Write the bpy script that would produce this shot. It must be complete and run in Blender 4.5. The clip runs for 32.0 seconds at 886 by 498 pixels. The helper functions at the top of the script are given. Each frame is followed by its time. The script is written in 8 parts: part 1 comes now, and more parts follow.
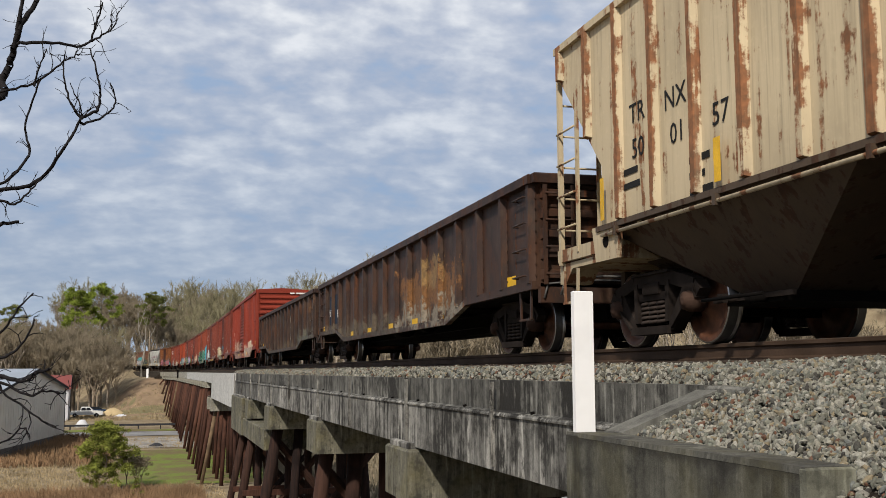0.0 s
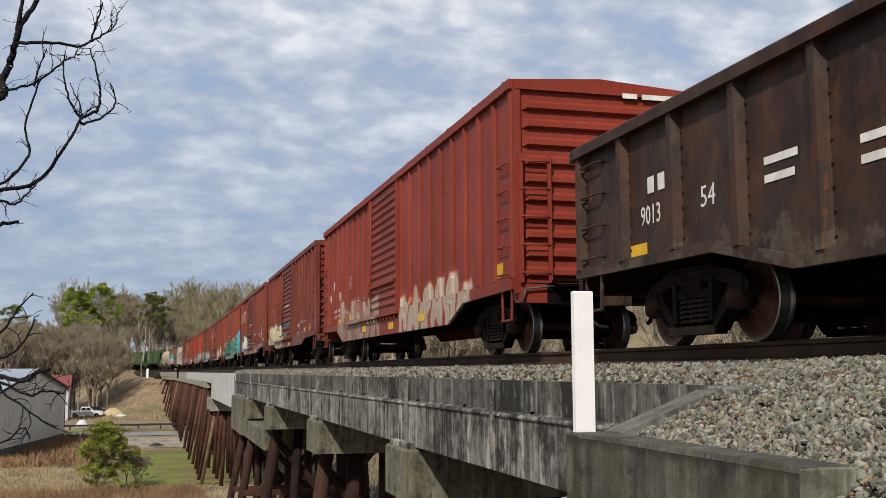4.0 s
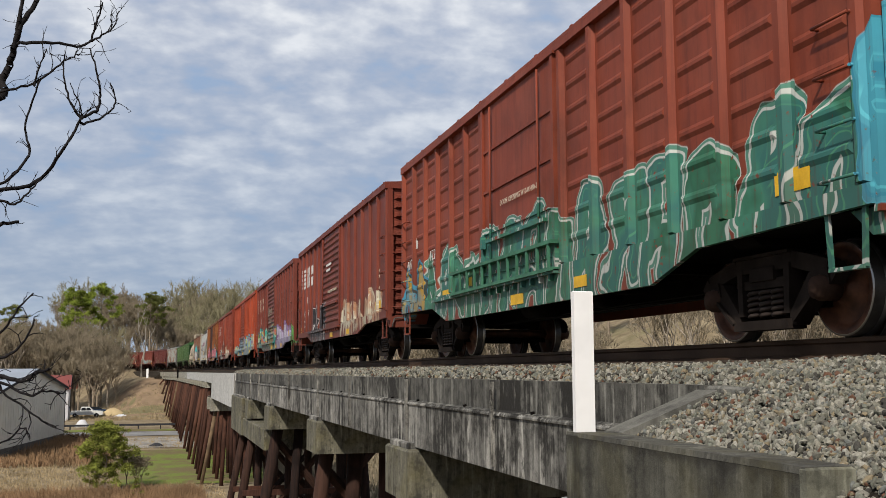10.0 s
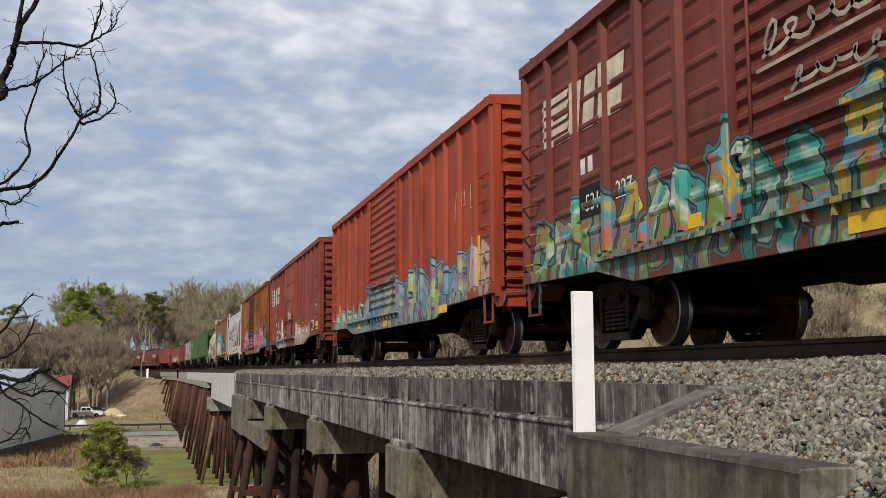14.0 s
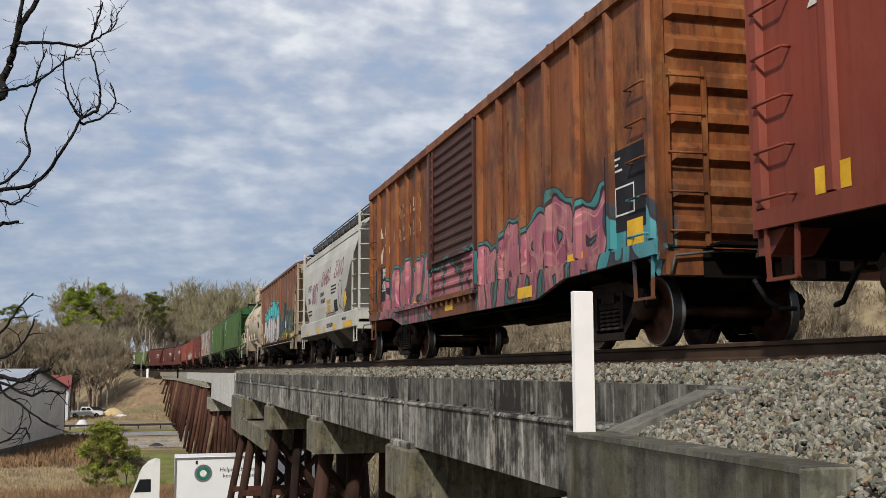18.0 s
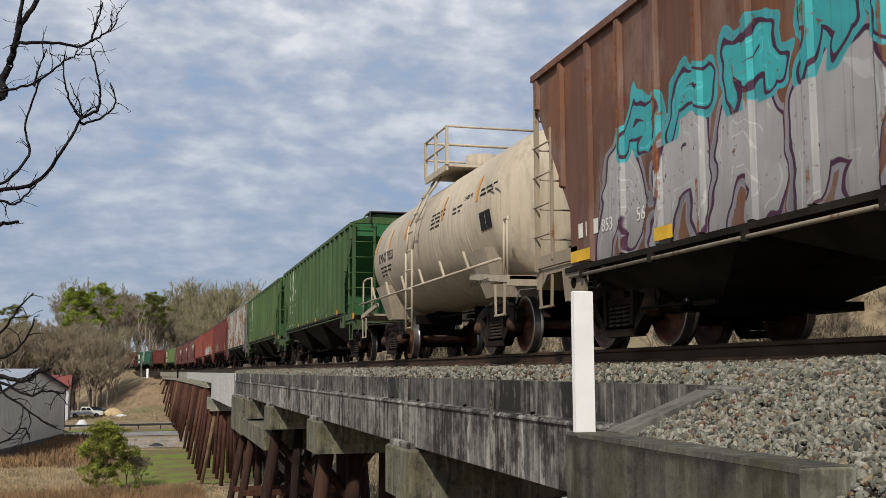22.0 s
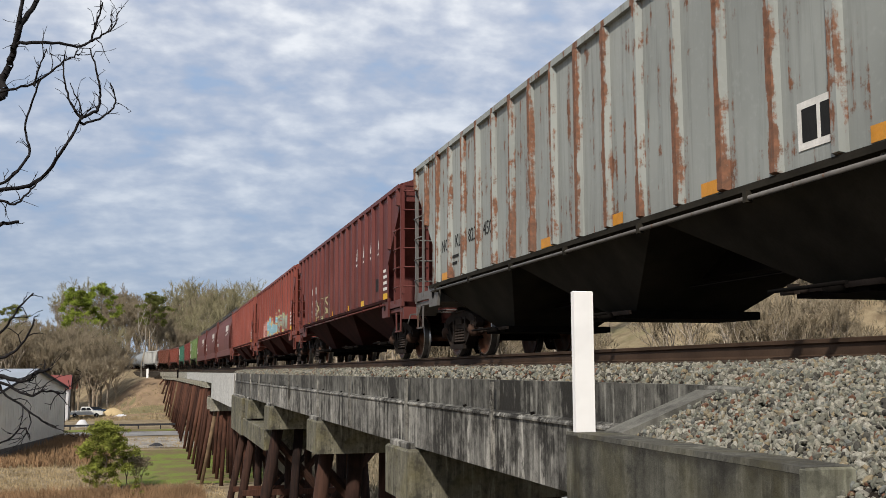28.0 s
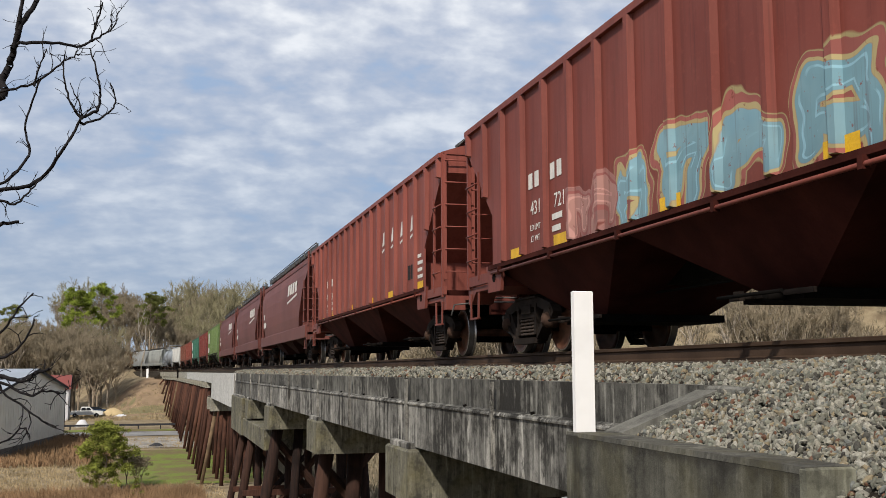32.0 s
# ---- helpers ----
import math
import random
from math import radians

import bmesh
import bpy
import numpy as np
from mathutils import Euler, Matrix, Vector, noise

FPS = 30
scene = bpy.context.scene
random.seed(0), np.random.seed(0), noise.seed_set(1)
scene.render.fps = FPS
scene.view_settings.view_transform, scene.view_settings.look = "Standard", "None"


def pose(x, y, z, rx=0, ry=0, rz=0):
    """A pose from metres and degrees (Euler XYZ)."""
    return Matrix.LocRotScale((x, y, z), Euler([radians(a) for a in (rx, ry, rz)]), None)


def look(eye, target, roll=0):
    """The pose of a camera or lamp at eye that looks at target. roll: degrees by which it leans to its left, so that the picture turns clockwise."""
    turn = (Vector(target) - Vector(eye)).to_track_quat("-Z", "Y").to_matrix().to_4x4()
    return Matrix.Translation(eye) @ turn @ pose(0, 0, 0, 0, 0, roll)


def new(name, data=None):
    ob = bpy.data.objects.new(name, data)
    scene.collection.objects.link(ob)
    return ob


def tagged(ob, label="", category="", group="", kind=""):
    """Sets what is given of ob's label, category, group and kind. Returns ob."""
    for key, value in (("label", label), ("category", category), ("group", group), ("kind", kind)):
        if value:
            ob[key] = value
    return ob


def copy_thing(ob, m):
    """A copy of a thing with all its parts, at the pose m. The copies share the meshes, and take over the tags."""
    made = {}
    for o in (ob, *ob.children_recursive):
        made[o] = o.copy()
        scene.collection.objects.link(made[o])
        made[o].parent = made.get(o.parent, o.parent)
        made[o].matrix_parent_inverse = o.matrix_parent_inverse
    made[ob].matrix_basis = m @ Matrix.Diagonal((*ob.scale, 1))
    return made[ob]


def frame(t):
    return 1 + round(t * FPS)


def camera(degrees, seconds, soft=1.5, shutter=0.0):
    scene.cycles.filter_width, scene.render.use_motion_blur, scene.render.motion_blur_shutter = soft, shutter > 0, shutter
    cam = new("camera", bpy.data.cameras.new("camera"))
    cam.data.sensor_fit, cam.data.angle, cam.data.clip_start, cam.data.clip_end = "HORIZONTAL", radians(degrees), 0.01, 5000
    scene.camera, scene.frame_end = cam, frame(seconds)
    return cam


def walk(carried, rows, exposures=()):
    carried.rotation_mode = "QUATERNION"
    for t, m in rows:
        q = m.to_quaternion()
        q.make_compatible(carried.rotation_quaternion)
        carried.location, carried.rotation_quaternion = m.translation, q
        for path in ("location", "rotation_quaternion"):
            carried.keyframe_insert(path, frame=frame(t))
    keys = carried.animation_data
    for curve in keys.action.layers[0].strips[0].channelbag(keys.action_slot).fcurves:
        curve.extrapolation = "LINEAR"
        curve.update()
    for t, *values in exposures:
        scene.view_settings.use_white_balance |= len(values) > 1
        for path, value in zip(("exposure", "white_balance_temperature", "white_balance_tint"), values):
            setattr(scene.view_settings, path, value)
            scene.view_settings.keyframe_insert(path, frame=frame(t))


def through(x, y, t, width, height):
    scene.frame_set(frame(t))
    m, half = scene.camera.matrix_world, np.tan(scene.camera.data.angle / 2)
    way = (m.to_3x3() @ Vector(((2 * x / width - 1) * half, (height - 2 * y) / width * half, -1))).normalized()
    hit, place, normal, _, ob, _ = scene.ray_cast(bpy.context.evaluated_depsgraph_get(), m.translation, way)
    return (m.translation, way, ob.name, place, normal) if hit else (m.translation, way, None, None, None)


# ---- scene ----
# camera: stands still beside the near abutment, a little below the rail head
cam = camera(46.2, 32.0, 0.6)
EYE = (-6.5, 0.0, -0.27)
YAW, PITCH = 15.25, 6.66
AIM = Vector((math.sin(radians(YAW)) * math.cos(radians(PITCH)), math.cos(radians(YAW)) * math.cos(radians(PITCH)), math.sin(radians(PITCH))))
STAND = look(EYE, Vector(EYE) + AIM, -0.23)
walk(cam, [(0, STAND), (32, STAND)], [(0, -0.02), (2, 0.04), (6, -0.02), (19, -0.04), (20.5, -0.13), (22, -0.12), (23, -0.09), (24.3, -0.08), (25.2, 0.06), (32, 0.09)])


# ---- node helpers ----
class Nodes:
    """Short spellings for a node tree."""

    def __init__(self, tree):
        self.t = tree
        tree.nodes.clear()

    def add(self, kind, **values):
        n = self.t.nodes.new(kind)
        for k, v in values.items():
            setattr(n, k, v)
        return n

    def put(self, socket, value):
        if isinstance(value, bpy.types.NodeSocket):
            self.t.links.new(value, socket)
        else:
            socket.default_value = value

    def math(self, op, a, b=0.0, c=0.0):
        n = self.add("ShaderNodeMath", operation=op)
        for s, v in zip(n.inputs, (a, b, c)):
            self.put(s, v)
        return n.outputs[0]

    def vec(self, op, a, b=(0, 0, 0)):
        n = self.add("ShaderNodeVectorMath", operation=op)
        self.put(n.inputs[0], a)
        self.put(n.inputs[1], b)
        return n.outputs[0]

    def scaled(self, v, s):
        n = self.add("ShaderNodeMapping")
        self.put(n.inputs["Vector"], v)
        n.inputs["Scale"].default_value = s
        return n.outputs[0]

    def join(self, x, y, z):
        n = self.add("ShaderNodeCombineXYZ")
        for s, v in zip(n.inputs, (x, y, z)):
            self.put(s, v)
        return n.outputs[0]

    def split(self, v):
        n = self.add("ShaderNodeSeparateXYZ")
        self.put(n.inputs[0], v)
        return n.outputs

    def noise(self, v, scale, detail=4.0, rough=0.55, color=False, dist=0.0):
        n = self.add("ShaderNodeTexNoise")
        self.put(n.inputs["Vector"], v)
        n.inputs["Scale"].default_value = scale
        n.inputs["Detail"].default_value = detail
        n.inputs["Roughness"].default_value = rough
        n.inputs["Distortion"].default_value = dist
        return n.outputs[1 if color else 0]

    def ramp(self, f, stops, hard=False):
        n = self.add("ShaderNodeValToRGB")
        cr = n.color_ramp
        cr.interpolation = "CONSTANT" if hard else "LINEAR"
        while len(cr.elements) < len(stops):
            cr.elements.new(0.5)
        while len(cr.elements) > len(stops):
            cr.elements.remove(cr.elements[-1])
        for e, (p, c) in zip(cr.elements, stops):
            e.position = p
            e.color = (c, c, c, 1) if isinstance(c, (int, float)) else (*c, 1)
        self.put(n.inputs[0], f)
        return n.outputs[0]

    def step(self, f, a, b):
        """0 below a, 1 above b."""
        n = self.add("ShaderNodeMapRange")
        n.clamp = True
        self.put(n.inputs[0], f)
        self.put(n.inputs[1], a)
        self.put(n.inputs[2], b)
        return n.outputs[0]

    def mix(self, f, a, b, mode="MIX"):
        n = self.add("ShaderNodeMix", data_type="RGBA", blend_type=mode)
        self.put(n.inputs[0], f)
        for s, v in ((n.inputs[6], a), (n.inputs[7], b)):
            self.put(s, v if isinstance(v, bpy.types.NodeSocket) else (*v, 1))
        return n.outputs[2]


BASE_SCALE = 0.80  # scales base colours down, so that shade falls deeper under a stronger sun


def finish(n, color, rough, metal=0.0, bump=None, strength=0.3, depth=0.02, gloss=0.25):
    b = n.add("ShaderNodeBsdfPrincipled")
    o = n.add("ShaderNodeOutputMaterial")
    n.put(b.inputs["Base Color"], n.mix(1.0, color, (BASE_SCALE, BASE_SCALE, BASE_SCALE), "MULTIPLY"))
    n.put(b.inputs["Roughness"], rough)
    n.put(b.inputs["Metallic"], metal)
    b.inputs["Specular IOR Level"].default_value = gloss
    if bump is not None:
        k = n.add("ShaderNodeBump")
        k.inputs["Strength"].default_value = strength
        k.inputs["Distance"].default_value = depth
        n.put(k.inputs["Height"], bump)
        n.t.links.new(k.outputs[0], b.inputs["Normal"])
    n.t.links.new(b.outputs[0], o.inputs[0])


def fresh(name):
    m = bpy.data.materials.new(name)
    m.use_nodes = True
    n = Nodes(m.node_tree)
    return m, n, n.add("ShaderNodeTexCoord").outputs["Object"]


def plain(name, color, rough=0.75, metal=0.0, vary=0.35, scale=2.5, grain=45.0, bump=0.25, depth=0.01):
    """A surface with stains and fine grain."""
    m, n, v = fresh(name)
    a = n.noise(v, scale, 5)
    g = n.noise(v, grain, 3)
    dark = tuple(c * (1 - vary) for c in color)
    light = tuple(min(1, c * (1 + vary * 0.7)) for c in color)
    c = n.mix(n.step(a, 0.3, 0.7), dark, light)
    c = n.mix(n.math("MULTIPLY", n.step(g, 0.45, 0.75), 0.3), c, tuple(k * 0.6 for k in color))
    finish(n, c, rough, metal, g, bump, depth, 0.06 if max(color) < 0.1 else 0.25)
    return m


# ---- sky and sun ----
SUN_TURN, SUN_UP = 214.0, 41.0  # degrees: bearing from +y clockwise, height
world = bpy.data.worlds.new("sky")
scene.world = world
world.use_nodes = True
w = Nodes(world.node_tree)
sky = w.add("ShaderNodeTexSky", sky_type="NISHITA", sun_disc=False)
sky.sun_elevation, sky.sun_rotation = radians(SUN_UP), radians(SUN_TURN)
sky.air_density, sky.dust_density = 1.0, 1.5
way = w.add("ShaderNodeTexCoord").outputs["Generated"]
wx, wy, wz = w.split(way)
up = w.math("MAXIMUM", wz, 0.0)
flat = w.math("ADD", up, 0.36)
plane = w.join(w.math("DIVIDE", wx, flat), w.math("DIVIDE", wy, flat), 0.0)
turned = w.add("ShaderNodeMapping")
w.put(turned.inputs["Vector"], plane)
turned.inputs["Rotation"].default_value = (0, 0, radians(12))
turned.inputs["Scale"].default_value = (1.0, 1.2, 1.0)
lumps = w.noise(turned.outputs[0], 8.0, 6, 0.52, dist=0.1)
puffs = w.noise(turned.outputs[0], 20.0, 4, 0.48, dist=0.1)
large = w.noise(turned.outputs[0], 2.4, 3, 0.5)
cover = w.math("ADD", w.math("MULTIPLY", lumps, 0.64), w.math("MULTIPLY", puffs, 0.36))
cover = w.math("ADD", cover, w.math("MULTIPLY", w.math("SUBTRACT", large, 0.5), 0.42))
body = w.ramp(cover, [(0.31, (0.31, 0.42, 0.60)), (0.41, (0.40, 0.46, 0.58)), (0.485, (0.50, 0.54, 0.63)), (0.56, (0.63, 0.66, 0.72)), (0.65, (0.81, 0.825, 0.85)), (0.76, (0.94, 0.94, 0.95))])
veil = w.mix(w.step(up, 0.09, 0.36), w.mix(0.66, body, (0.235, 0.315, 0.455)), body)
low = w.mix(w.step(up, 0.0, 0.08), (0.37, 0.46, 0.585), veil)
blue = w.mix(1.0, sky.outputs[0], (0.10, 0.10, 0.10), "MULTIPLY")
whole = w.mix(0.9, blue, low)
bg = w.add("ShaderNodeBackground")
w.put(bg.inputs[0], whole)
bg.inputs[1].default_value = 1.12
w.t.links.new(bg.outputs[0], w.add("ShaderNodeOutputWorld").inputs[0])

sun = new("sun", bpy.data.lights.new("sun", "SUN"))
sun.data.energy, sun.data.angle, sun.data.color = 4.8, radians(2.5), (1.0, 0.93, 0.83)
SUN_WAY = Vector((math.sin(radians(SUN_TURN)) * math.cos(radians(SUN_UP)), math.cos(radians(SUN_TURN)) * math.cos(radians(SUN_UP)), math.sin(radians(SUN_UP))))
sun.matrix_world = look(SUN_WAY * 100, (0, 0, 0))


# ---- mesh helpers ----
class Mesh:
    """Collects boxes, prisms and tubes into one mesh."""

    def __init__(self):
        self.v, self.f, self.smooth = [], [], []

    def face(self, pts, smooth=False):
        k = len(self.v)
        self.v += [tuple(p) for p in pts]
        self.f.append(tuple(range(k, k + len(pts))))
        self.smooth.append(smooth)
        return self

    def hull(self, lower, upper, smooth=False):
        """Two rings with the same count, joined and capped."""
        k, n = len(self.v), len(lower)
        self.v += [tuple(p) for p in lower] + [tuple(p) for p in upper]
        for i in range(n):
            j = (i + 1) % n
            self.f.append((k + i, k + j, k + n + j, k + n + i))
            self.smooth.append(smooth)
        self.f += [tuple(range(k + n - 1, k - 1, -1)), tuple(range(k + n, k + 2 * n))]
        self.smooth += [False, False]
        return self

    def box(self, x0, x1, y0, y1, z0, z1):
        return self.hull([(x0, y0, z0), (x1, y0, z0), (x1, y1, z0), (x0, y1, z0)], [(x0, y0, z1), (x1, y0, z1), (x1, y1, z1), (x0, y1, z1)])

    def slab(self, x0, x1, y0, y1, z0, z1, b=0.02):
        """A box with its upper and outer edges chamfered."""
        b = min(b, (x1 - x0) / 3, (y1 - y0) / 3, (z1 - z0) / 3)
        k = len(self.v)
        rings = [(0, z0), (0, z1 - b), (b, z1)]
        for d, z in rings:
            self.v += [(x0 + d, y0 + d, z), (x1 - d, y0 + d, z), (x1 - d, y1 - d, z), (x0 + d, y1 - d, z)]
        for r in range(2):
            for i in range(4):
                j = (i + 1) % 4
                self.f.append((k + 4 * r + i, k + 4 * r + j, k + 4 * r + 4 + j, k + 4 * r + 4 + i))
                self.smooth.append(False)
        self.f += [(k + 3, k + 2, k + 1, k), (k + 8, k + 9, k + 10, k + 11)]
        self.smooth += [False, False]
        return self

    def side(self, poly, x0, x1):
        """A polygon in (y, z), drawn out along x."""
        return self.hull([(x0, y, z) for y, z in poly], [(x1, y, z) for y, z in poly])

    def along(self, poly, y0, y1, smooth=False):
        """A polygon in (x, z), drawn out along y."""
        return self.hull([(x, y0, z) for x, z in poly], [(x, y1, z) for x, z in poly], smooth)

    def strip(self, pts, width, x0, x1):
        """A bar along points in (y, z), drawn out along x."""
        for (a, b), (c, d) in zip(pts, pts[1:]):
            l = math.hypot(c - a, d - b) or 1
            ny, nz = -(d - b) / l * width / 2, (c - a) / l * width / 2
            self.side([(a - ny, b - nz), (c - ny, d - nz), (c + ny, d + nz), (a + ny, b + nz)], x0, x1)
        return self

    def rod(self, a, b, r, n=6, r2=None):
        a, b = Vector(a), Vector(b)
        d = b - a
        if d.length < 1e-6:
            return self
        d.normalize()
        s = d.cross(Vector((0, 0, 1)) if abs(d.z) < 0.9 else Vector((1, 0, 0))).normalized()
        t = d.cross(s)
        r2 = r if r2 is None else r2
        ring = [(math.cos(6.2832 * i / n), math.sin(6.2832 * i / n)) for i in range(n)]
        return self.hull([a + (s * c + t * e) * r for c, e in ring], [b + (s * c + t * e) * r2 for c, e in ring], n > 5)

    def path(self, pts, r, n=6):
        for a, b in zip(pts, pts[1:]):
            self.rod(a, b, r, n)
        return self

    def turn(self, profile, axis_x=True, n=24, centre=(0, 0, 0)):
        """A lathe: profile of (along, radius) about the x axis, or about y."""
        k = len(self.v)
        for p, r in profile:
            for i in range(n):
                c, s = math.cos(6.2832 * i / n) * r, math.sin(6.2832 * i / n) * r
                q = (p, c, s) if axis_x else (c, p, s)
                self.v.append((q[0] + centre[0], q[1] + centre[1], q[2] + centre[2]))
        for j in range(len(profile) - 1):
            for i in range(n):
                e = (i + 1) % n
                self.f.append((k + j * n + i, k + j * n + e, k + (j + 1) * n + e, k + (j + 1) * n + i))
                self.smooth.append(True)
        for j in (0, len(profile) - 1):
            if profile[j][1] > 1e-4:
                self.f.append(tuple(range(k + j * n, k + j * n + n)))
                self.smooth.append(False)
        return self

    def data(self, name):
        me = bpy.data.meshes.new(name)
        me.from_pydata(self.v, [], self.f)
        me.polygons.foreach_set("use_smooth", self.smooth)
        bm = bmesh.new()
        bm.from_mesh(me)
        bmesh.ops.recalc_face_normals(bm, faces=bm.faces)
        bm.to_mesh(me)
        bm.free()
        return me


def part(name, m, material, parent=None, label="", at=None):
    """Links a mesh as one object under a thing or a part."""
    me = m.data(name) if isinstance(m, Mesh) else m
    if not me.materials:
        me.materials.append(material)
    ob = new(name, me)
    ob.parent = parent
    if at is not None:
        ob.matrix_basis = at
    return tagged(ob, label) if label else ob


def empty(name, m, label, category, group="", kind=""):
    ob = new(name)
    ob.empty_display_size = 0.3
    ob.matrix_basis = m
    return tagged(ob, label, category, group, kind)


# ---- the line of the track ----
def track(s):
    """Place and heading (degrees to the left) of the track's middle at s metres along it."""
    x, y, a = 0.0, min(s, 60.0), 0.0
    for start, stop, radius in ((60.0, 175.0, 4500.0), (175.0, 420.0, 350.0)):
        if s > start:
            d = min(s, stop) - start
            e = d / radius
            x -= radius * (math.cos(a) - math.cos(a + e))
            y += radius * (math.sin(a + e) - math.sin(a))
            a += e
    if s > 420.0:
        x -= math.sin(a) * (s - 420.0)
        y += math.cos(a) * (s - 420.0)
    return x, y, math.degrees(a)


def on_track(s, off=0.0, z=0.0):
    x, y, a = track(s)
    return Vector((x + off * math.cos(radians(a)), y + off * math.sin(radians(a)), z))


SPEEDS = ((0.0, 10.65), (10.0, 10.65), (17.5, 10.35), (24.0, 9.95), (40.0, 9.95))


def travelled(t):
    """Metres that the train has gone after t seconds."""
    d = 0.0
    for (a, va), (b, vb) in zip(SPEEDS, SPEEDS[1:]):
        if t > a:
            e = min(t, b)
            ve = va + (vb - va) * (e - a) / (b - a)
            d += (va + ve) / 2 * (e - a)
    return d


# ---- materials ----
def letters(n, c, place, area, seed, fine, runs):
    """Sprayed letters: each cell of the field holds a few fat strokes with an outline, before a cloud in the last colour."""
    x, y, z = place
    y0, y1, z0, z1, colours, outline, size = area
    high = z1 - z0
    count = max(1, round((y1 - y0) / (1.08 * size)))
    wide = (y1 - y0) / count
    bend = n.split(n.noise(n.join(y, z, seed), 1.1, 2, 0.6, color=True))
    yy = n.math("ADD", n.math("SUBTRACT", y1, y), n.math("MULTIPLY", n.math("SUBTRACT", bend[0], 0.5), 0.75))
    yy = n.math("ADD", yy, n.math("MULTIPLY", n.math("SUBTRACT", z, z0), -0.12))
    zz = n.math("ADD", n.math("SUBTRACT", z, z0), n.math("MULTIPLY", n.math("SUBTRACT", bend[1], 0.5), 0.8))
    u = n.math("DIVIDE", yy, wide)
    cell = n.math("FLOOR", u)
    fu = n.math("SUBTRACT", u, cell)
    p = n.join(n.math("MULTIPLY", fu, wide), zz, 0.0)
    pick = []
    for k in range(3):
        h = n.add("ShaderNodeTexWhiteNoise", noise_dimensions="2D")
        n.put(h.inputs["Vector"], n.join(n.math("ADD", cell, 0.5), seed * 1.3 + k * 11.0, 0.0))
        pick += list(n.split(h.outputs["Color"]))

    def knot(a, da, r, b, db, q):
        return n.join(n.math("MULTIPLY_ADD", pick[r], da * wide, a * wide), n.math("MULTIPLY_ADD", pick[q], db * high, b * high), 0.0)

    k0, k1 = knot(0.16, 0.18, 0, 0.06, 0.06, 1), knot(0.16, 0.26, 2, 0.72, 0.22, 3)
    k2, k3 = knot(0.66, 0.22, 4, 0.50, 0.45, 5), knot(0.66, 0.24, 6, 0.04, 0.22, 7)
    k4, k5 = knot(0.18, 0.10, 1, 0.30, 0.35, 8), knot(0.66, 0.20, 3, 0.25, 0.50, 0)
    gap = None
    for a, b in ((k0, k1), (k1, k2), (k2, k3), (k4, k5)):
        pa, ba = n.vec("SUBTRACT", p, a), n.vec("SUBTRACT", b, a)
        top, base = n.add("ShaderNodeVectorMath", operation="DOT_PRODUCT"), n.add("ShaderNodeVectorMath", operation="DOT_PRODUCT")
        for node, q in ((top, pa), (base, ba)):
            n.put(node.inputs[0], q)
            n.put(node.inputs[1], ba)
        h = n.add("ShaderNodeMath", operation="DIVIDE", use_clamp=True)
        n.put(h.inputs[0], top.outputs["Value"])
        n.put(h.inputs[1], base.outputs["Value"])
        off = n.add("ShaderNodeVectorMath", operation="LENGTH")
        n.put(off.inputs[0], n.vec("SUBTRACT", pa, n.vec("MULTIPLY", ba, n.join(h.outputs[0], h.outputs[0], h.outputs[0]))))
        gap = off.outputs["Value"] if gap is None else n.math("MINIMUM", gap, off.outputs["Value"])
    r = 0.17 * min(wide, high)
    line = max(0.010, min(0.034, 0.032 * size))
    k = max(1, len(colours) - 1)
    tone = n.noise(n.join(y, z, seed + 4.0), 1.5, 2, 0.5, dist=0.6)
    mixed = n.math("ADD", n.math("MULTIPLY", tone, 1.3), n.math("MULTIPLY", n.math("SUBTRACT", pick[5], 0.5), 0.35))
    fill = n.ramp(n.step(mixed, 0.35, 0.95), [(j / k, q) for j, q in enumerate(colours[:k])], False)
    fill = n.mix(n.math("MULTIPLY", n.step(zz, high * 0.45, 0.0), 0.35), fill, tuple(q * 0.6 for q in colours[0]))
    shine = n.math("ABSOLUTE", n.math("SUBTRACT", gap, r * 0.55))
    fill = n.mix(n.math("MULTIPLY", n.math("MULTIPLY", n.step(shine, 0.014, 0.008), n.step(tone, 0.48, 0.52)), 0.8), fill, tuple(min(0.72, q * 1.45 + 0.02) for q in colours[0]))
    edge = n.math("MULTIPLY", n.step(gap, r - line * 0.3, r), n.step(gap, r + line * 1.2, r + line))
    seam = n.math("MULTIPLY", n.step(n.math("ABSOLUTE", n.math("SUBTRACT", fu, 0.5)), 0.5 - line / wide * 0.6, 0.5 - line / wide * 0.4), n.step(gap, r + line, r))
    cloud = n.mix(n.math("MULTIPLY", n.step(tone, 0.40, 0.62), 0.6), colours[-1], tuple(q * 0.5 + 0.01 for q in colours[-1]))
    whole_ = n.mix(n.step(gap, r, r - 0.01), cloud, fill)
    whole_ = n.mix(n.math("MAXIMUM", edge, seam), whole_, outline)
    rim = n.math("ADD", r + line * 3.4, n.math("MULTIPLY", n.math("SUBTRACT", bend[2], 0.5), 0.5 * r))
    whole_ = n.mix(n.step(gap, n.math("SUBTRACT", rim, line * 0.7), n.math("SUBTRACT", rim, line * 0.6)), whole_, tuple(q * 0.8 for q in outline) if len(colours) > 3 else colours[-1])
    inside = n.step(gap, rim, n.math("SUBTRACT", rim, 0.012))
    for a in (n.step(u, -0.02, 0.0), n.step(u, count + 0.02, count), n.step(z, z0 - 0.1, z0 - 0.08), n.step(n.math("MULTIPLY", x, -1.0), 1.2, 1.25)):
        inside = n.math("MULTIPLY", inside, a)
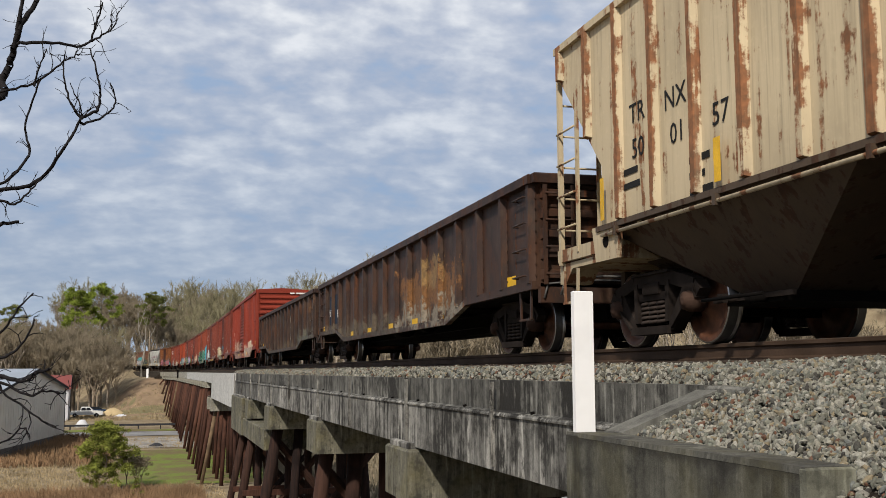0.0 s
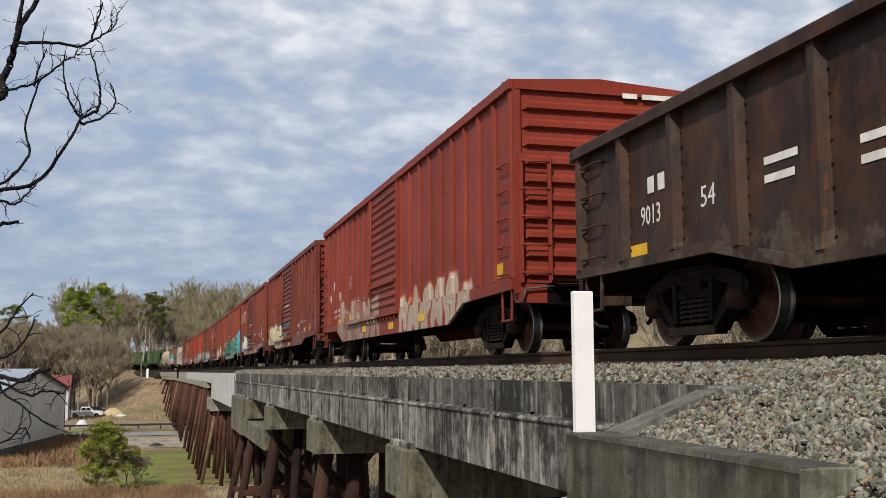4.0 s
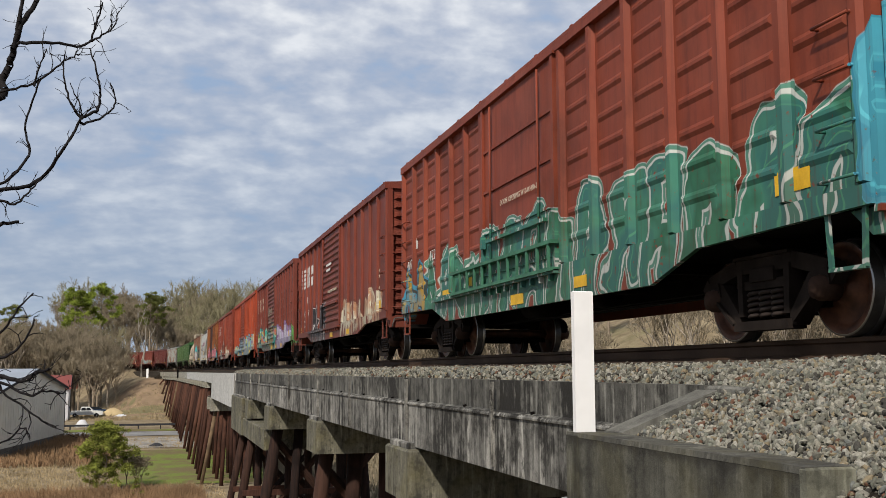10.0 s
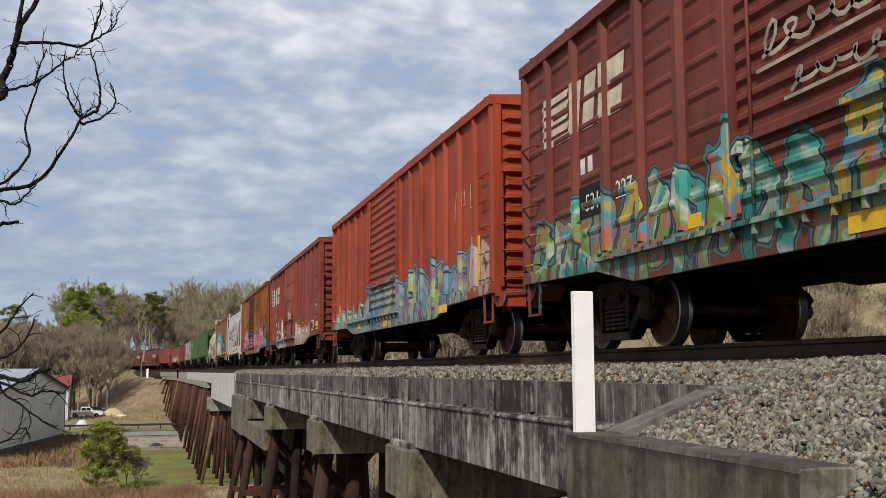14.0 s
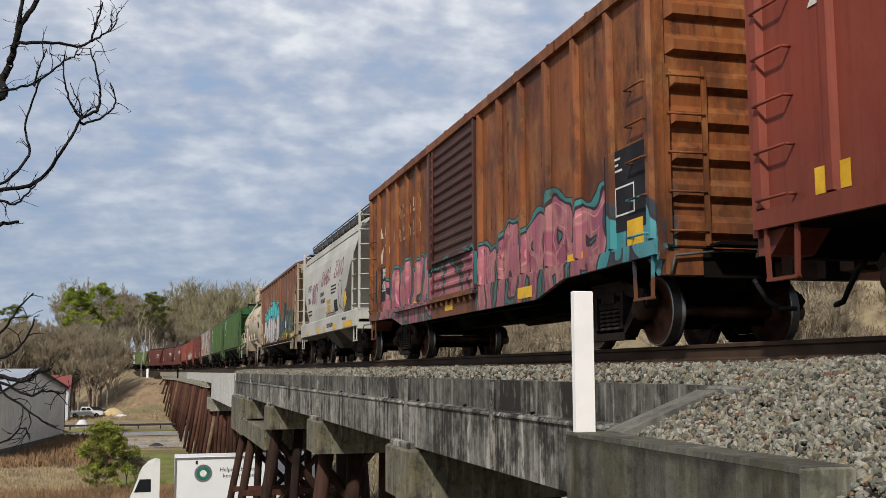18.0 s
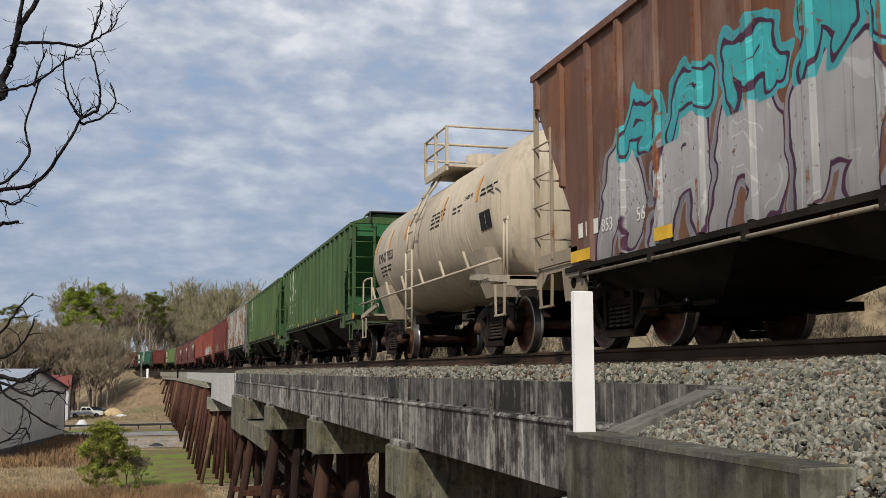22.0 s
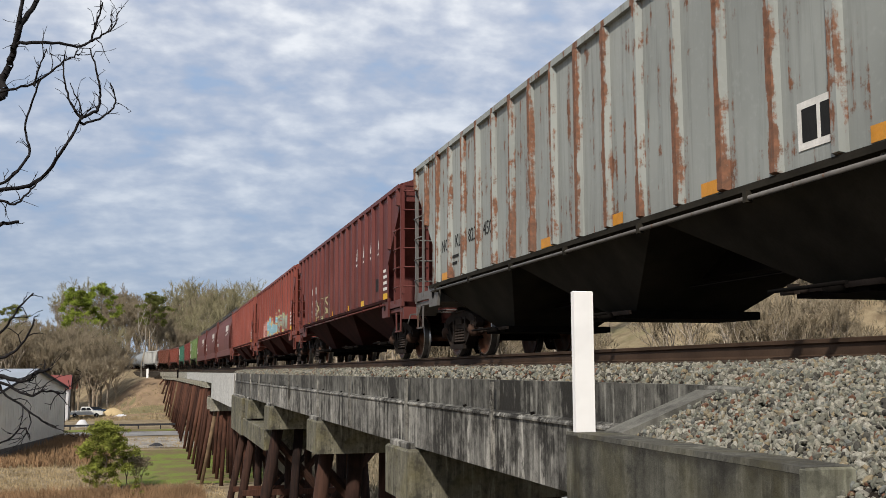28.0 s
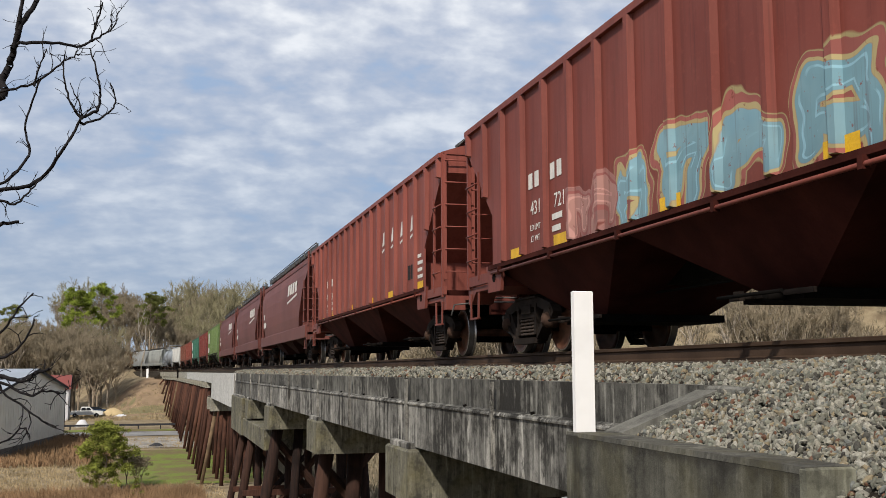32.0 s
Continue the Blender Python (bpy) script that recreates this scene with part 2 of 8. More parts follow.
    worn = n.step(n.math("ADD", fine, n.math("MULTIPLY", runs, 0.3)), 0.88, 0.78)
    return n.mix(n.math("MULTIPLY", inside, worn), c, whole_)


def car_paint(name, base, rust=0.25, rust_color=(0.16, 0.055, 0.025), dirt=0.35, seed=0.0, panels=0.0, areas=(), rough=0.55, streak=0.5, seams=None, mottle=(), blotch=()):
    """Weathered paint. areas: painted patches (y0, y1, z0, z1, colours, outline, size) on the side at x < 0."""
    base = tuple(min(0.8, k * 1.12) for k in base)
    m, n, v0 = fresh(name)
    v = n.vec("ADD", v0, (seed, seed * 1.7, seed * 0.6))
    x, y, z = n.split(v0)
    big = n.noise(v, 0.55, 4)
    fine = n.noise(v, 14, 5)
    runs = n.noise(n.scaled(v, (5.0, 5.0, 0.35)), 1.6, 5)
    c = n.mix(n.step(big, 0.3, 0.75), tuple(k * 0.72 for k in base), tuple(min(1, k * 1.16 + 0.004) for k in base))
    c = n.mix(n.math("MULTIPLY", n.step(runs, 0.48, 0.66), streak * 0.75), c, tuple(k * 0.42 for k in base))
    c = n.mix(n.math("MULTIPLY", n.step(fine, 0.55, 0.8), 0.25), c, tuple(min(1, k * 1.35 + 0.01) for k in base))
    for k_, (col, amount, scale_) in enumerate(mottle):
        patch = n.noise(n.scaled(n.vec("ADD", v, (k_ * 5.1, k_ * 3.3, 0)), (1.0, 1.0, 0.55)), scale_, 7, 0.68)
        c = n.mix(n.math("MULTIPLY", n.step(patch, 0.50, 0.60), amount), c, col)
    if panels:
        cell = n.noise(n.join(n.math("FLOOR", n.math("MULTIPLY", y, panels)), seed, 0.0), 3.1, 0)
        c = n.mix(n.step(cell, 0.3, 0.8), c, n.mix(0.5, c, tuple(k * 0.6 for k in base)))
    for y0, y1, z0, z1, col, amount in blotch:
        # paint that peels or dust that clings in a ragged field
        d = n.math("MINIMUM", n.math("MINIMUM", n.math("SUBTRACT", y, y0), n.math("SUBTRACT", y1, y)), n.math("MULTIPLY", n.math("MINIMUM", n.math("SUBTRACT", z, z0), n.math("SUBTRACT", z1, z)), 1.6))
        d = n.math("ADD", d, n.math("MULTIPLY", n.math("SUBTRACT", n.noise(n.vec("ADD", v, (y0, z0, 0)), 2.4, 8, 0.70), 0.53), 4.2))
        c = n.mix(n.math("MULTIPLY", n.step(d, 0.0, 0.25), amount), c, n.mix(n.step(fine, 0.35, 0.65), tuple(k * 0.55 for k in col), col))
    for i, area in enumerate(areas):
        c = letters(n, c, (x, y, z), area, seed + i * 3.7, fine, runs)
    spots = n.math("ADD", n.math("MULTIPLY", runs, 0.6), n.math("MULTIPLY", n.noise(v, 3.2, 7, 0.72), 0.55))
    if seams:
        # rust that creeps out from the posts
        a_ = n.math("ABSOLUTE", n.math("SUBTRACT", n.math("FRACT", n.math("DIVIDE", n.math("SUBTRACT", y, seams[0]), seams[1])), 0.5))
        spots = n.math("ADD", spots, n.math("MULTIPLY", n.step(a_, 0.36, 0.5), 0.17))
    edge = 0.86 - rust * 0.42
    rusty = n.step(spots, edge, edge + 0.05)
    rc = n.mix(n.step(fine, 0.35, 0.7), rust_color, tuple(k * 2.2 for k in rust_color))
    c = n.mix(n.math("MULTIPLY", rusty, 0.88), c, rc)
    soot = n.math("MULTIPLY", n.step(n.noise(v, 1.1, 5), 0.42, 0.75), dirt)
    c = n.mix(soot, c, (0.055, 0.042, 0.034))
    # road dust and dark runs that gather low on the side
    low_ = n.math("MULTIPLY", n.step(n.math("ADD", z, n.math("MULTIPLY", n.noise(n.scaled(v, (3.0, 3.0, 0.6)), 1.3, 5), 1.6)), 2.9, 1.5), dirt * 1.1)
    c = n.mix(low_, c, (0.045, 0.032, 0.025))
    thin = n.noise(n.scaled(v, (11.0, 11.0, 0.30)), 1.7, 4)
    c = n.mix(n.math("MULTIPLY", n.step(thin, 0.56, 0.68), 0.25 + 0.3 * dirt), c, tuple(k * 0.35 + 0.008 for k in base))
    finish(n, c, n.math("ADD", rough, n.math("MULTIPLY", rusty, 0.3)), 0.0, n.math("ADD", n.math("MULTIPLY", fine, 0.4), rusty), 0.25, 0.006, 0.14)
    return m


def leafy(name, color, vary=0.5, scale=0.9, through=0.4):
    """Needles that let some light through."""
    m, n, v = fresh(name)
    a = n.noise(v, scale, 5)
    c = n.mix(n.step(a, 0.3, 0.7), tuple(k * (1 - vary) for k in color), tuple(min(1, k * (1 + vary * 0.7)) for k in color))
    d, t, x, o = n.add("ShaderNodeBsdfDiffuse"), n.add("ShaderNodeBsdfTranslucent"), n.add("ShaderNodeMixShader"), n.add("ShaderNodeOutputMaterial")
    n.put(d.inputs[0], c)
    n.put(t.inputs[0], c)
    x.inputs[0].default_value = through
    for p, q in ((d.outputs[0], x.inputs[1]), (t.outputs[0], x.inputs[2]), (x.outputs[0], o.inputs[0])):
        n.t.links.new(p, q)
    return m


def stone_mix(name, colours, rough=0.9):
    """Loose stones: each its own colour."""
    m, n, v = fresh(name)
    pick = n.add("ShaderNodeNewGeometry").outputs["Random Per Island"]
    k = len(colours)
    c = n.ramp(pick, [(j / k, (col[0] * 0.96, col[1] * 0.93, col[2] * 0.85)) for j, col in enumerate(colours)], True)
    g = n.noise(v, 60, 4)
    c = n.mix(n.step(g, 0.35, 0.7), n.mix(0.5, c, (0.05, 0.045, 0.04)), c)
    finish(n, c, rough, 0, g, 0.4, 0.004)
    return m


def concrete(name, base, streaks=0.6, seed=0.0, moss=0.0, crust=None):
    """Old cast concrete with rain streaks, joints of the shuttering and dark patches."""
    m, n, v0 = fresh(name)
    v = n.vec("ADD", v0, (seed, seed, seed))
    broad = n.noise(n.scaled(v, (2.6, 2.6, 0.28)), 1.5, 7, 0.72)
    thin = n.noise(n.scaled(v, (7.0, 7.0, 0.5)), 1.6, 7, 0.7)
    wide = n.noise(n.scaled(v, (1.0, 1.0, 0.6)), 0.8, 5)
    fine = n.noise(v, 26, 6, 0.65)
    blot = n.noise(v, 4.5, 7, 0.7)
    runs = n.math("ADD", n.math("ADD", n.math("MULTIPLY", broad, 0.34), n.math("MULTIPLY", thin, 0.14)), n.math("ADD", n.math("MULTIPLY", wide, 0.30), n.math("MULTIPLY", blot, 0.22)))
    c = n.mix(n.step(wide, 0.35, 0.65), tuple(k * 0.7 for k in base), tuple(k * 1.15 for k in base))
    c = n.mix(n.math("MULTIPLY", n.step(runs, 0.475, 0.42), streaks * 0.8), c, tuple(min(0.6, k * 2.1) for k in base))
    lime = n.math("ADD", n.math("MULTIPLY", n.noise(n.scaled(n.vec("ADD", v, (3.0, 7.0, 1.0)), (5.0, 5.0, 0.35)), 1.3, 7, 0.72), 0.6), n.math("MULTIPLY", n.noise(v, 0.45, 4, 0.6), 0.4))
    c = n.mix(n.math("MULTIPLY", n.step(lime, 0.525, 0.59), streaks * 0.85), c, tuple(min(0.66, k * 2.8) for k in base))
    c = n.mix(n.math("MULTIPLY", n.step(runs, 0.485, 0.545), min(1.0, streaks * 1.25)), c, (0.022, 0.020, 0.017))
    c = n.mix(n.math("MULTIPLY", n.step(blot, 0.54, 0.62), 0.5), c, tuple(k * 0.3 for k in base))
    c = n.mix(n.math("MULTIPLY", n.step(fine, 0.5, 0.7), 0.4), c, tuple(k * 0.4 for k in base))
    if crust:
        # black crust of lichen that hangs down raggedly from the coping
        z = n.split(v0)[2]
        hang = n.math("SUBTRACT", n.math("SUBTRACT", crust[0], z), n.math("MULTIPLY", n.noise(n.scaled(v, (4.0, 4.0, 0.3)), 1.5, 5), crust[1] * 2))
        c = n.mix(n.math("MULTIPLY", n.step(hang, 0.0, -crust[1] * 0.6), 0.75), c, (0.024, 0.022, 0.018))
    if moss:
        c = n.mix(n.math("MULTIPLY", n.step(n.noise(v, 2.2, 5), 0.45, 0.65), moss), c, (0.16, 0.14, 0.06))
    pits = n.noise(v, 90, 3)
    finish(n, c, 0.92, 0, n.math("ADD", fine, n.math("MULTIPLY", pits, 0.5)), 0.5, 0.01)
    return m


def ground_mat():
    m, n, v = fresh("winter_ground")
    a = n.noise(v, 0.035, 6)
    b = n.noise(v, 0.4, 6, 0.65)
    f = n.noise(v, 6, 5, 0.7)
    c = n.mix(n.step(b, 0.35, 0.65), (0.17, 0.125, 0.075), (0.33, 0.265, 0.165))
    c = n.mix(n.math("MULTIPLY", n.step(a, 0.56, 0.66), 0.6), c, (0.15, 0.15, 0.06))
    c = n.mix(n.math("MULTIPLY", n.step(f, 0.45, 0.7), 0.4), c, (0.11, 0.08, 0.05))
    finish(n, c, 0.95, 0, f, 0.8, 0.05)
    return m


GROUND = ground_mat()
DRY_GRASS = plain("dry_grass", (0.30, 0.23, 0.12), 0.95, 0, 0.5, 0.8, 20)
def patchy_grass():
    """Winter lawn: green where it is damp, brown where it is worn."""
    m, n, v = fresh("patchy_green_grass")
    c = n.mix(n.step(n.noise(v, 0.22, 6, 0.65), 0.45, 0.55), (0.17, 0.125, 0.06), (0.17, 0.22, 0.035))
    f = n.noise(v, 5.0, 6, 0.7)
    c = n.mix(n.math("MULTIPLY", n.step(f, 0.42, 0.7), 0.5), c, (0.07, 0.075, 0.025))
    finish(n, c, 0.95, 0, f, 0.6, 0.04)
    return m


GREEN_GRASS = patchy_grass()
ASPHALT = plain("asphalt", (0.26, 0.255, 0.25), 0.9, 0, 0.25, 0.3, 30)
CONCRETE = concrete("bridge_concrete", (0.185, 0.178, 0.160), 0.9, 0.0)
CONCRETE_DARK = concrete("dark_parapet_concrete", (0.120, 0.116, 0.102), 0.85, 2.0)
CONCRETE_PALE = concrete("pale_concrete", (0.66, 0.65, 0.61), 0.35, 3.0)
CONCRETE_FAR = concrete("dry_cap_concrete", (0.40, 0.38, 0.31), 0.4, 4.0, 0.2)
CONCRETE_CAP = concrete("cap_concrete", (0.165, 0.155, 0.115), 0.6, 9.0, 0.4)
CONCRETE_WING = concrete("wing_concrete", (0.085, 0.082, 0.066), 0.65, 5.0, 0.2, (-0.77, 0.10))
def timber(name, dark, light):
    """Creosoted piles: streaked along the grain, each with a tone of its own."""
    m, n, v = fresh(name)
    own = n.add("ShaderNodeObjectInfo").outputs["Random"]
    grain = n.noise(n.scaled(n.vec("ADD", v, n.join(own, n.math("MULTIPLY", own, 37.0), 0.0)), (9.0, 9.0, 0.5)), 1.6, 6, 0.7)
    c = n.mix(n.step(n.math("ADD", n.math("MULTIPLY", grain, 0.8), n.math("MULTIPLY", own, 0.35)), 0.40, 0.80), dark, light)
    c = n.mix(n.math("MULTIPLY", n.step(n.noise(v, 1.1, 5), 0.48, 0.66), 0.6), c, tuple(k * 0.45 for k in dark))
    finish(n, c, 0.85, 0, grain, 0.6, 0.03, 0.12)
    return m


PILE = timber("pile_timber", (0.034, 0.016, 0.012), (0.115, 0.052, 0.034))
# same timber darkened for the near bents: shade below the deck, in the colour
PILE_SHADED = timber("shaded_pile_timber", (0.014, 0.009, 0.008), (0.060, 0.030, 0.021))
PILE_PALE = plain("pile_bare_timber", (0.16, 0.105, 0.06), 0.85, 0, 0.4, 2.0, 30, 0.5)
RAIL = plain("rail_steel", (0.075, 0.048, 0.033), 0.7, 0.2, 0.4, 1.5, 40)
RAIL_TOP = plain("worn_rail_head", (0.22, 0.20, 0.18), 0.35, 0.8, 0.2, 3, 40)
TIE = plain("tie_timber", (0.06, 0.045, 0.035), 0.9, 0, 0.4, 4, 30)
BALLAST_BED = plain("ballast_bed", (0.042, 0.034, 0.026), 0.95, 0, 0.5, 9, 50, 0.8, 0.03)
STONES = stone_mix("ballast_stone", [(0.17, 0.17, 0.15), (0.30, 0.30, 0.265), (0.20, 0.215, 0.19), (0.36, 0.355, 0.32), (0.24, 0.245, 0.21), (0.17, 0.085, 0.055), (0.08, 0.08, 0.075), (0.38, 0.365, 0.33), (0.27, 0.235, 0.17), (0.05, 0.048, 0.045), (0.31, 0.305, 0.28), (0.24, 0.24, 0.205), (0.19, 0.205, 0.205), (0.135, 0.13, 0.115), (0.36, 0.35, 0.31), (0.20, 0.21, 0.185), (0.25, 0.25, 0.22), (0.42, 0.415, 0.385), (0.15, 0.155, 0.135), (0.30, 0.25, 0.17)])
WHITE_POST = plain("white_post_paint", (0.92, 0.91, 0.90), 0.55, 0, 0.015, 2, 3, 0.03)
# near-black: grime plus the deep shade below the cars, put into the colour
UNDER = plain("shaded_underframe_grime", (0.006, 0.005, 0.0045), 0.95, 0.0, 0.5, 2.5, 25)
TRUCK = plain("cast_steel_grime", (0.026, 0.020, 0.017), 0.85, 0.0, 0.5, 3, 30)
TRUCK_PALE = plain("dusty_cast_steel", (0.20, 0.155, 0.13), 0.85, 0.0, 0.5, 3, 30)
TRUCK_RUST = plain("cast_steel_rust", (0.070, 0.042, 0.031), 0.85, 0.0, 0.5, 3, 30)
SPRING = plain("spring_steel", (0.055, 0.042, 0.036), 0.6, 0.3, 0.4, 6, 40)
WHEEL = plain("wheel_steel", (0.115, 0.048, 0.026), 0.55, 0.15, 0.7, 5, 30)
WORN = plain("dull_worn_tread", (0.085, 0.080, 0.075), 0.38, 0.6, 0.3, 6, 60)
TREAD = plain("polished_tread", (0.42, 0.41, 0.40), 0.28, 0.95, 0.15, 6, 60)
YELLOW = plain("reflective_yellow", (0.72, 0.42, 0.02), 0.5, 0, 0.25, 4, 40)
ORANGE = plain("reflective_orange", (0.62, 0.27, 0.03), 0.5, 0, 0.2, 5, 40)
WHITE = plain("stencil_white", (0.72, 0.70, 0.66), 0.6, 0, 0.2, 6, 40)
CREAM = plain("stencil_cream", (0.60, 0.52, 0.40), 0.6, 0, 0.3, 6, 40)
BLACK = plain("stencil_black", (0.022, 0.022, 0.022), 0.6, 0, 0.2, 6, 40)
INK = plain("purple_marker", (0.22, 0.035, 0.09), 0.6, 0, 0.2, 6, 40)
HOSE = plain("rubber_hose", (0.02, 0.02, 0.02), 0.6, 0, 0.2, 6, 40)
# bay grime darkened further, with the shade under the body in the colour
BAY = plain("shaded_grimy_bay", (0.026, 0.023, 0.018), 0.85, 0, 0.5, 1.5, 25)
GALV = plain("galvanised_grating", (0.10, 0.095, 0.09), 0.6, 0.5, 0.3, 6, 40)

# ---- running gear ----
def wheel_mesh(r):
    m = Mesh()
    for s in (-1, 1):
        m.turn([(s * 0.86, 0.02), (s * 0.86, 0.10), (s * 0.835, 0.125), (s * 0.80, 0.16), (s * 0.772, r - 0.13), (s * 0.785, r - 0.095), (s * 0.83, r - 0.075), (s * 0.832, r - 0.022), (s * 0.826, r - 0.004), (s * 0.72, r), (s * 0.705, r + 0.025), (s * 0.685, r + 0.025),
                (s * 0.685, r - 0.07), (s * 0.735, r - 0.11), (s * 0.72, 0.13), (s * 0.66, 0.11)], n=40)
    m.turn([(-0.9, 0.075), (0.9, 0.075)], n=12)
    return m.data("wheelset")


def frame_mesh(s):
    """One cast side frame: arched top chord, two openings, spring pocket, and an arm out to each bearing."""
    m = Mesh()
    a, b = s * 0.90, s * 1.04
    m.strip([(-1.06, 0.52), (-0.97, 0.62), (-0.80, 0.665), (-0.46, 0.745), (0.46, 0.745), (0.80, 0.665), (0.97, 0.62), (1.06, 0.52)], 0.15, a, b)
    m.strip([(-0.46, 0.82), (0.46, 0.82)], 0.03, a, s * 1.075)
    for d in (-1, 1):
        # arm from the bearing down to the spring seat, with a raised flange
        m.side([(d * 0.90, 0.57), (d * 0.72, 0.60), (d * 0.42, 0.27), (d * 0.40, 0.15), (d * 0.50, 0.15), (d * 0.80, 0.44)], a, b)
        m.strip([(d * 0.90, 0.50), (d * 0.80, 0.42), (d * 0.50, 0.19)], 0.035, a, s * 1.075)
        # column beside the springs
        m.side([(d * 0.34, 0.26), (d * 0.42, 0.26), (d * 0.44, 0.72), (d * 0.35, 0.72)], a, s * 1.05)
        m.side([(d * 1.03, 0.48), (d * 1.00, 0.62), (d * 0.78, 0.62), (d * 0.75, 0.48), (d * 0.80, 0.55), (d * 0.98, 0.55)], s * 0.90, s * 1.06)
    m.side([(-0.46, 0.12), (0.46, 0.12), (0.44, 0.21), (-0.44, 0.21)], a, s * 1.09)
    m.side([(-0.34, 0.51), (0.34, 0.51), (0.34, 0.60), (-0.34, 0.60)], a, s * 1.03)
    return m.data("side_frame")


def coil_mesh():
    """One coil spring: a round wire wound five times."""
    m = Mesh()
    for k in range(41):
        a = k * 0.7854
        for i in range(5):
            b = i * 1.2566
            q = 0.092 + 0.021 * math.cos(b)
            m.v.append((q * math.cos(a), q * math.sin(a), 0.235 + k * 0.0066 + 0.021 * math.sin(b)))
    m.f = [(k * 5 + i, k * 5 + (i + 1) % 5, k * 5 + 5 + (i + 1) % 5, k * 5 + 5 + i) for k in range(40) for i in range(5)]
    m.smooth = [True] * len(m.f)
    return m.data("spring")


COIL = coil_mesh()


BOLSTER = Mesh().slab(-1.06, 1.06, -0.20, 0.20, 0.58, 0.72).box(-0.45, 0.45, -0.30, 0.30, 0.60, 0.80).data("bolster")
BEAM = Mesh().box(-0.85, 0.85, -0.05, 0.05, 0.30, 0.42).data("brake_beam")
FRAMES = {s: frame_mesh(s) for s in (-1, 1)}
BEARING = {s: Mesh().turn([(s * 0.90, 0.115), (s * 1.06, 0.115), (s * 1.065, 0.10), (s * 1.11, 0.098), (s * 1.115, 0.06), (s * 1.13, 0.055), (s * 1.132, 0.025)], n=16).data("bearing") for s in (-1, 1)}
SHOE = Mesh().strip([(-0.10, 0.25), (-0.13, 0.45), (-0.08, 0.62)], 0.06, -0.82, -0.70).data("brake_shoe")
WHEELS = {r: wheel_mesh(r) for r in (0.42, 0.457)}
ROLLING = []  # wheelsets, with the car's reach and radius, for motions()


def truck(car, y, r=0.42, rusty=False):
    look_ = TRUCK_PALE if rusty else TRUCK
    b = part("truck", BOLSTER.copy() if rusty else BOLSTER, look_, car, "grimy cast steel four-wheel truck", pose(0, y, r - 0.45))
    for s in (-1, 1):
        part("side_frame", FRAMES[s].copy() if rusty else FRAMES[s], look_, b)
        for k in (-0.2, 0.0, 0.2):
            part("spring", COIL, SPRING, b, "", pose(s * 0.965, k, 0))
    for a in (-0.89, 0.89):
        body = WHEELS[r]
        if not body.materials:
            body.materials.append(WHEEL)
        if len(body.materials) == 1:
            body.materials.append(TREAD)
            body.materials.append(WORN)
            for p in body.polygons:
                rad = [math.hypot(body.vertices[i].co.y, body.vertices[i].co.z) for i in p.vertices]
                if min(rad) > r - 0.03 and max(rad) < r + 0.03:
                    p.material_index = 2 if abs(max(rad) - r) < 0.002 else 1
        wset = part("wheelset", body, WHEEL, b, "steel wheels with bright worn treads", pose(0, a, 0.45))
        for s in (-1, 1):
            part("bearing", BEARING[s], TRUCK_RUST, b, "", pose(0, a, 0.45))
        part("brake_beam", BEAM, UNDER, b, "", pose(0, a * 0.708, 0))
        part("brake_shoe", SHOE, UNDER, b, "", pose(0, a * 0.9 - (0.42 if a > 0 else -0.42) - 0.0, 0.0))
        ROLLING.append((wset, car, y + a, r))
    return b


COUPLER = {}


def coupler(car, y, d):
    """Knuckle coupler at the end y, pointing along d."""
    if d not in COUPLER:
        m = Mesh().box(-0.08, 0.08, 0, d * 0.38, 0.70, 0.88) if d > 0 else Mesh().box(-0.08, 0.08, d * 0.38, 0, 0.70, 0.88)
        m.hull([(-0.19, d * 0.36, 0.66), (0.16, d * 0.36, 0.66), (0.17, d * 0.60, 0.66), (0.02, d * 0.66, 0.66), (-0.20, d * 0.56, 0.66)],
               [(-0.19, d * 0.36, 0.93), (0.16, d * 0.36, 0.93), (0.17, d * 0.60, 0.93), (0.02, d * 0.66, 0.93), (-0.20, d * 0.56, 0.93)])
        COUPLER[d] = m.data("coupler")
    part("coupler", COUPLER[d], TRUCK_RUST, car, "", pose(0, y, 0))
    h = Mesh().path([(-0.32, y, 0.72), (-0.34, y + d * 0.12, 0.62), (-0.33, y + d * 0.28, 0.45), (-0.28, y + d * 0.42, 0.36), (-0.22, y + d * 0.62, 0.34)], 0.028)
    part("air_hose", h, HOSE, car)
    u = Mesh().path([(-0.10, y + d * 0.15, 0.98), (-0.75, y + d * 0.14, 0.98), (-1.30, y + d * 0.13, 0.92), (-1.36, y + d * 0.14, 0.72)], 0.016)
    part("uncoupling_lever", u, GALV, car)


def stirrup(car, y, z, material, x=-1.43, width=0.46, drop=0.45):
    m = Mesh()
    for s in (-1, 1):
        m.strip([(y + s * width / 2, z), (y + s * width * 0.44, z - drop)], 0.05, x - 0.012, x + 0.012)
    m.box(x - 0.03, x + 0.03, y - width * 0.46, y + width * 0.46, z - drop - 0.015, z - drop + 0.015)
    part("sill_step", m, material, car)


def rungs(car, x, y0, y1, zs, material, off=-0.09):
    """Grab irons on the side of the car."""
    for z in zs:
        m = Mesh().path([(x, y0, z), (x + off, y0, z), (x + off, y1, z), (x, y1, z)], 0.014, 6)
        part("grab_iron", m, material, car)


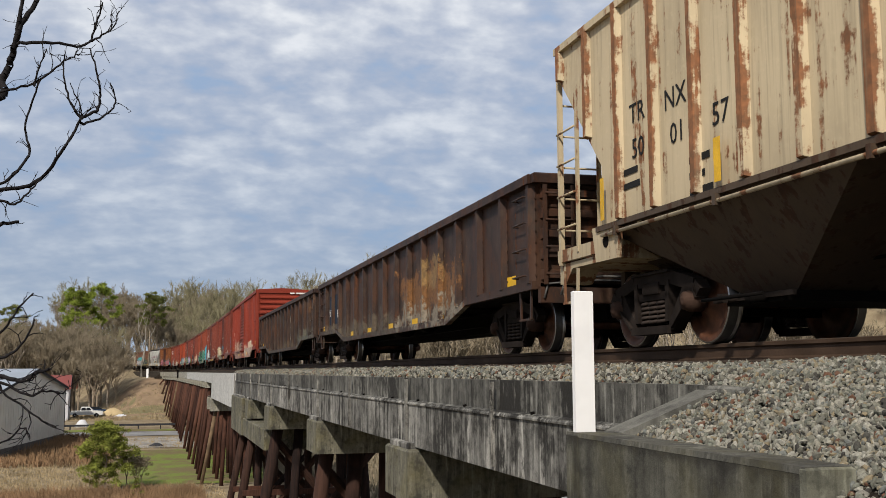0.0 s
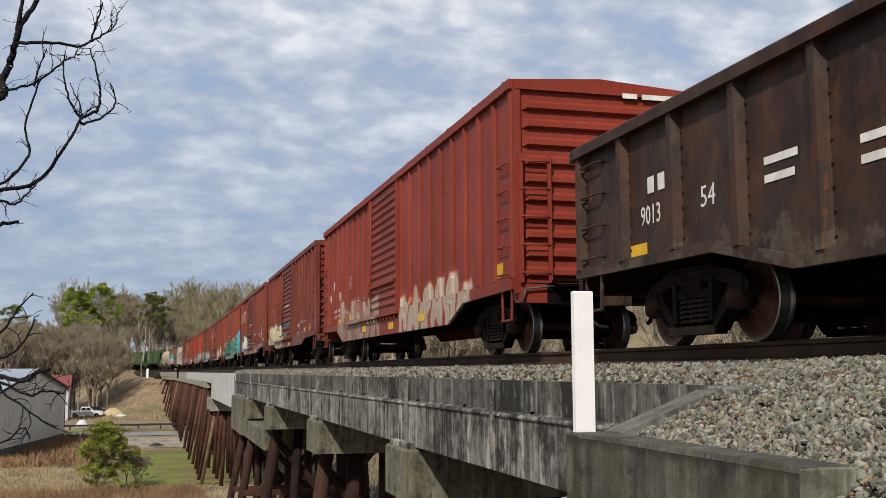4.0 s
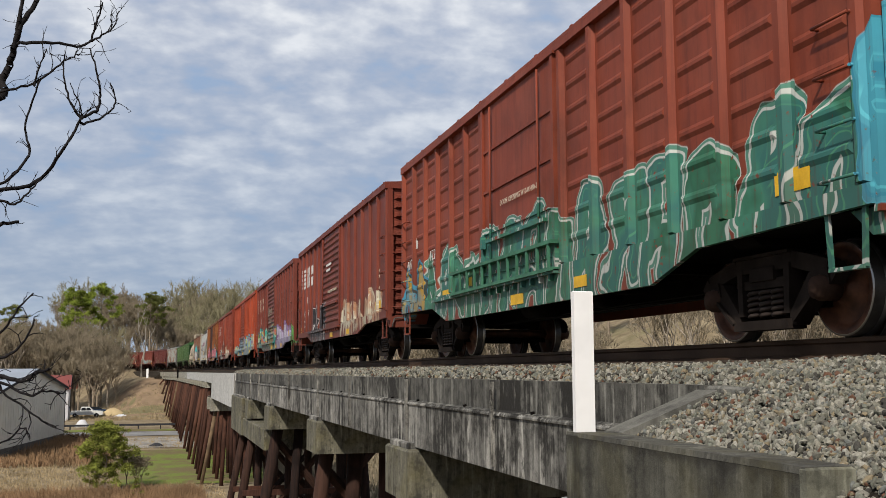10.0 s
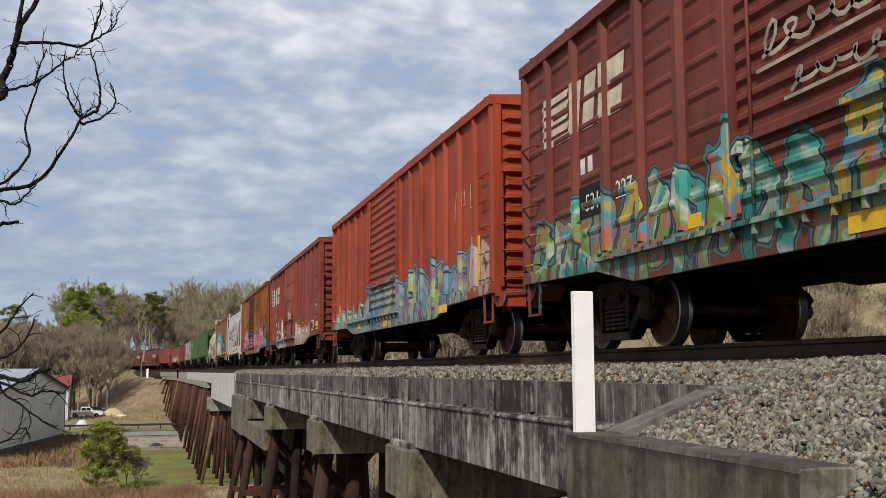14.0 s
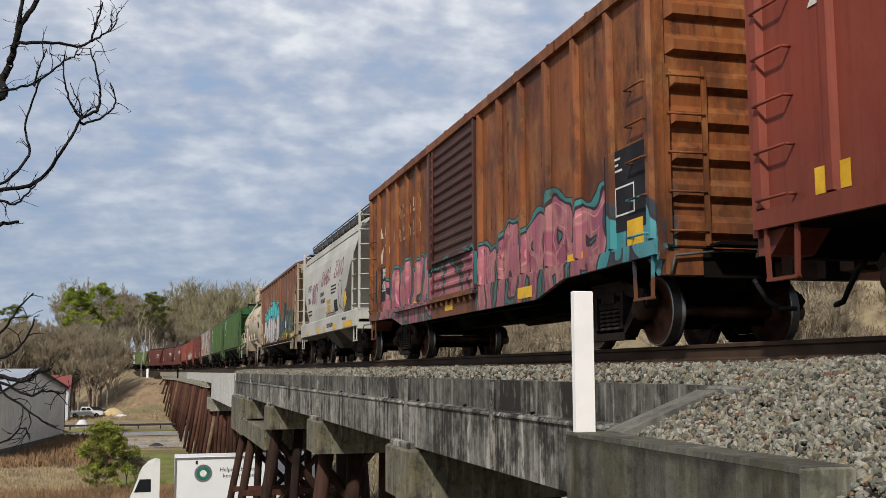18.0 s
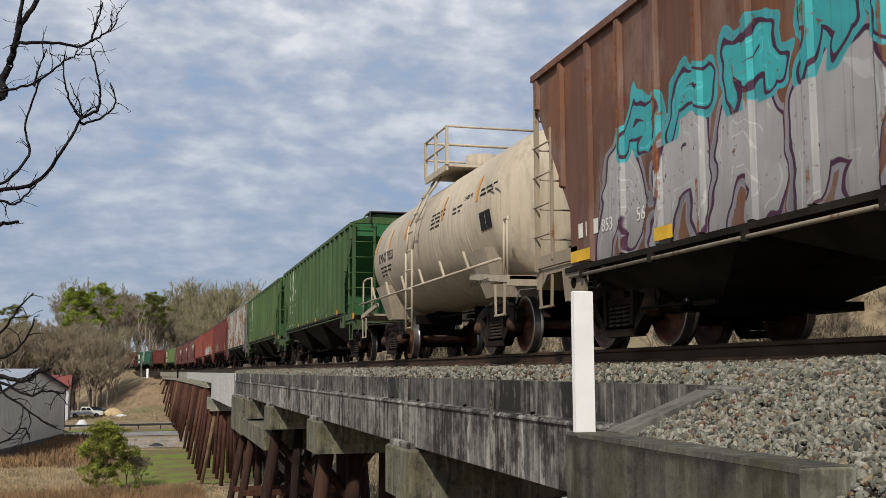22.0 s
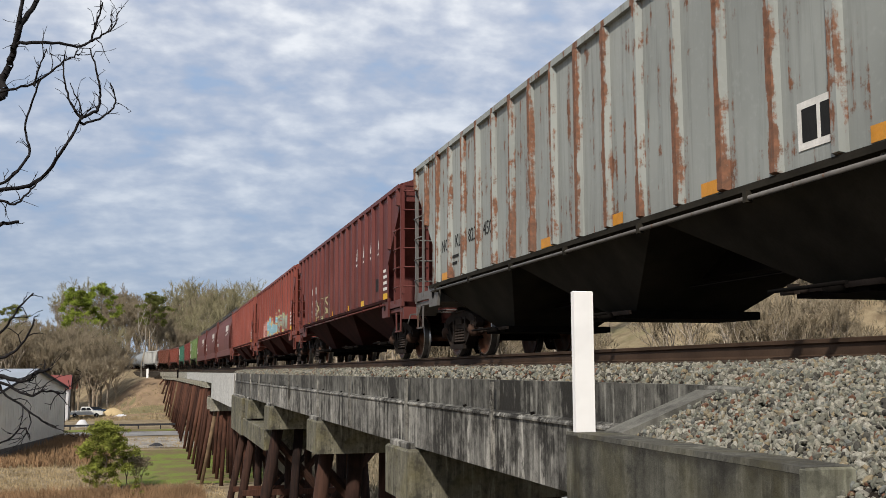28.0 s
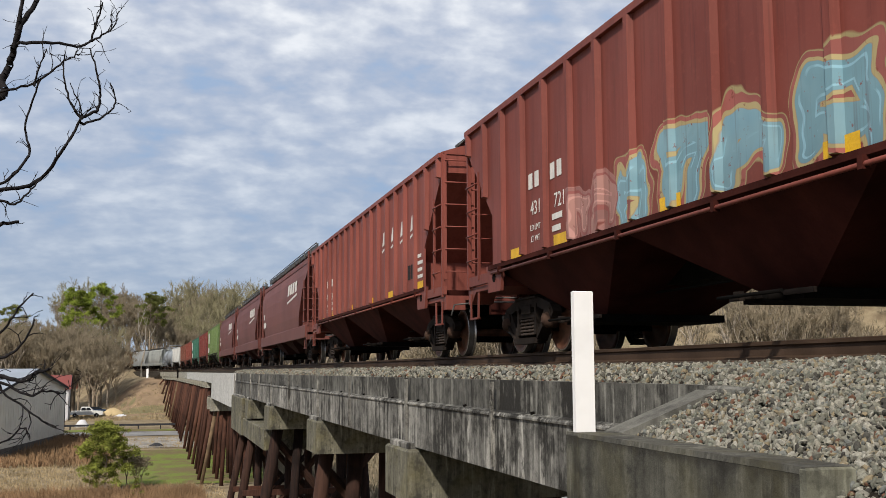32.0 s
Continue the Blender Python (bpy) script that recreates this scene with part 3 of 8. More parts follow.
def ladder(car, pts, wide, zs, material, name="ladder"):
    """Two stiles and rungs in the plane of the end: pts is (x, y) of the first stile, wide goes along +x."""
    x, y = pts
    m = Mesh()
    for a in (x, x + wide):
        m.box(a - 0.03, a + 0.03, y - 0.012, y + 0.012, min(zs) - 0.15, max(zs) + 0.12)
    stiles = part(name, m, material, car)
    for z in zs:
        part("rung", Mesh().path([(x, y - 0.02, z), (x + wide, y - 0.02, z)], 0.014, 6), material, stiles)
    return stiles


def plate(car, y0, y1, z0, z1, material, x=-1.479, name="reflector", label=""):
    part(name, Mesh().box(x - 0.004, x, y0, y1, z0, z1), material, car, label)


TEXTS = {}
BAYS = {}  # middles and widths of the plain panels on a car's side


def words(car, text, y, z, size, material, x=-1.427, name="lettering", squeeze=1.0, shear=0.0, label="", snap=True):
    """Letters on the side at x < 0, reading towards -y; y is the left end, z the foot."""
    key = (text, size, squeeze, shear)
    if key not in TEXTS:
        cu = bpy.data.curves.new("text", "FONT")
        cu.body, cu.size, cu.extrude, cu.resolution_u, cu.shear = text, size, 0.0015, 2, shear
        ob = bpy.data.objects.new("text", cu)
        TEXTS[key] = bpy.data.meshes.new_from_object(ob)
        bpy.data.objects.remove(ob)
    me = TEXTS[key].copy()
    wide = max((v.co.x for v in me.vertices), default=0.1) * squeeze
    if snap and car in BAYS:
        mid, room = min(BAYS[car], key=lambda b: abs(b[0] - (y - wide / 2)))
        if wide > room:
            squeeze *= room / wide
            wide = room
        y = mid + wide / 2
    m = Matrix.Translation((x, y, z)) @ Matrix(((0, 0, -1, 0), (-squeeze, 0, 0, 0), (0, 1, 0, 0), (0, 0, 0, 1)))
    return part(name, me, material, car, label, m)


def bars(car, y, z, rows, material, x=-1.425, pitch=0.16, height=0.07, name="stencil_line"):
    """Small writing that cannot be read, as bars: rows of lengths, running towards -y."""
    for i, row in enumerate(rows):
        a = y
        for k in row if isinstance(row, tuple) else (row,):
            part(name, Mesh().box(x - 0.003, x, a - k, a, z - i * pitch, z - i * pitch + height), material, car)
            a -= k + 0.09


def wrap(car, names, swell):
    """Bends painted marks on a car onto a side whose x is swell(z)."""
    for ob in car.children:
        if ob.name.split(".")[0] in names:
            m = ob.matrix_basis
            if min((m @ v.co).z for v in ob.data.vertices) < 1.37:
                continue
            flat = sorted((m @ v.co).x for v in ob.data.vertices)[-1]
            back = m.inverted()
            for v in ob.data.vertices:
                p = m @ v.co
                p.x += swell(p.z) - flat
                v.co = back @ p


POSTS = {}  # the proud faces of a car's side: place, half width, x


def clipped(poly, low, high):
    """The part of a polygon in (y, z) between two values of y."""
    for edge, sign in ((low, 1), (high, -1)):
        out = []
        for p, q in zip(poly, poly[1:] + poly[:1]):
            a, b = sign * (p[0] - edge), sign * (q[0] - edge)
            if a >= 0:
                out.append(p)
            if a * b < 0:
                t = a / (a - b)
                out.append((edge, p[1] + (q[1] - p[1]) * t))
        poly = out
        if len(poly) < 3:
            return []
    return poly


def painted(name, car, poly, material, x, label=""):
    """A painted field on the panels of a side, carried on over the posts that it crosses."""
    part(name, Mesh().side(poly, x - 0.003, x), material, car, label)
    for y, half, face in POSTS.get(car, ()):
        piece = clipped(poly, y - half, y + half)
        if piece:
            part(name, Mesh().side(piece, face - 0.003, face - 0.0005), material, car)


def speed_mark(car, y, z, w, h, material, x=-1.4275):
    """A faded mark: five streaks that run into two slanted blocks."""
    for i in range(5):
        a = z + i * h * 0.2
        painted("mark_streak", car, [(y, a), (y - w * 0.35, a), (y - w * 0.38, a + h * 0.13), (y - w * 0.03, a + h * 0.13)], material, x)
    def block(pts):
        painted("mark_block", car, [(y - w * (k + 0.05 * t), z + h * t * 0.93) for k, t in pts], material, x - 0.001)

    for near, far in ((0.36, 0.49), (0.54, 0.67)):
        block([(near, 0), (near, 1), (far, 1), (far, 0)])
    for foot, head in ((0.0, 0.44), (0.56, 1.0)):
        block([(0.72, foot), (0.72, head), (0.98, head), (0.98, foot)])


def stroke(car, pts, width, material, x=-1.43, name="painted_stroke"):
    """A brush stroke through points in (y, z)."""
    m = Mesh()
    edges = []
    for i, (a, b) in enumerate(pts):
        p, q = pts[max(i - 1, 0)], pts[min(i + 1, len(pts) - 1)]
        l = math.hypot(q[0] - p[0], q[1] - p[1]) or 1
        ny, nz = -(q[1] - p[1]) / l * width / 2, (q[0] - p[0]) / l * width / 2
        edges.append(((a - ny, b - nz), (a + ny, b + nz)))
    for (a, b) in edges:
        m.v += [(x, *a), (x, *b), (x - 0.003, *b), (x - 0.003, *a)]
    n = len(edges)
    for i in range(n - 1):
        for k in range(4):
            j = (k + 1) % 4
            m.f.append((i * 4 + k, i * 4 + j, i * 4 + 4 + j, i * 4 + 4 + k))
    m.f += [(3, 2, 1, 0), (n * 4 - 4, n * 4 - 3, n * 4 - 2, n * 4 - 1)]
    m.smooth = [False] * len(m.f)
    part(name, m, material, car)


HAND = {  # strokes of hand-drawn capitals
    "A": ("0,0 1,4 2,0", "0.5,1.5 1.7,1.7",),
    "B": ("0,0 0,4 1.4,3.6 1.1,2.2 0.1,2 1.7,1.6 1.4,0.4 0,0",),
    "C": ("2,3.4 1,4 0,2.6 0,1 1,0 2,0.6",),
    "D": ("0,0 0,4 1.4,3.4 2,2 1.4,0.6 0,0",),
    "E": ("2,4 0,4 0,0 2,0", "0,2 1.4,2.1",),
    "K": ("0,0 0,4", "2,4 0.1,1.9 2,0",),
    "M": ("0,0 0.2,4 1,1.4 1.8,4 2,0",),
    "N": ("0,0 0.1,4 1.9,0.1 2,4",),
    "O": ("1,4 0.1,2.8 0.1,1 1,0 2,1.1 2,2.9 1,4 0.6,3.8",),
    "P": ("0,0 0,4 1.6,3.7 1.7,2.5 0,2",),
    "R": ("0,0 0,4 1.6,3.7 1.7,2.6 0,2 2,0",),
    "T": ("0,4 2,4", "1,4 0.9,0",),
    "Y": ("0,4 1,2 2,4", "1,2 0.8,-0.6",),
    "Z": ("0,3.8 2,4 0.1,0.1 2.2,0.2",),
}


def tag(car, text, y, z, high, material, x, long, width=0.022):
    """A hand-drawn word of thin strokes, from y towards -y."""
    step = long / len(text)
    for i, ch in enumerate(text):
        for run in HAND[ch]:
            pts = []
            for word in run.split():
                q = [float(k) for k in word.split(",")]
                pts.append((y - (i + 0.12) * step - q[0] * step * 0.38 - q[1] * 0.02, z + q[1] * high / 4 + 0.05 * high * math.sin(i * 2.1)))
            fine_pts = [pts[0]]
            for a, b in zip(pts, pts[1:]):
                fine_pts += [(a[0] + (b[0] - a[0]) * k / 5, a[1] + (b[1] - a[1]) * k / 5) for k in range(1, 6)]
            stroke(car, fine_pts, width, material, x, "marker_stroke")


def scribble(car, y, z, long, high, loops, material, x, width=0.03, seed=0.0):
    """A quick looping tag that cannot be read, from y towards -y."""
    pts = []
    for i in range(loops * 9 + 1):
        t = i / 9
        swell = 0.55 + 0.45 * math.sin(t * 2.3 + seed) * math.cos(t * 0.9)
        pts.append((y - long * t / loops - (0.34 + 0.14 * math.sin(t * 1.3 + seed)) * high * math.sin(6.2832 * t), z + high * (0.5 - 0.5 * swell * math.cos(6.2832 * t + 0.5 * math.sin(t * 1.7 + seed)))))
    stroke(car, pts, width, material, x, "marker_stroke")
    stroke(car, [(y + 0.1, z - high * 0.15), (y - long * 0.9, z - high * 0.05)], width * 0.8, material, x, "marker_stroke")


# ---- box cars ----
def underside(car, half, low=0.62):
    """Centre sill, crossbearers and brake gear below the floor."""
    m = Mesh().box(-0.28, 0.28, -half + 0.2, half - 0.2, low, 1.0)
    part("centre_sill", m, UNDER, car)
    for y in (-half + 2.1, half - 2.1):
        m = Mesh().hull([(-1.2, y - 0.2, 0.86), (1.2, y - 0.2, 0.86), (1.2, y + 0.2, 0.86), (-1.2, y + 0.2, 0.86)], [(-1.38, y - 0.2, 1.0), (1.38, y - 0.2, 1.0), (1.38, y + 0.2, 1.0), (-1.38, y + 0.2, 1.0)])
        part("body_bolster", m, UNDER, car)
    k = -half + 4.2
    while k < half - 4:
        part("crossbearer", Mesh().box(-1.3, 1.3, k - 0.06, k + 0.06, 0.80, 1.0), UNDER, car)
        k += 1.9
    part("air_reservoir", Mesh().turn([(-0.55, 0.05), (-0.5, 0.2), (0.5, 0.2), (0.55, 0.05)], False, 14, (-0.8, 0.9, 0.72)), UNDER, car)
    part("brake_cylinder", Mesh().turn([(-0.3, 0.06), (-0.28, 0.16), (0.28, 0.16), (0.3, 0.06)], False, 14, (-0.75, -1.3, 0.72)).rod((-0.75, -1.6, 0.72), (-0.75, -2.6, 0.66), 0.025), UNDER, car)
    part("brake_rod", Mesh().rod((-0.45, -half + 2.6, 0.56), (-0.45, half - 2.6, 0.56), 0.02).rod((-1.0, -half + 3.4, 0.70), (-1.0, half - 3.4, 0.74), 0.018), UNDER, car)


def end_wall(car, y, d, ribs, z0, z1, paint, hw=1.42, bold=0.075):
    """Corrugated end with corner posts; d points outwards."""
    m = Mesh().box(-hw, hw, min(y, y - d * 0.05), max(y, y - d * 0.05), z0, z1)
    step = (z1 - z0 - 0.3) / ribs
    rib = []
    for i in range(ribs):
        z = z0 + 0.12 + i * step
        e = hw - 0.12
        rib.append(Mesh().hull([(-e, y, z), (e, y, z), (e, y, z + step * 0.62), (-e, y, z + step * 0.62)], [(-e + 0.08, y + d * bold, z + step * 0.14), (e - 0.08, y + d * bold, z + step * 0.14), (e - 0.08, y + d * bold, z + step * 0.42), (-e + 0.08, y + d * bold, z + step * 0.42)]))
    wall = part("end_wall", m, paint, car)
    for k in rib:
        part("end_rib", k, paint, wall)
    for s in (-1, 1):
        a, b = sorted((s * (hw + 0.02), s * (hw - 0.09)))
        part("corner_post", Mesh().box(a, b, min(y - d * 0.02, y + d * 0.06), max(y - d * 0.02, y + d * 0.06), z0 - 0.12, z1), paint, wall)
    part("end_sill", Mesh().box(-0.94, 0.94, min(y - d * 0.1, y + d * 0.07), max(y - d * 0.1, y + d * 0.07), 0.70, 1.0), UNDER, car)
    for s in (-1, 1):
        a, b = sorted((s * 0.95, s * 1.38))
        part("corner_bracket", Mesh().side([(y - d * 0.45, 1.0), (y + d * 0.08, 1.0), (y + d * 0.08, 0.72), (y - d * 0.12, 0.72)], a, b), paint, car)
    part("top_plate", Mesh().side([(y - d * 0.02, z1 - 0.14), (y + d * 0.07, z1 - 0.14), (y + d * 0.07, z1 - 0.02), (y - d * 0.02, z1)], -hw, hw), paint, wall)
    return wall


def boxcar(s0, s1, paint, door_paint=None, label="", top=4.10, low=1.0, skirt=0.70, posts=8, waffle=0, door=(-1.6, 1.6), style="corrugated", ribs=13, deep=0.07, r=0.42, mark=WHITE, outer=-1.42, ladder_z=2.25):
    half = (s1 - s0) / 2
    door_paint = door_paint or paint
    car = empty("boxcar", pose(0, 0, 0), label, "boxcar", "cars of the freight train")
    outer_ = outer
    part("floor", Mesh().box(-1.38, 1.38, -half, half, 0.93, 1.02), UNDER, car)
    underside(car, half)
    part("roof", Mesh().along([(-1.50, top - 0.03), (-1.50, top + 0.02), (0, top + 0.12), (1.50, top + 0.02), (1.50, top - 0.03)], -half, half), paint, car)
    for i in range(12):
        y = -half + 0.4 + i * (2 * half - 0.8) / 11
        part("roof_rib", Mesh().along([(-1.46, top + 0.025), (0, top + 0.125), (1.46, top + 0.025), (1.46, top + 0.075), (0, top + 0.175), (-1.46, top + 0.075)], y - 0.04, y + 0.04), paint, car)
    for s in (-1, 1):
        a, b = sorted((s * 1.38, s * 1.42))
        part("side_wall", Mesh().box(a, b, -half, half, low - 0.02, top), paint, car)
        a, b = sorted((s * 1.42, s * 1.50))
        part("eave", Mesh().box(a, b, -half + 0.002, half - 0.002, top - 0.13, top - 0.032), paint, car)
        poly = [(-half, low + 0.10), (-half, low - 0.06), (-half + 2.6, low - 0.10), (-half + 3.6, skirt), (half - 3.6, skirt), (half - 2.6, low - 0.10), (half, low - 0.06), (half, low + 0.10)]
        part("side_sill", Mesh().side(poly, a, a + (b - a) * 0.7 if s > 0 else b) if s > 0 else Mesh().side(poly, -1.475, -1.42), paint, car)
    # posts and embossing on the side that is seen
    spans = ((-half + 0.10, door[0] - 0.18), (door[1] + 0.18, half - 0.10))
    for lo, hi in spans:
        n = max(2, round(posts * (hi - lo) / 6.0))
        step = (hi - lo) / n
        BAYS.setdefault(car, []).extend((lo + (i + 0.5) * step, step - 0.2) for i in range(n))
        for i in range(n + 1):
            y = lo + i * step
            m = Mesh().hull([(-1.42, y - 0.085, low + 0.1), (-1.42, y + 0.085, low + 0.1), (-1.42 - deep, y + 0.045, low + 0.12), (-1.42 - deep, y - 0.045, low + 0.12)],
                            [(-1.42, y - 0.085, top - 0.13), (-1.42, y + 0.085, top - 0.13), (-1.42 - deep, y + 0.045, top - 0.14), (-1.42 - deep, y - 0.045, top - 0.14)])
            part("side_post", m, paint, car)
            POSTS.setdefault(car, []).append((y, 0.045, -1.42 - deep))
            if waffle and i < n:
                for k in range(waffle):
                    z = low + 0.42 + k * (top - low - 0.75) / (waffle - 1)
                    e = Mesh().hull([(-1.42, y + 0.14, z - 0.06), (-1.42, y + step - 0.14, z - 0.06), (-1.42, y + step - 0.14, z + 0.06), (-1.42, y + 0.14, z + 0.06)],
                                    [(-1.442, y + 0.18, z - 0.015), (-1.442, y + step - 0.18, z - 0.015), (-1.442, y + step - 0.18, z + 0.02), (-1.442, y + 0.18, z + 0.02)])
                    part("pressed_rib", e, paint, car)
    # door
    d0, d1 = door
    dz0, dz1 = low + 0.10, top - 0.16
    dm = Mesh().box(-1.475, -1.425, d0, d1, dz0, dz1)
    corr = []
    if style == "corrugated":
        n = 15
        for i in range(n):
            z = dz0 + 0.10 + i * (dz1 - dz0 - 0.15) / n
            h = (dz1 - dz0) / n
            corr.append(Mesh().hull([(-1.475, d0 + 0.07, z), (-1.475, d1 - 0.07, z), (-1.475, d1 - 0.07, z + h * 0.6), (-1.475, d0 + 0.07, z + h * 0.6)],
                    [(-1.512, d0 + 0.10, z + h * 0.2), (-1.512, d1 - 0.10, z + h * 0.2), (-1.512, d1 - 0.10, z + h * 0.42), (-1.512, d0 + 0.10, z + h * 0.42)]))
    else:
        for i in range(4):
            z = dz0 + 0.12 + i * (dz1 - dz0 - 0.2) / 4
            corr.append(Mesh().box(-1.50, -1.475, d0 + 0.06, d1 - 0.06, z, z + 0.05))
    dob = part("sliding_door", dm, door_paint, car, "closed sliding steel door")
    for k in corr:
        part("door_rib", k, door_paint, dob)
    for y in (d0, d1):
        part("door_edge", Mesh().box(-1.515, -1.425, y - 0.05, y + 0.05, dz0 - 0.03, dz1 + 0.01), door_paint, dob)
    for y in ((d0 + 0.5, d1 - 0.5) if style != "corrugated" else (d1 - 0.35,)):
        part("lock_rod", Mesh().rod((-1.53, y, dz0 + 0.05), (-1.53, y, dz1 - 0.05), 0.018), door_paint, dob)
    part("door_handle", Mesh().box(-1.56, -1.50, d0 + 0.25, d1 - 0.3, dz0 + 0.62, dz0 + 0.67).box(-1.56, -1.50, d1 - 0.16, d1 - 0.04, dz0 + 0.55, dz0 + 0.75), door_paint, dob)
    part("door_track", Mesh().box(-1.56, -1.43, d0 - 0.1, min(d1 + 3.1, half - 0.5), dz0 - 0.11, dz0 - 0.06).box(-1.53, -1.43, d0 - 0.1, min(d1 + 3.1, half - 0.5), dz1 + 0.01, dz1 + 0.05), paint, car)
    for i in range(9):
        y = d0 + 0.1 + i * 0.37
        part("track_bracket", Mesh().side([(y, dz0 - 0.20), (y + 0.05, dz0 - 0.20), (y + 0.05, dz0 - 0.11), (y, dz0 - 0.11)], -1.54, -1.46), paint, car)
    for y, d in ((-half, -1), (half, 1)):
        wall = end_wall(car, y, d, ribs, low, top, paint)
        zs = [low + 0.18 + 0.42 * i for i in range(int((ladder_z) / 0.42))]
        ladder(car, (-1.36, y + d * 0.13), 0.45, zs, paint, "end_ladder")
        rungs(car, -1.42, y - d * 0.12, y - d * 0.58, zs, paint)
        stirrup(car, y - d * 0.36, low - 0.06, paint)
        coupler(car, y, d)
        part("end_platform", Mesh().box(-0.9, 0.9, min(y + d * 0.08, y + d * 0.35), max(y + d * 0.08, y + d * 0.30), 1.02, 1.05), UNDER, car)
    part("brake_wheel", Mesh().turn([(-half - 0.20, 0.20), (-half - 0.23, 0.23), (-half - 0.26, 0.20)], False, 18, (0.45, 0, 2.0)).rod((0.45, -half, 2.0), (0.45, -half - 0.26, 2.0), 0.03), TRUCK_RUST, car)
    for y in (-half + 2.15, half - 2.15):
        truck(car, y, r)
    return car, half


# ---- gondolas ----
def gondola(s0, s1, paint, label):
    half = (s1 - s0) / 2
    car = empty("gondola", pose(0, 0, 0), label, "gondola car", "cars of the freight train")
    top, low, deep = 2.49, 0.86, 0.56
    part("floor", Mesh().box(-1.36, 1.36, -half, half, 0.84, 0.94), UNDER, car)
    underside(car, half, 0.45)
    belly = [(-half, low), (-half + 3.3, low - 0.02), (-half + 4.6, deep), (half - 4.6, deep), (half - 3.3, low - 0.02), (half, low)]
    for s in (-1, 1):
        a, b = sorted((s * 1.38, s * 1.42))
        part("side_wall", Mesh().side(belly + [(half, top - 0.1), (-half, top - 0.1)], a, b), paint, car)
        a, b = sorted((s * 1.34, s * 1.54))
        part("top_chord", Mesh().slab(a, b, -half, half, top - 0.14, top), paint, car)
        a, b = sorted((s * 1.42, s * 1.49))
        part("bottom_chord", Mesh().side([(y, z + 0.11) for y, z in belly[::-1]] + [(y, z - 0.01) for y, z in belly], a, b), paint, car)
    n = 16
    gap = (2 * half - 0.24) / n
    BAYS[car] = [(-half + 0.12 + (i + 0.5) * gap, gap - 0.25) for i in range(n)]
    for i in range(n + 1):
        y = -half + 0.12 + i * gap
        z = deep if abs(y) < half - 4.6 else low - 0.02 if abs(y) > half - 3.3 else low - 0.02 + (deep - low + 0.02) * (half - 3.3 - abs(y)) / 1.3
        for s in (-1, 1) if i in (0, n) else (-1,):
            m = Mesh().hull([(s * 1.42, y - 0.10, z + 0.08), (s * 1.42, y + 0.10, z + 0.08), (s * 1.51, y + 0.05, z + 0.10), (s * 1.51, y - 0.05, z + 0.10)],
                            [(s * 1.42, y - 0.10, top - 0.13), (s * 1.42, y + 0.10, top - 0.13), (s * 1.51, y + 0.05, top - 0.14), (s * 1.51, y - 0.05, top - 0.14)])
            part("side_post", m, paint, car)
            if s < 0:
                rv = Mesh()
                for k in range(9):
                    for e in (-0.075, 0.075):
                        zz = z + 0.2 + k * (top - z - 0.4) / 8
                        rv.box(-1.437, -1.42, y + e * 1.7 - 0.012, y + e * 1.7 + 0.012, zz, zz + 0.024)
                part("rivet_row", rv, paint, car)
    for y, d in ((-half, -1), (half, 1)):
        wall = part("end_wall", Mesh().box(-1.38, 1.38, min(y, y - d * 0.05), max(y, y - d * 0.05), low, top), paint, car)
        for i in range(5):
            z = low + 0.12 + i * 0.29
            part("end_rib", Mesh().hull([(-1.36, y, z), (1.36, y, z), (1.36, y, z + 0.16), (-1.36, y, z + 0.16)], [(-1.3, y + d * 0.10, z + 0.03), (1.3, y + d * 0.10, z + 0.03), (1.3, y + d * 0.10, z + 0.12), (-1.3, y + d * 0.10, z + 0.12)]), paint, wall)
        part("end_chord", Mesh().slab(-1.5, 1.5, min(y - d * 0.02, y + d * 0.14), max(y - d * 0.02, y + d * 0.14), top - 0.14, top + 0.002), paint, wall)
        part("end_sill", Mesh().box(-1.4, 1.4, min(y, y + d * 0.12), max(y, y + d * 0.12), 0.66, 0.88), paint, car)
        zs = [low + 0.2 + 0.38 * i for i in range(4)]
        rungs(car, -1.42, y - d * 0.25, y - d * 0.75, zs, paint)
        ladder(car, (-1.34, y + d * 0.16), 0.42, zs, paint, "end_ladder")
        stirrup(car, y - d * 0.42, low, paint, drop=0.42)
        coupler(car, y, d)
    for y in (-half + 2.1, half - 2.1):
        truck(car, y, 0.42)
    return car, half


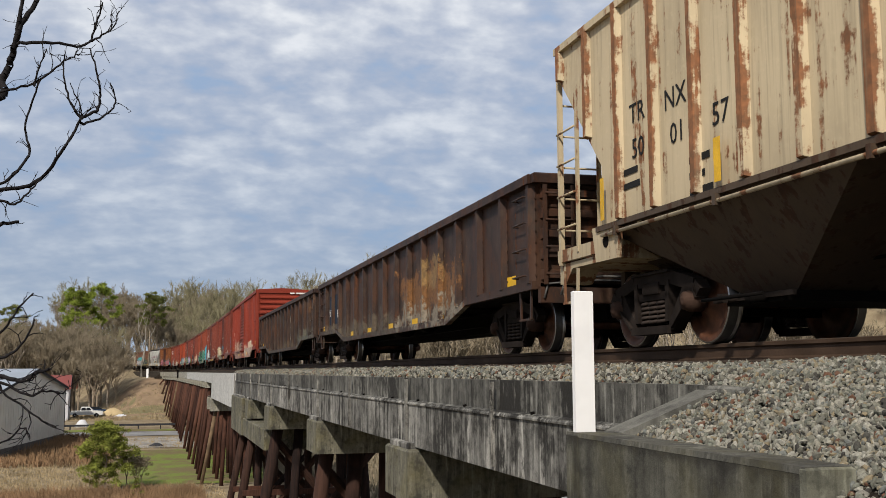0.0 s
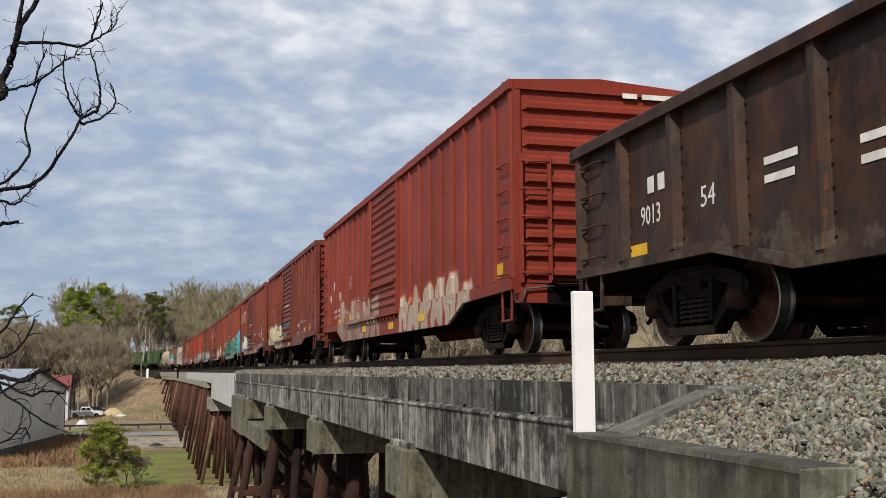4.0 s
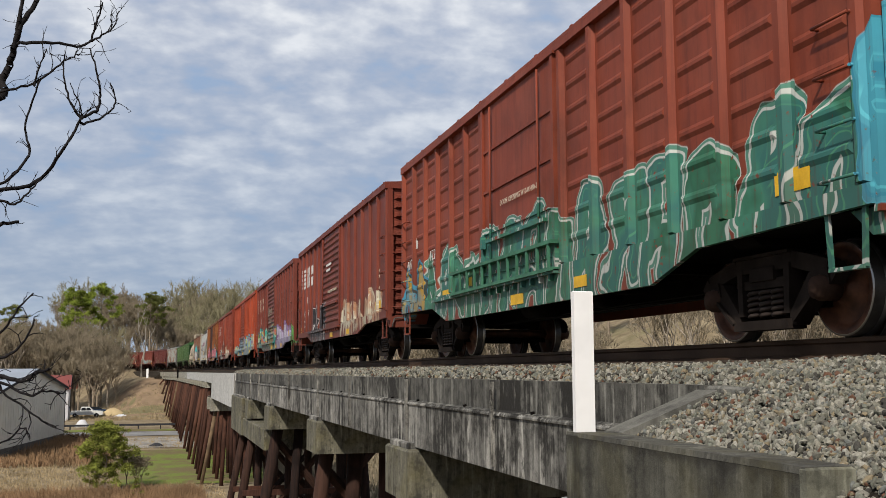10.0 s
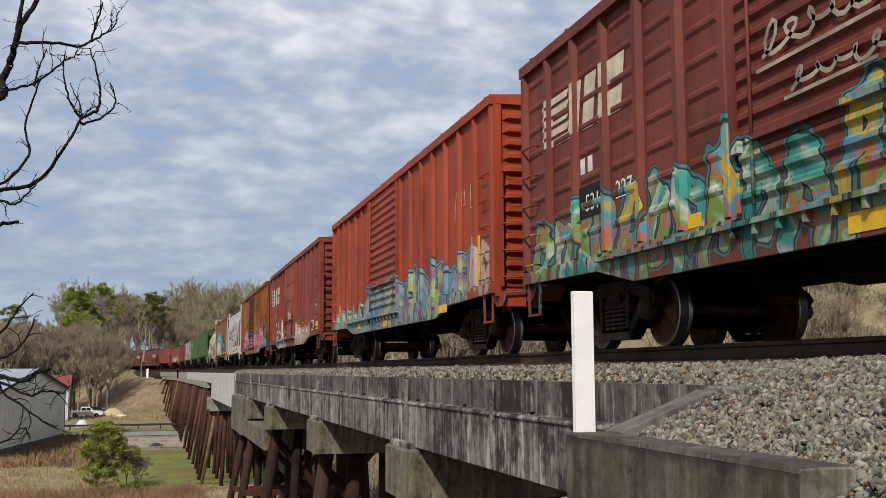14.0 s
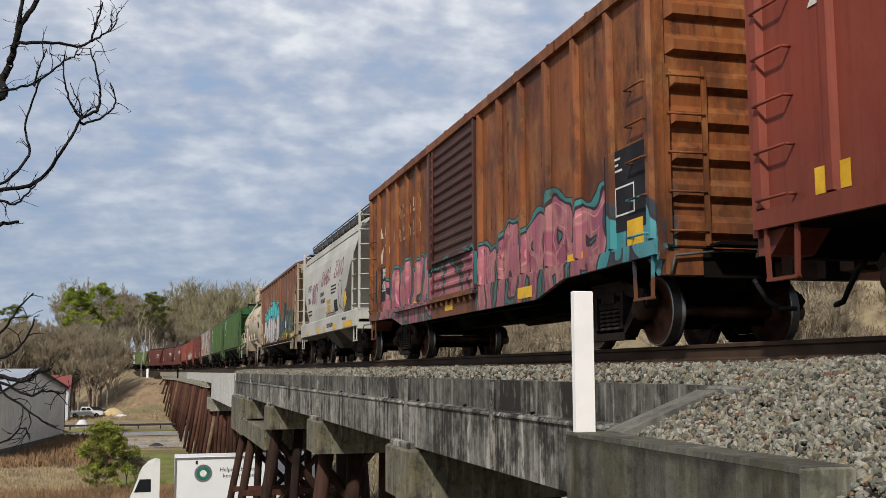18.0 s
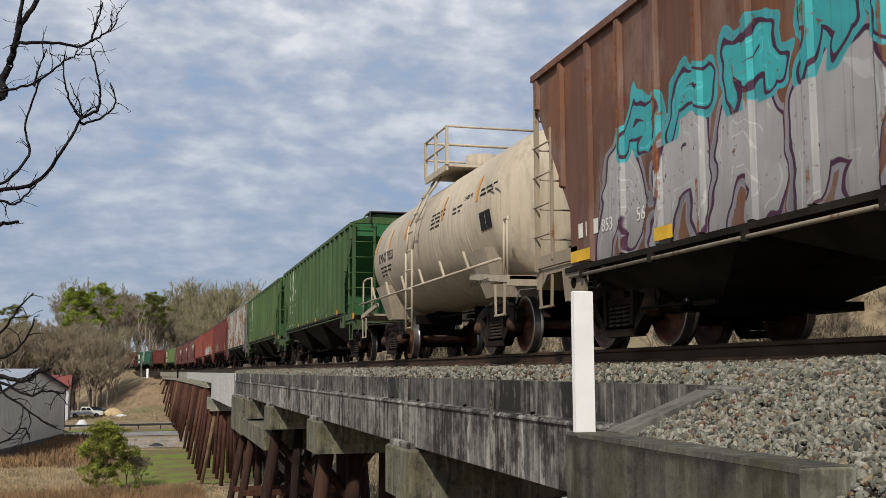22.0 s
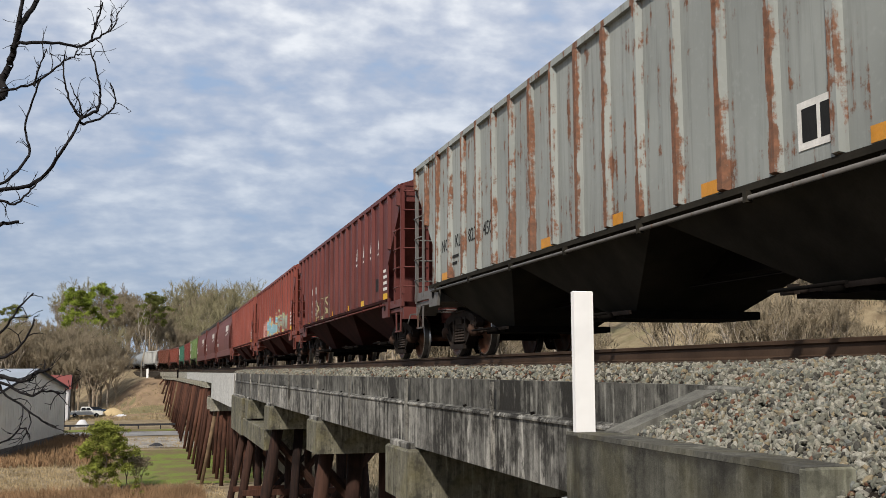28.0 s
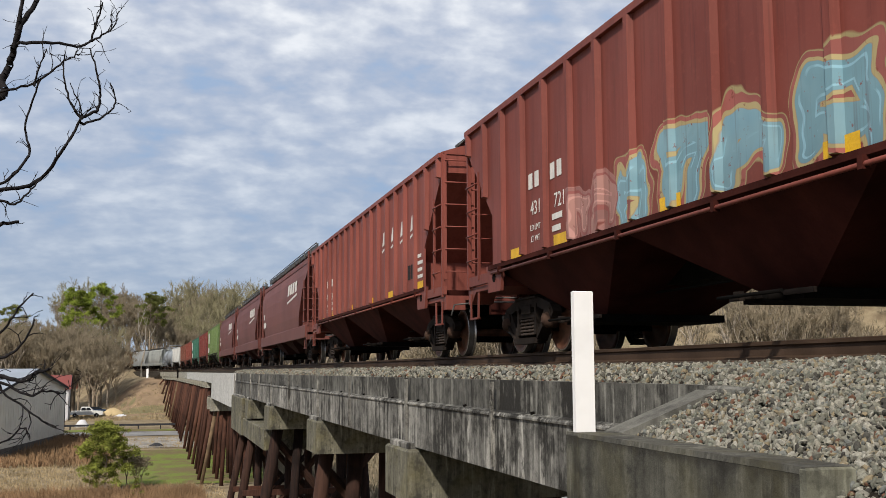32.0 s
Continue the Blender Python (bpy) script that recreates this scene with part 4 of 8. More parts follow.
# ---- covered hoppers ----
def hopper(s0, s1, paint, label, end_paint=None, under=None, top=3.76, sill=1.36, posts=19, bays=3, cut=1.35, cutz=2.15, r=0.457, roofwalk=True, deep=0.075, rusty=False, frame_paint=None, near=True):
    half = (s1 - s0) / 2
    car = empty("covered_hopper", pose(0, 0, 0), label, "hopper car", "cars of the freight train")
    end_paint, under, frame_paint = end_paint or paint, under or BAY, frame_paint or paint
    X = 1.46
    e = half - 0.12
    c = 0.35
    poly = [(-e + cut, sill), (e - cut, sill), (e - cut, cutz), (e, top - c), (e, top), (-e, top), (-e, top - c), (-e + cut, cutz)]
    for s in (-1, 1):
        a, b = sorted((s * (X - 0.03), s * X))
        part("side_wall", Mesh().side(poly, a, b), paint, car)
        a, b = sorted((s * (X - 0.06), s * (X + 0.05)))
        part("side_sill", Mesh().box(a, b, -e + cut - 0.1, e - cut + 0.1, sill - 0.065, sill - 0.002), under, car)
        a, b = sorted((s * (X - 0.05), s * (X + 0.06)))
        part("eave", Mesh().box(a, b, -e, e, top - 0.07, top + 0.02), paint, car)
    part("roof", Mesh().along([(-X, top), (-X, top + 0.04), (-0.8, top + 0.26), (0.8, top + 0.26), (X, top + 0.04), (X, top)], -e, e), paint, car)
    if posts:
        lo, hi = -e + 0.15, e - 0.15
        gap = (hi - lo) / (posts - 1)
        BAYS[car] = [(lo + (i + 0.5) * gap, gap - 0.18) for i in range(posts - 1)]
        for i in range(posts):
            y = lo + i * (hi - lo) / (posts - 1)
            k = e - abs(y)
            z0 = sill if k > cut else cutz + (top - c - cutz) * (1 - k / cut) + 0.05
            if z0 > top - 0.4:
                z0 = top - 0.4
            m = Mesh().hull([(-X, y - 0.075, z0), (-X, y + 0.075, z0), (-X - deep, y + 0.045, z0 + 0.02), (-X - deep, y - 0.045, z0 + 0.02)],
                            [(-X, y - 0.075, top - 0.07), (-X, y + 0.075, top - 0.07), (-X - deep, y + 0.045, top - 0.08), (-X - deep, y - 0.045, top - 0.08)])
            part("side_post", m, paint, car)
            POSTS.setdefault(car, []).append((y, 0.045, -X - deep))
    # discharge bays
    lo, hi = -e + cut, e - cut
    w = (hi - lo) / bays
    for i in range(bays):
        a, b = lo + i * w, lo + (i + 1) * w
        mid = (a + b) / 2
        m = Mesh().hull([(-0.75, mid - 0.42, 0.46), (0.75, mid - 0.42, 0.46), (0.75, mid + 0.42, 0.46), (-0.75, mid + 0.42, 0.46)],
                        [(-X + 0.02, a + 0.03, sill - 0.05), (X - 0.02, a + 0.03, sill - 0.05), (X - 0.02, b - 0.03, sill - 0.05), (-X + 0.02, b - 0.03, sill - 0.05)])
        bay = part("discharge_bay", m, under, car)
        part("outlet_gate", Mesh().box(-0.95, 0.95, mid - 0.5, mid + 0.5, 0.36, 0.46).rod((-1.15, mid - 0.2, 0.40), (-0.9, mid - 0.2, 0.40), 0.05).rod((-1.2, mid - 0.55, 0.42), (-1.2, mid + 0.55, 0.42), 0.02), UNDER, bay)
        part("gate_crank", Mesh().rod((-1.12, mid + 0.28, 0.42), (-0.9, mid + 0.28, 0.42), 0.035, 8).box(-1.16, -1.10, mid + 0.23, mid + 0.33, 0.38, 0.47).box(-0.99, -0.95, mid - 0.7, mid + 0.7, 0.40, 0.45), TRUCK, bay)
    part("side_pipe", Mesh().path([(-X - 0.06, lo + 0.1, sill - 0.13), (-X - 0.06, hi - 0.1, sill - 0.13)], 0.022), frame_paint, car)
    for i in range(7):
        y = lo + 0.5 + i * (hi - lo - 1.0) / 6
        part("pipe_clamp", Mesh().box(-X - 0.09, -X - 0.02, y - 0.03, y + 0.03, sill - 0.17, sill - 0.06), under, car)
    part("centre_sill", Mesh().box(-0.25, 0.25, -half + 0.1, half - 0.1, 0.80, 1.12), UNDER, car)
    part("brake_rod", Mesh().rod((-0.3, lo, 0.72), (-0.3, hi, 0.72), 0.018), UNDER, car)
    for y, d in ((-e, -1), (e, 1)):
        # slope sheet, end bulkhead, platform, corner posts, ladder
        m = Mesh().side([(y - d * 0.02, top), (y - d * 0.02, top - c), (y - d * (cut + 0.9), sill - 0.1), (y - d * (cut + 1.0), sill - 0.1), (y - d * 0.12, top)], -X + 0.02, X - 0.02)
        part("slope_sheet", m, end_paint, car)
        part("end_bulkhead", Mesh().box(-X + 0.06, X - 0.06, min(y - d * (cut + 0.25), y - d * (cut + 0.3)), max(y - d * (cut + 0.25), y - d * (cut + 0.3)), 1.1, 2.25), end_paint, car)
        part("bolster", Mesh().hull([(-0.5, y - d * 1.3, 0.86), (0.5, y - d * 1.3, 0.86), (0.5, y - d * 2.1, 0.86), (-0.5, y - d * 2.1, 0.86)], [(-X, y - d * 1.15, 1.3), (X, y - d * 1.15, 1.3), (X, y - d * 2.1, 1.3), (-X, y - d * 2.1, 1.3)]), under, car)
        part("jacking_pad", Mesh().side([(y - d * (cut - 0.25), sill), (y - d * (cut + 0.55), sill), (y - d * (cut + 0.45), sill - 0.42), (y - d * (cut - 0.15), sill - 0.42)], -X - 0.03, -X + 0.02), frame_paint, car)
        # hole in the pad, drawn as a dark disc that stands for its shade
        part("lifting_eye", Mesh().turn([(-X - 0.036, 0.075), (-X - 0.028, 0.075)], True, 16, (0, y - d * (cut + 0.15), sill - 0.2)), UNDER, car)
        part("end_platform", Mesh().box(-1.42, 1.42, min(y - d * (cut + 0.3), y + d * 0.12), max(y - d * (cut + 0.3), y + d * 0.12), 1.02, 1.10), frame_paint, car)
        part("end_sill", Mesh().box(-0.55, 0.55, min(y, y + d * 0.12), max(y, y + d * 0.12), 0.76, 1.02), under, car)
        part("step_bracket", Mesh().side([(y - d * 0.30, 1.02), (y + d * 0.12, 1.02), (y + d * 0.12, 0.84), (y - d * 0.08, 0.84)], -1.42, -1.05), frame_paint, car)
        part("side_rail", Mesh().box(-1.46, -1.40, min(y - d * (cut + 0.2), y + d * 0.1), max(y - d * (cut + 0.2), y + d * 0.1), 1.12, 1.28), frame_paint, car)
        zs = [1.55 + 0.42 * i for i in range(6)]
        st = part("corner_post", Mesh().box(-1.47, -1.41, y - 0.035, y + 0.035, 1.08, top), frame_paint, car)
        part("corner_post", Mesh().box(1.41, 1.47, y - 0.035, y + 0.035, 1.08, top), frame_paint, car)
        ladder(car, (-1.42, y + d * 0.06), 0.55, zs, frame_paint, "end_ladder")
        m = Mesh().box(-1.475, -1.435, y - d * 0.60 - 0.025, y - d * 0.60 + 0.025, 1.2, min(top - 0.5, 3.0))
        sl = part("side_ladder", m, frame_paint, car)
        for z in zs[:4]:
            part("rung", Mesh().rod((-1.49, y, z), (-1.49, y - d * 0.60, z), 0.014), frame_paint, sl)
        stirrup(car, y - d * 0.3, 1.0, frame_paint, x=-1.44, drop=0.42)
        coupler(car, y + d * 0.12, d)
        if roofwalk:
            part("roof_platform", Mesh().box(-1.0, 1.0, min(y - d * 0.7, y + d * 0.12), max(y - d * 0.7, y + d * 0.12), top + 0.30, top + 0.33).path([(-1.0, y + d * 0.1, top), (-1.0, y + d * 0.1, top + 0.31), (-1.25, y - d * 0.1, top + 0.05)], 0.015), GALV, car)
    if roofwalk:
        part("running_board", Mesh().box(-0.85, -0.45, -e, e, top + 0.30, top + 0.33), GALV, car)
        part("running_board", Mesh().box(0.45, 0.85, -e, e, top + 0.30, top + 0.33), GALV, car)
        for i in range(5):
            y = -e + 1.6 + i * (2 * e - 3.2) / 4
            part("roof_hatch", Mesh().slab(-0.35, 0.35, y - 0.9, y + 0.9, top + 0.24, top + 0.34), paint, car)
    part("brake_wheel", Mesh().turn([(-e - 0.10, 0.20), (-e - 0.13, 0.23), (-e - 0.16, 0.20)], False, 18, (0.5, 0, 2.1)), TRUCK_RUST, car)
    for y in (-half + 1.85, half - 1.85):
        truck(car, y, r, rusty)
    return car, half


def round_hopper(s0, s1, paint, label, sill_paint=None, top=3.95, r=0.457, bays=3, under=None):
    """Hopper car whose smooth sides bulge outwards, with a deep side sill."""
    half = (s1 - s0) / 2
    sill_paint, under = sill_paint or paint, under or UNDER
    car = empty("covered_hopper", pose(0, 0, 0), label, "hopper car", "cars of the freight train")
    e = half - 0.1
    prof = [(-1.46, 1.36), (-1.50, 1.75), (-1.51, 2.2), (-1.49, 2.7), (-1.43, 3.2), (-1.33, 3.6), (-1.22, 3.86), (-0.95, 4.02), (0, 4.10)]
    prof = [(x, 1.36 + (z - 1.36) * (top - 1.36) / 2.5) for x, z in prof]
    full = prof + [(-x, z) for x, z in prof[-2::-1]]
    m = Mesh()
    # body between the end bulkheads, whose ends are cut back below
    steps = [(-e + 0.25, 1.0), (e - 0.25, 1.0)]
    k = len(full)
    cut = 1.9
    rows = []
    for y in (-e + 0.15, e - 0.15):
        d = 1 if y < 0 else -1
        ring = []
        for x, z in full:
            h = (z - 1.36) / (top - 1.36)
            back = cut * max(0.0, 1 - h / 0.72) ** 0.8
            ring.append((x, y + d * back, z))
        rows.append(ring)
    m.hull(rows[0], rows[1])
    part("body_shell", m, paint, car)
    for s in (-1, 1):
        a, b = sorted((s * 1.40, s * 1.50))
        part("side_sill", Mesh().slab(a, b, -e, e, 0.92, 1.37), sill_paint, car)
        part("eave_channel", Mesh().along([(s * 1.15, top - 0.17), (s * 1.36, top - 0.28), (s * 1.34, top - 0.10), (s * 1.15, top - 0.05)], -e + 0.2, e - 0.2), paint, car)
    lo, hi = -e + 2.4, e - 2.4
    w = (hi - lo) / bays
    for i in range(bays):
        a, b = lo + i * w, lo + (i + 1) * w
        mid = (a + b) / 2
        bay = part("discharge_bay", Mesh().hull([(-0.6, mid - 0.35, 0.45), (0.6, mid - 0.35, 0.45), (0.6, mid + 0.35, 0.45), (-0.6, mid + 0.35, 0.45)], [(-1.4, a + 0.1, 1.3), (1.4, a + 0.1, 1.3), (1.4, b - 0.1, 1.3), (-1.4, b - 0.1, 1.3)]), under, car)
        part("outlet_gate", Mesh().box(-0.8, 0.8, mid - 0.45, mid + 0.45, 0.34, 0.46), UNDER, bay)
    part("centre_sill", Mesh().box(-0.25, 0.25, -half + 0.1, half - 0.1, 0.80, 1.12), UNDER, car)
    for y, d in ((-e, -1), (e, 1)):
        part("end_bulkhead", Mesh().box(-1.3, 1.3, min(y - d * 1.9, y - d * 1.95), max(y - d * 1.9, y - d * 1.95), 1.1, 2.3), paint, car)
        part("slope_sheet", Mesh().side([(y - d * 0.25, top - 0.5), (y - d * 2.2, 1.36), (y - d * 2.3, 1.36), (y - d * 0.35, top - 0.5)], -1.3, 1.3), paint, car)
        part("end_platform", Mesh().box(-1.42, 1.42, min(y - d * 1.9, y + d * 0.1), max(y - d * 1.9, y + d * 0.1), 1.02, 1.10), sill_paint, car)
        part("end_sill", Mesh().box(-1.45, 1.45, min(y, y + d * 0.1), max(y, y + d * 0.1), 0.84, 1.14), sill_paint, car)
        zs = [1.5 + 0.4 * i for i in range(7)]
        part("corner_post", Mesh().strip([(y, 1.1), (y, top + 0.1)], 0.05, -1.42, -1.36), paint, car)
        ladder(car, (-1.40, y + d * 0.03), 0.5, zs, paint, "end_ladder")
        sl = part("side_ladder", Mesh().box(-1.50, -1.46, y - d * 0.55 - 0.025, y - d * 0.55 + 0.025, 1.3, 3.0), paint, car)
        for z in zs[:4]:
            part("rung", Mesh().rod((-1.49, y, z), (-1.49, y - d * 0.55, z), 0.014), paint, sl)
        stirrup(car, y - d * 0.3, 0.95, sill_paint, x=-1.44, drop=0.42)
        coupler(car, y + d * 0.1, d)
    for s in (-1, 1):
        rail = Mesh().path([(s * 1.10, -e + 0.1, top + 0.42), (s * 1.10, e - 0.1, top + 0.42)], 0.018)
        for i in range(11):
            y = -e + 0.1 + i * (2 * e - 0.2) / 10
            rail.path([(s * 1.10, y, top + 0.42), (s * 1.02, y, top - 0.1)], 0.016)
        part("roof_rail", rail, GALV, car)
    part("running_board", Mesh().box(-1.05, -0.55, -e, e, top + 0.22, top + 0.25).box(-1.06, -1.04, -e, e, top + 0.25, top + 0.40), GALV, car)
    for y in (-half + 1.8, half - 1.8):
        truck(car, y, r)
    return car, half


def tank_car(s0, s1, paint, label, rad=1.36, mid=2.42, r=0.457, detail=True):
    half = (s1 - s0) / 2
    car = empty("tank_car", pose(0, 0, 0), label, "tank car", "cars of the freight train")
    e = half - 0.55
    prof = [(-e, 0.001), (-e + 0.015, 0.4), (-e + 0.09, 0.8), (-e + 0.22, 1.1), (-e + 0.40, rad - 0.08), (-e + 0.60, rad)]
    prof = prof + [(-p, q) for p, q in prof[::-1]]
    part("tank_shell", Mesh().turn(prof, False, 56, (0, 0, mid)), paint, car, "round welded tank with domed ends")
    for y in (-e * 0.62, -e * 0.2, e * 0.2, e * 0.62):
        part("weld_band", Mesh().turn([(y - 0.03, rad), (y - 0.02, rad + 0.006), (y + 0.02, rad + 0.006), (y + 0.03, rad)], False, 56, (0, 0, mid)), paint, car)
    for y, d in ((-half, -1), (half, 1)):
        part("stub_sill", Mesh().box(-0.26, 0.26, min(y, y - d * 3.4), max(y, y - d * 3.4), 0.78, 1.10), UNDER, car)
        part("saddle", Mesh().hull([(-1.1, y - d * 1.65, 0.95), (1.1, y - d * 1.65, 0.95), (1.1, y - d * 2.15, 0.95), (-1.1, y - d * 2.15, 0.95)], [(-1.36, y - d * 1.4, 1.75), (1.36, y - d * 1.4, 1.75), (1.36, y - d * 2.4, 1.75), (-1.36, y - d * 2.4, 1.75)]), paint, car)
        part("end_sill", Mesh().box(-1.45, 1.45, min(y, y - d * 0.14), max(y, y - d * 0.14), 1.0, 1.16), paint, car)
        part("end_platform", Mesh().box(-1.45, 1.45, min(y, y - d * 0.9), max(y, y - d * 0.9), 1.10, 1.15), paint, car)
        part("side_brace", Mesh().strip([(y, 1.10), (y - d * 1.9, 1.30)], 0.10, -1.47, -1.40), paint, car)
        part("end_handrail", Mesh().path([(-1.42, y - d * 0.05, 1.15), (-1.42, y - d * 0.05, 2.0), (-1.36, y - d * 0.15, 2.08), (-1.30, y - d * 0.55, 2.08), (-1.30, y - d * 0.6, 1.15)], 0.022), paint, car)
        stirrup(car, y - d * 0.35, 1.05, paint, x=-1.45, drop=0.48)
        coupler(car, y, d)
        truck(car, y - d * 1.85, r)
    if detail:
        part("side_handrail", Mesh().path([(-1.52, -half + 0.1, 1.42), (-1.52, half - 0.1, 1.42)], 0.024), paint, car)
        for i in range(6):
            y = -half + 1.9 + i * (2 * half - 3.8) / 5
            part("handrail_bracket", Mesh().strip([(y, 1.42), (y + 0.35, 1.75)], 0.035, -1.50, -1.46), paint, car)
        # ladder at the middle
        m = Mesh()
        for y in (-0.05, 0.50):
            m.path([(-1.53, y, 0.55), (-1.53, y, 2.2), (-1.46, y, 2.75), (-1.18, y, 3.35), (-0.9, y, 3.75)], 0.028)
        lad = part("ladder", m, paint, car)
        for z, x in ((0.6, -1.53), (1.0, -1.53), (1.4, -1.53), (1.8, -1.53), (2.2, -1.53), (2.6, -1.48), (3.0, -1.35), (3.35, -1.18)):
            part("rung", Mesh().rod((x, -0.05, z), (x, 0.50, z), 0.018), paint, lad)
        # top platform with railing
        z = mid + rad
        part("top_platform", Mesh().box(-1.05, 1.05, -0.95, 0.75, z + 0.02, z + 0.07).box(-1.05, -1.0, -0.95, 0.75, z - 0.06, z + 0.02), paint, car)
        rail = Mesh()
        for y in (-0.95, -0.1, 0.75):
            for x in (-1.03, 1.03):
                part("rail_post", Mesh().box(x - 0.03, x + 0.03, y - 0.03, y + 0.03, z + 0.05, z + 0.85), paint, car)
        for h in (0.46, 0.84):
            part("top_rail", Mesh().path([(-1.03, -0.95, z + h), (1.03, -0.95, z + h), (1.03, 0.75, z + h), (-1.03, 0.75, z + h), (-1.03, -0.95, z + h)], 0.025), paint, car)
        part("manway", Mesh().rod((0, 0, z), (0, 0, z + 0.45), 0.34, 16), paint, car)
        part("outlet_valve", Mesh().rod((0, 0.2, mid - rad), (0, 0.2, 0.62), 0.12, 12).box(-0.25, 0.25, 0.05, 0.35, 0.82, 0.9), UNDER, car)
        part("brake_gear", Mesh().box(-0.8, -0.5, 2.2, 2.6, 0.78, 0.98).rod((-0.4, -half + 2.6, 0.90), (-0.4, half - 2.6, 0.92), 0.018), UNDER, car)
    return car, half


# ---- the valley ----
def smooth(a, b, x):
    t = min(1.0, max(0.0, (x - a) / (b - a)))
    return t * t * (3 - 2 * t)


def track_gap(x, y):
    """Distance from the track's middle, and how far along it, roughly."""
    s = max(-200.0, min(480.0, y))
    for _ in range(3):
        px, py, a = track(s)
        s += (x - px) * -math.sin(radians(a)) + (y - py) * math.cos(radians(a))
        s = max(-200.0, min(700.0, s))
    px, py, a = track(s)
    return math.hypot(x - px, y - py), s


FLOOR_Z = -9.4


def ground_z(x, y):
    far = smooth(60, 190, y)
    z = FLOOR_Z + 1.4 * far
    gap, s = track_gap(x, y)
    # near bank, on which the camera stands, and the far bank
    near = 1 - smooth(3.5, 9.0, s)
    bank = smooth(186.0, 212.0, s)
    top = -1.35
    wide = 1 - smooth(3.6, 15.0, gap)
    z = max(z, z + (top - 0.75 - z) * near * (1 - smooth(8.5, 22.0, gap)))
    z = max(z, z + (top - z) * bank * wide)
    # wooded rise behind the far bank and to the right of the line
    z += 12.0 * smooth(228, 330, y + 0.2 * max(0, -x)) + 30.0 * smooth(12, 120, x) * smooth(82, 140, y)
    z += 0.25 * noise.noise(Vector((x * 0.05, y * 0.05, 0))) * smooth(5, 12, gap)
    return z


def stepped(a, b, fine, centre, grow):
    """Coordinates that lie close together about the centre and far apart towards a and b."""
    out, v, d = [centre], centre, fine
    while v < b:
        v += d
        d *= grow
        out.append(min(v, b))
    v, d = centre, fine
    while v > a:
        v -= d
        d *= grow
        out.insert(0, max(v, a))
    return out


xs = stepped(-2400, 2400, 1.2, -2.0, 1.045)
ys = stepped(-1500, 3000, 1.6, 60.0, 1.035)
gm = Mesh()
gm.v = [(x, y, ground_z(x, y)) for y in ys for x in xs]
nx = len(xs)
gm.f = [(j * nx + i, j * nx + i + 1, (j + 1) * nx + i + 1, (j + 1) * nx + i) for j in range(len(ys) - 1) for i in range(nx - 1)]
gm.smooth = [True] * len(gm.f)
tagged(part("ground", gm, GROUND), "winter field of dry brown grass", "ground", kind="structure")


def lay(name, x0, x1, y0, y1, material, lift, label, category, slope=0.0, nx=40, ny=4):
    """A strip of paving or grass that follows the ground."""
    m = Mesh()
    for j in range(ny + 1):
        for i in range(nx + 1):
            x = x0 + (x1 - x0) * i / nx
            y = y0 + (y1 - y0) * j / ny + slope * (x - x0)
            m.v.append((x, y, ground_z(x, y) + lift))
    for j in range(ny):
        for i in range(nx):
            m.f.append((j * (nx + 1) + i, j * (nx + 1) + i + 1, (j + 1) * (nx + 1) + i + 1, (j + 1) * (nx + 1) + i))
            m.smooth.append(True)
    return tagged(part(name, m, material), label, category, kind="structure")


lay("road", -250, 330, 60, 71, ASPHALT, 0.06, "grey two-lane road under the trestle", "road", nx=120)
lay("road", -90, 30, 140, 147, ASPHALT, 0.07, "narrow grey back road", "road")
lay("bank_earth", -15.0, -2.6, 184, 209, plain("bare_brown_earth", (0.27, 0.19, 0.12), 0.95, 0, 0.3, 0.5, 6), 0.07, "bare brown earth slope of the far bank", "bank", nx=24, ny=24)
lay("lawn", -9.6, 3, 87, 119, GREEN_GRASS, 0.05, "patch of green grass beside the trestle", "grass", nx=12, ny=12)
lay("lawn", -22, -2, 148, 152, GREEN_GRASS, 0.05, "grass verge beside the back road", "grass", nx=12, ny=4)
lay("pavement", -16, 0, 122, 137, plain("pale_gravel_yard", (0.33, 0.31, 0.28), 0.95, 0, 0.4, 0.6, 20), 0.05, "pale worn gravel yard", "yard", nx=12, ny=6)

# ---- the trestle ----
WALL = -2.30
END = 208.0


def ribbon(m, profile, s0, s1, n):
    """A profile of (x, z), drawn along the track from s0 to s1."""
    c = len(profile)
    k = len(m.v)
    for i in range(n + 1):
        m.v += [tuple(on_track(s0 + (s1 - s0) * i / n, x, z)) for x, z in profile]
    for i in range(n):
        for a in range(c):
            b = (a + 1) % c
            m.f.append((k + i * c + a, k + i * c + b, k + (i + 1) * c + b, k + (i + 1) * c + a))
            m.smooth.append(False)
    m.f += [tuple(range(k + c - 1, k - 1, -1)), tuple(range(k + n * c, k + n * c + c))]
    m.smooth += [False, False]
    return m


